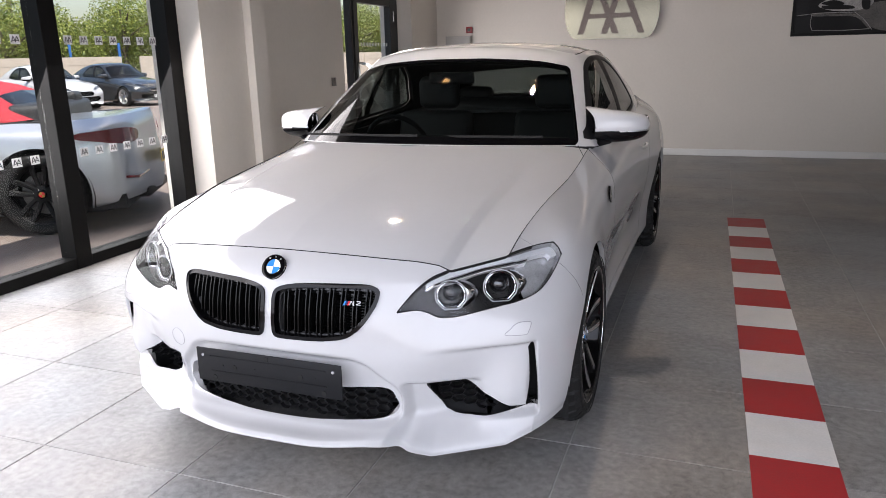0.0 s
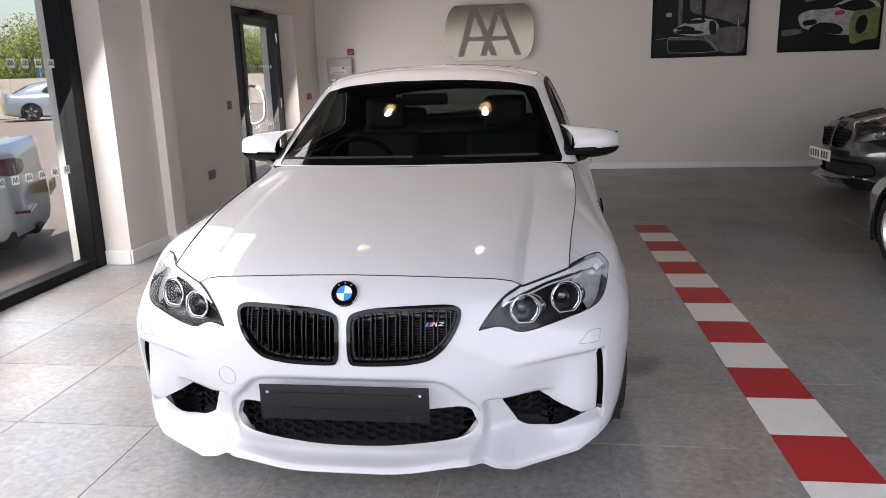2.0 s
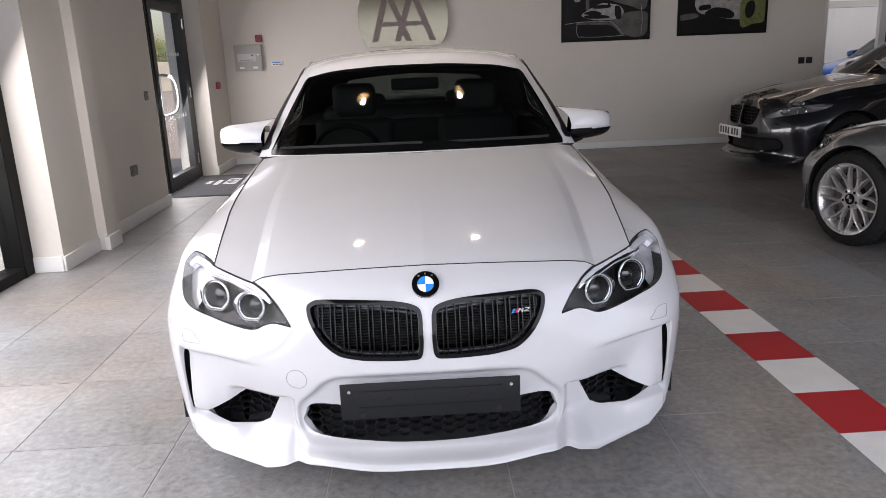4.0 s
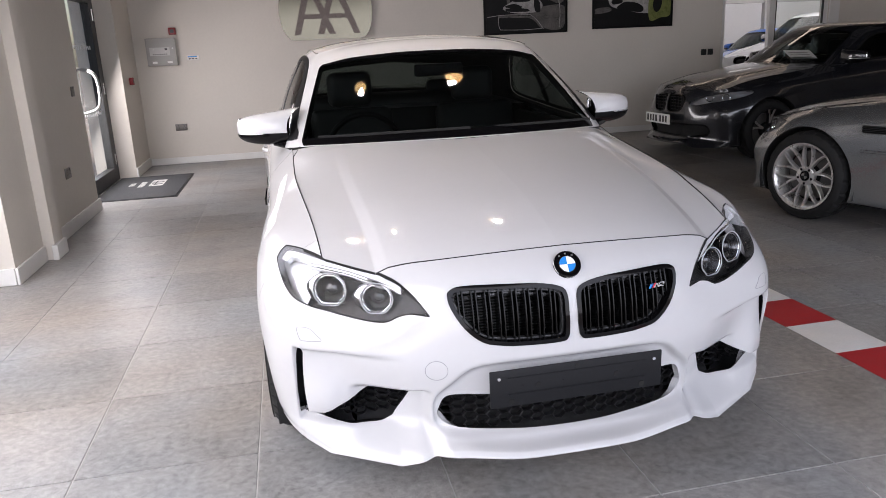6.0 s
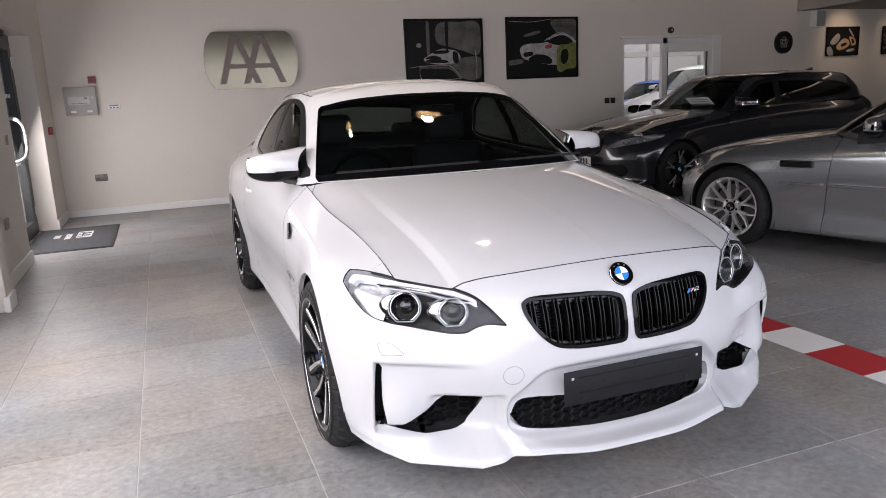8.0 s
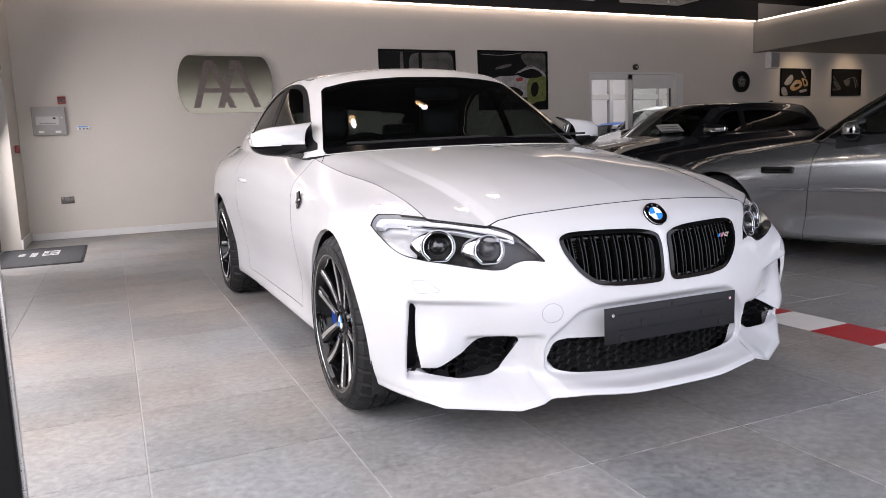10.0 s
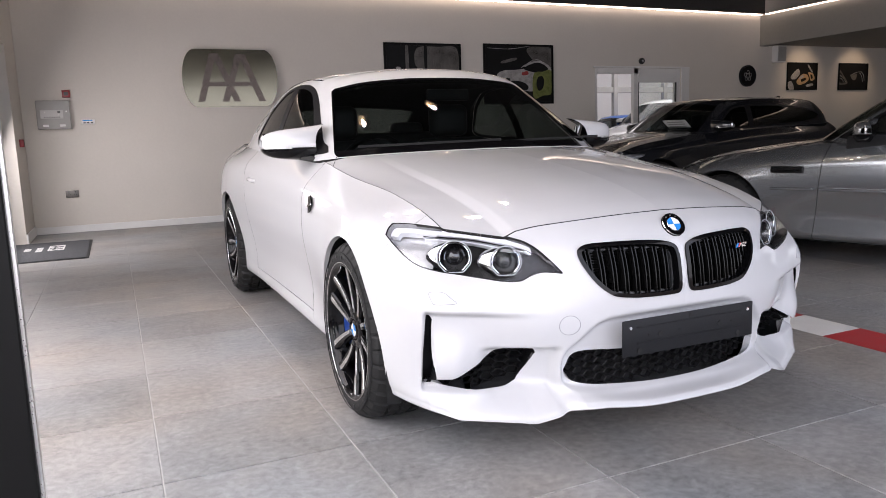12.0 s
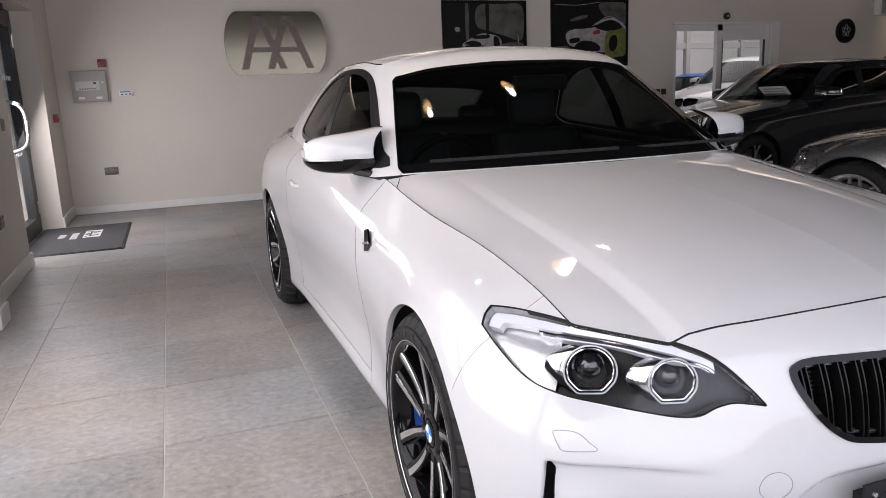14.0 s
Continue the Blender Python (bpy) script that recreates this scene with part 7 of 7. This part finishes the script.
# ---- floor tiles ----
def tile_material():
    m = bpy.data.materials.new("grey_stone_tile")
    t, b = nodes_of(m)
    N, L = t.nodes, t.links
    geo = N.new("ShaderNodeNewGeometry")
    info = N.new("ShaderNodeObjectInfo")
    noise_, c = [], None
    for sc, det, part_of, grain in ((1.4, 4, .40, .5), (7, 4, .22, .5), (34, 12, 1.05, .72), (300, 4, 1.10, .6)):
        n = N.new("ShaderNodeTexNoise")
        n.inputs["Scale"].default_value, n.inputs["Detail"].default_value, n.inputs["Roughness"].default_value = sc, det, grain
        L.new(geo.outputs["Position"], n.inputs["Vector"])
        noise_.append(n)
        a = N.new("ShaderNodeMath")
        a.operation = "MULTIPLY_ADD"
        a.inputs[1].default_value, a.inputs[2].default_value = part_of, 0
        L.new(n.outputs[0], a.inputs[0])
        if c:
            L.new(c.outputs[0], a.inputs[2])
        c = a
    d = N.new("ShaderNodeMath")
    d.operation = "MULTIPLY_ADD"
    d.inputs[1].default_value = .10
    L.new(info.outputs["Random"], d.inputs[0])
    L.new(c.outputs[0], d.inputs[2])
    ramp = N.new("ShaderNodeValToRGB")
    ramp.color_ramp.elements[0].position, ramp.color_ramp.elements[0].color = .12, (.040, .040, .041, 1)
    ramp.color_ramp.elements[1].position, ramp.color_ramp.elements[1].color = .95, (.44, .437, .432, 1)
    e = N.new("ShaderNodeMath")
    e.operation = "SUBTRACT"
    e.inputs[1].default_value = .90
    L.new(d.outputs[0], e.inputs[0])
    L.new(e.outputs[0], ramp.inputs[0])
    # pale warm and cool drifts from tile to tile
    drift = N.new("ShaderNodeTexNoise")
    drift.inputs["Scale"].default_value, drift.inputs["Detail"].default_value = 1.1, 3
    L.new(geo.outputs["Position"], drift.inputs["Vector"])
    tint = N.new("ShaderNodeValToRGB")
    tint.color_ramp.elements[0].position, tint.color_ramp.elements[0].color = .35, (.96, 1.0, 1.03, 1)
    tint.color_ramp.elements[1].position, tint.color_ramp.elements[1].color = .68, (1.10, 1.0, .90, 1)
    L.new(drift.outputs[0], tint.inputs[0])
    wash = N.new("ShaderNodeVectorMath")
    wash.operation = "MULTIPLY"
    L.new(ramp.outputs[0], wash.inputs[0])
    L.new(tint.outputs[0], wash.inputs[1])
    L.new(wash.outputs[0], b.inputs["Base Color"])
    r = N.new("ShaderNodeMapRange")
    r.inputs[1].default_value, r.inputs[2].default_value, r.inputs[3].default_value, r.inputs[4].default_value = .3, .7, .34, .50
    L.new(noise_[2].outputs[0], r.inputs[0])
    L.new(r.outputs[0], b.inputs["Roughness"])
    bump = N.new("ShaderNodeBump")
    bump.inputs["Strength"].default_value, bump.inputs["Distance"].default_value = .35, .002
    L.new(noise_[2].outputs[0], bump.inputs["Height"])
    L.new(bump.outputs[0], b.inputs["Normal"])
    return m


TILE = tile_material()
GROUT = material("pale_grout", (0.42, 0.41, 0.40), 0.8, scale=30, vary=0.2)
floor = structure("floor", boxed(-2.9, 14, -3.6, 7.6, -0.1, -0.0025), GROUT, "grey stone tiled showroom floor with thin pale joints", "floor")
TX, TY, X0, Y0 = .603, .5945, -.352, -.79
bm = bmesh.new()
box(bm, -TX / 2 + .0021, TX / 2 - .0021, -TY / 2 + .0021, TY / 2 - .0021, -.012, 0)
bmesh.ops.bevel(bm, geom=[e for e in bm.edges if all(abs(v.co.z) < 1e-5 for v in e.verts)], offset=.0012, segments=1, affect="EDGES")
tile_mesh = bpy.data.meshes.new("tile")
bm.to_mesh(tile_mesh)
bm.free()
tile_mesh.materials.append(TILE)
rest = bmesh.new()
count = 0
for i in range(-4, 25):
    for j in range(-5, 15):
        cx, cy = X0 + (i + .5) * TX, Y0 + (j + .5) * TY
        if cy > 7.6 + TY * .4 or cx > 14 or cy < -3.6:
            continue
        x0, x1, y0, y1 = max(cx - TX / 2, -2.88), min(cx + TX / 2, 14), max(cy - TY / 2, -3.58), min(cy + TY / 2, 7.598)
        whole = x1 - x0 > TX - 1e-4 and y1 - y0 > TY - 1e-4
        if whole and cx < 7.5 and count < 290:
            t = link("tile", tile_mesh, floor)
            t.matrix_local = pose(cx, cy, 0)
            count += 1
        elif x1 - x0 > .02 and y1 - y0 > .02:
            box(rest, x0 + .0018, x1 - .0018, y0 + .0018, y1 - .0018, -.012, 0)
tagged(part("tiles", rest, TILE, floor), "grey stone floor tiles", kind="stuff")
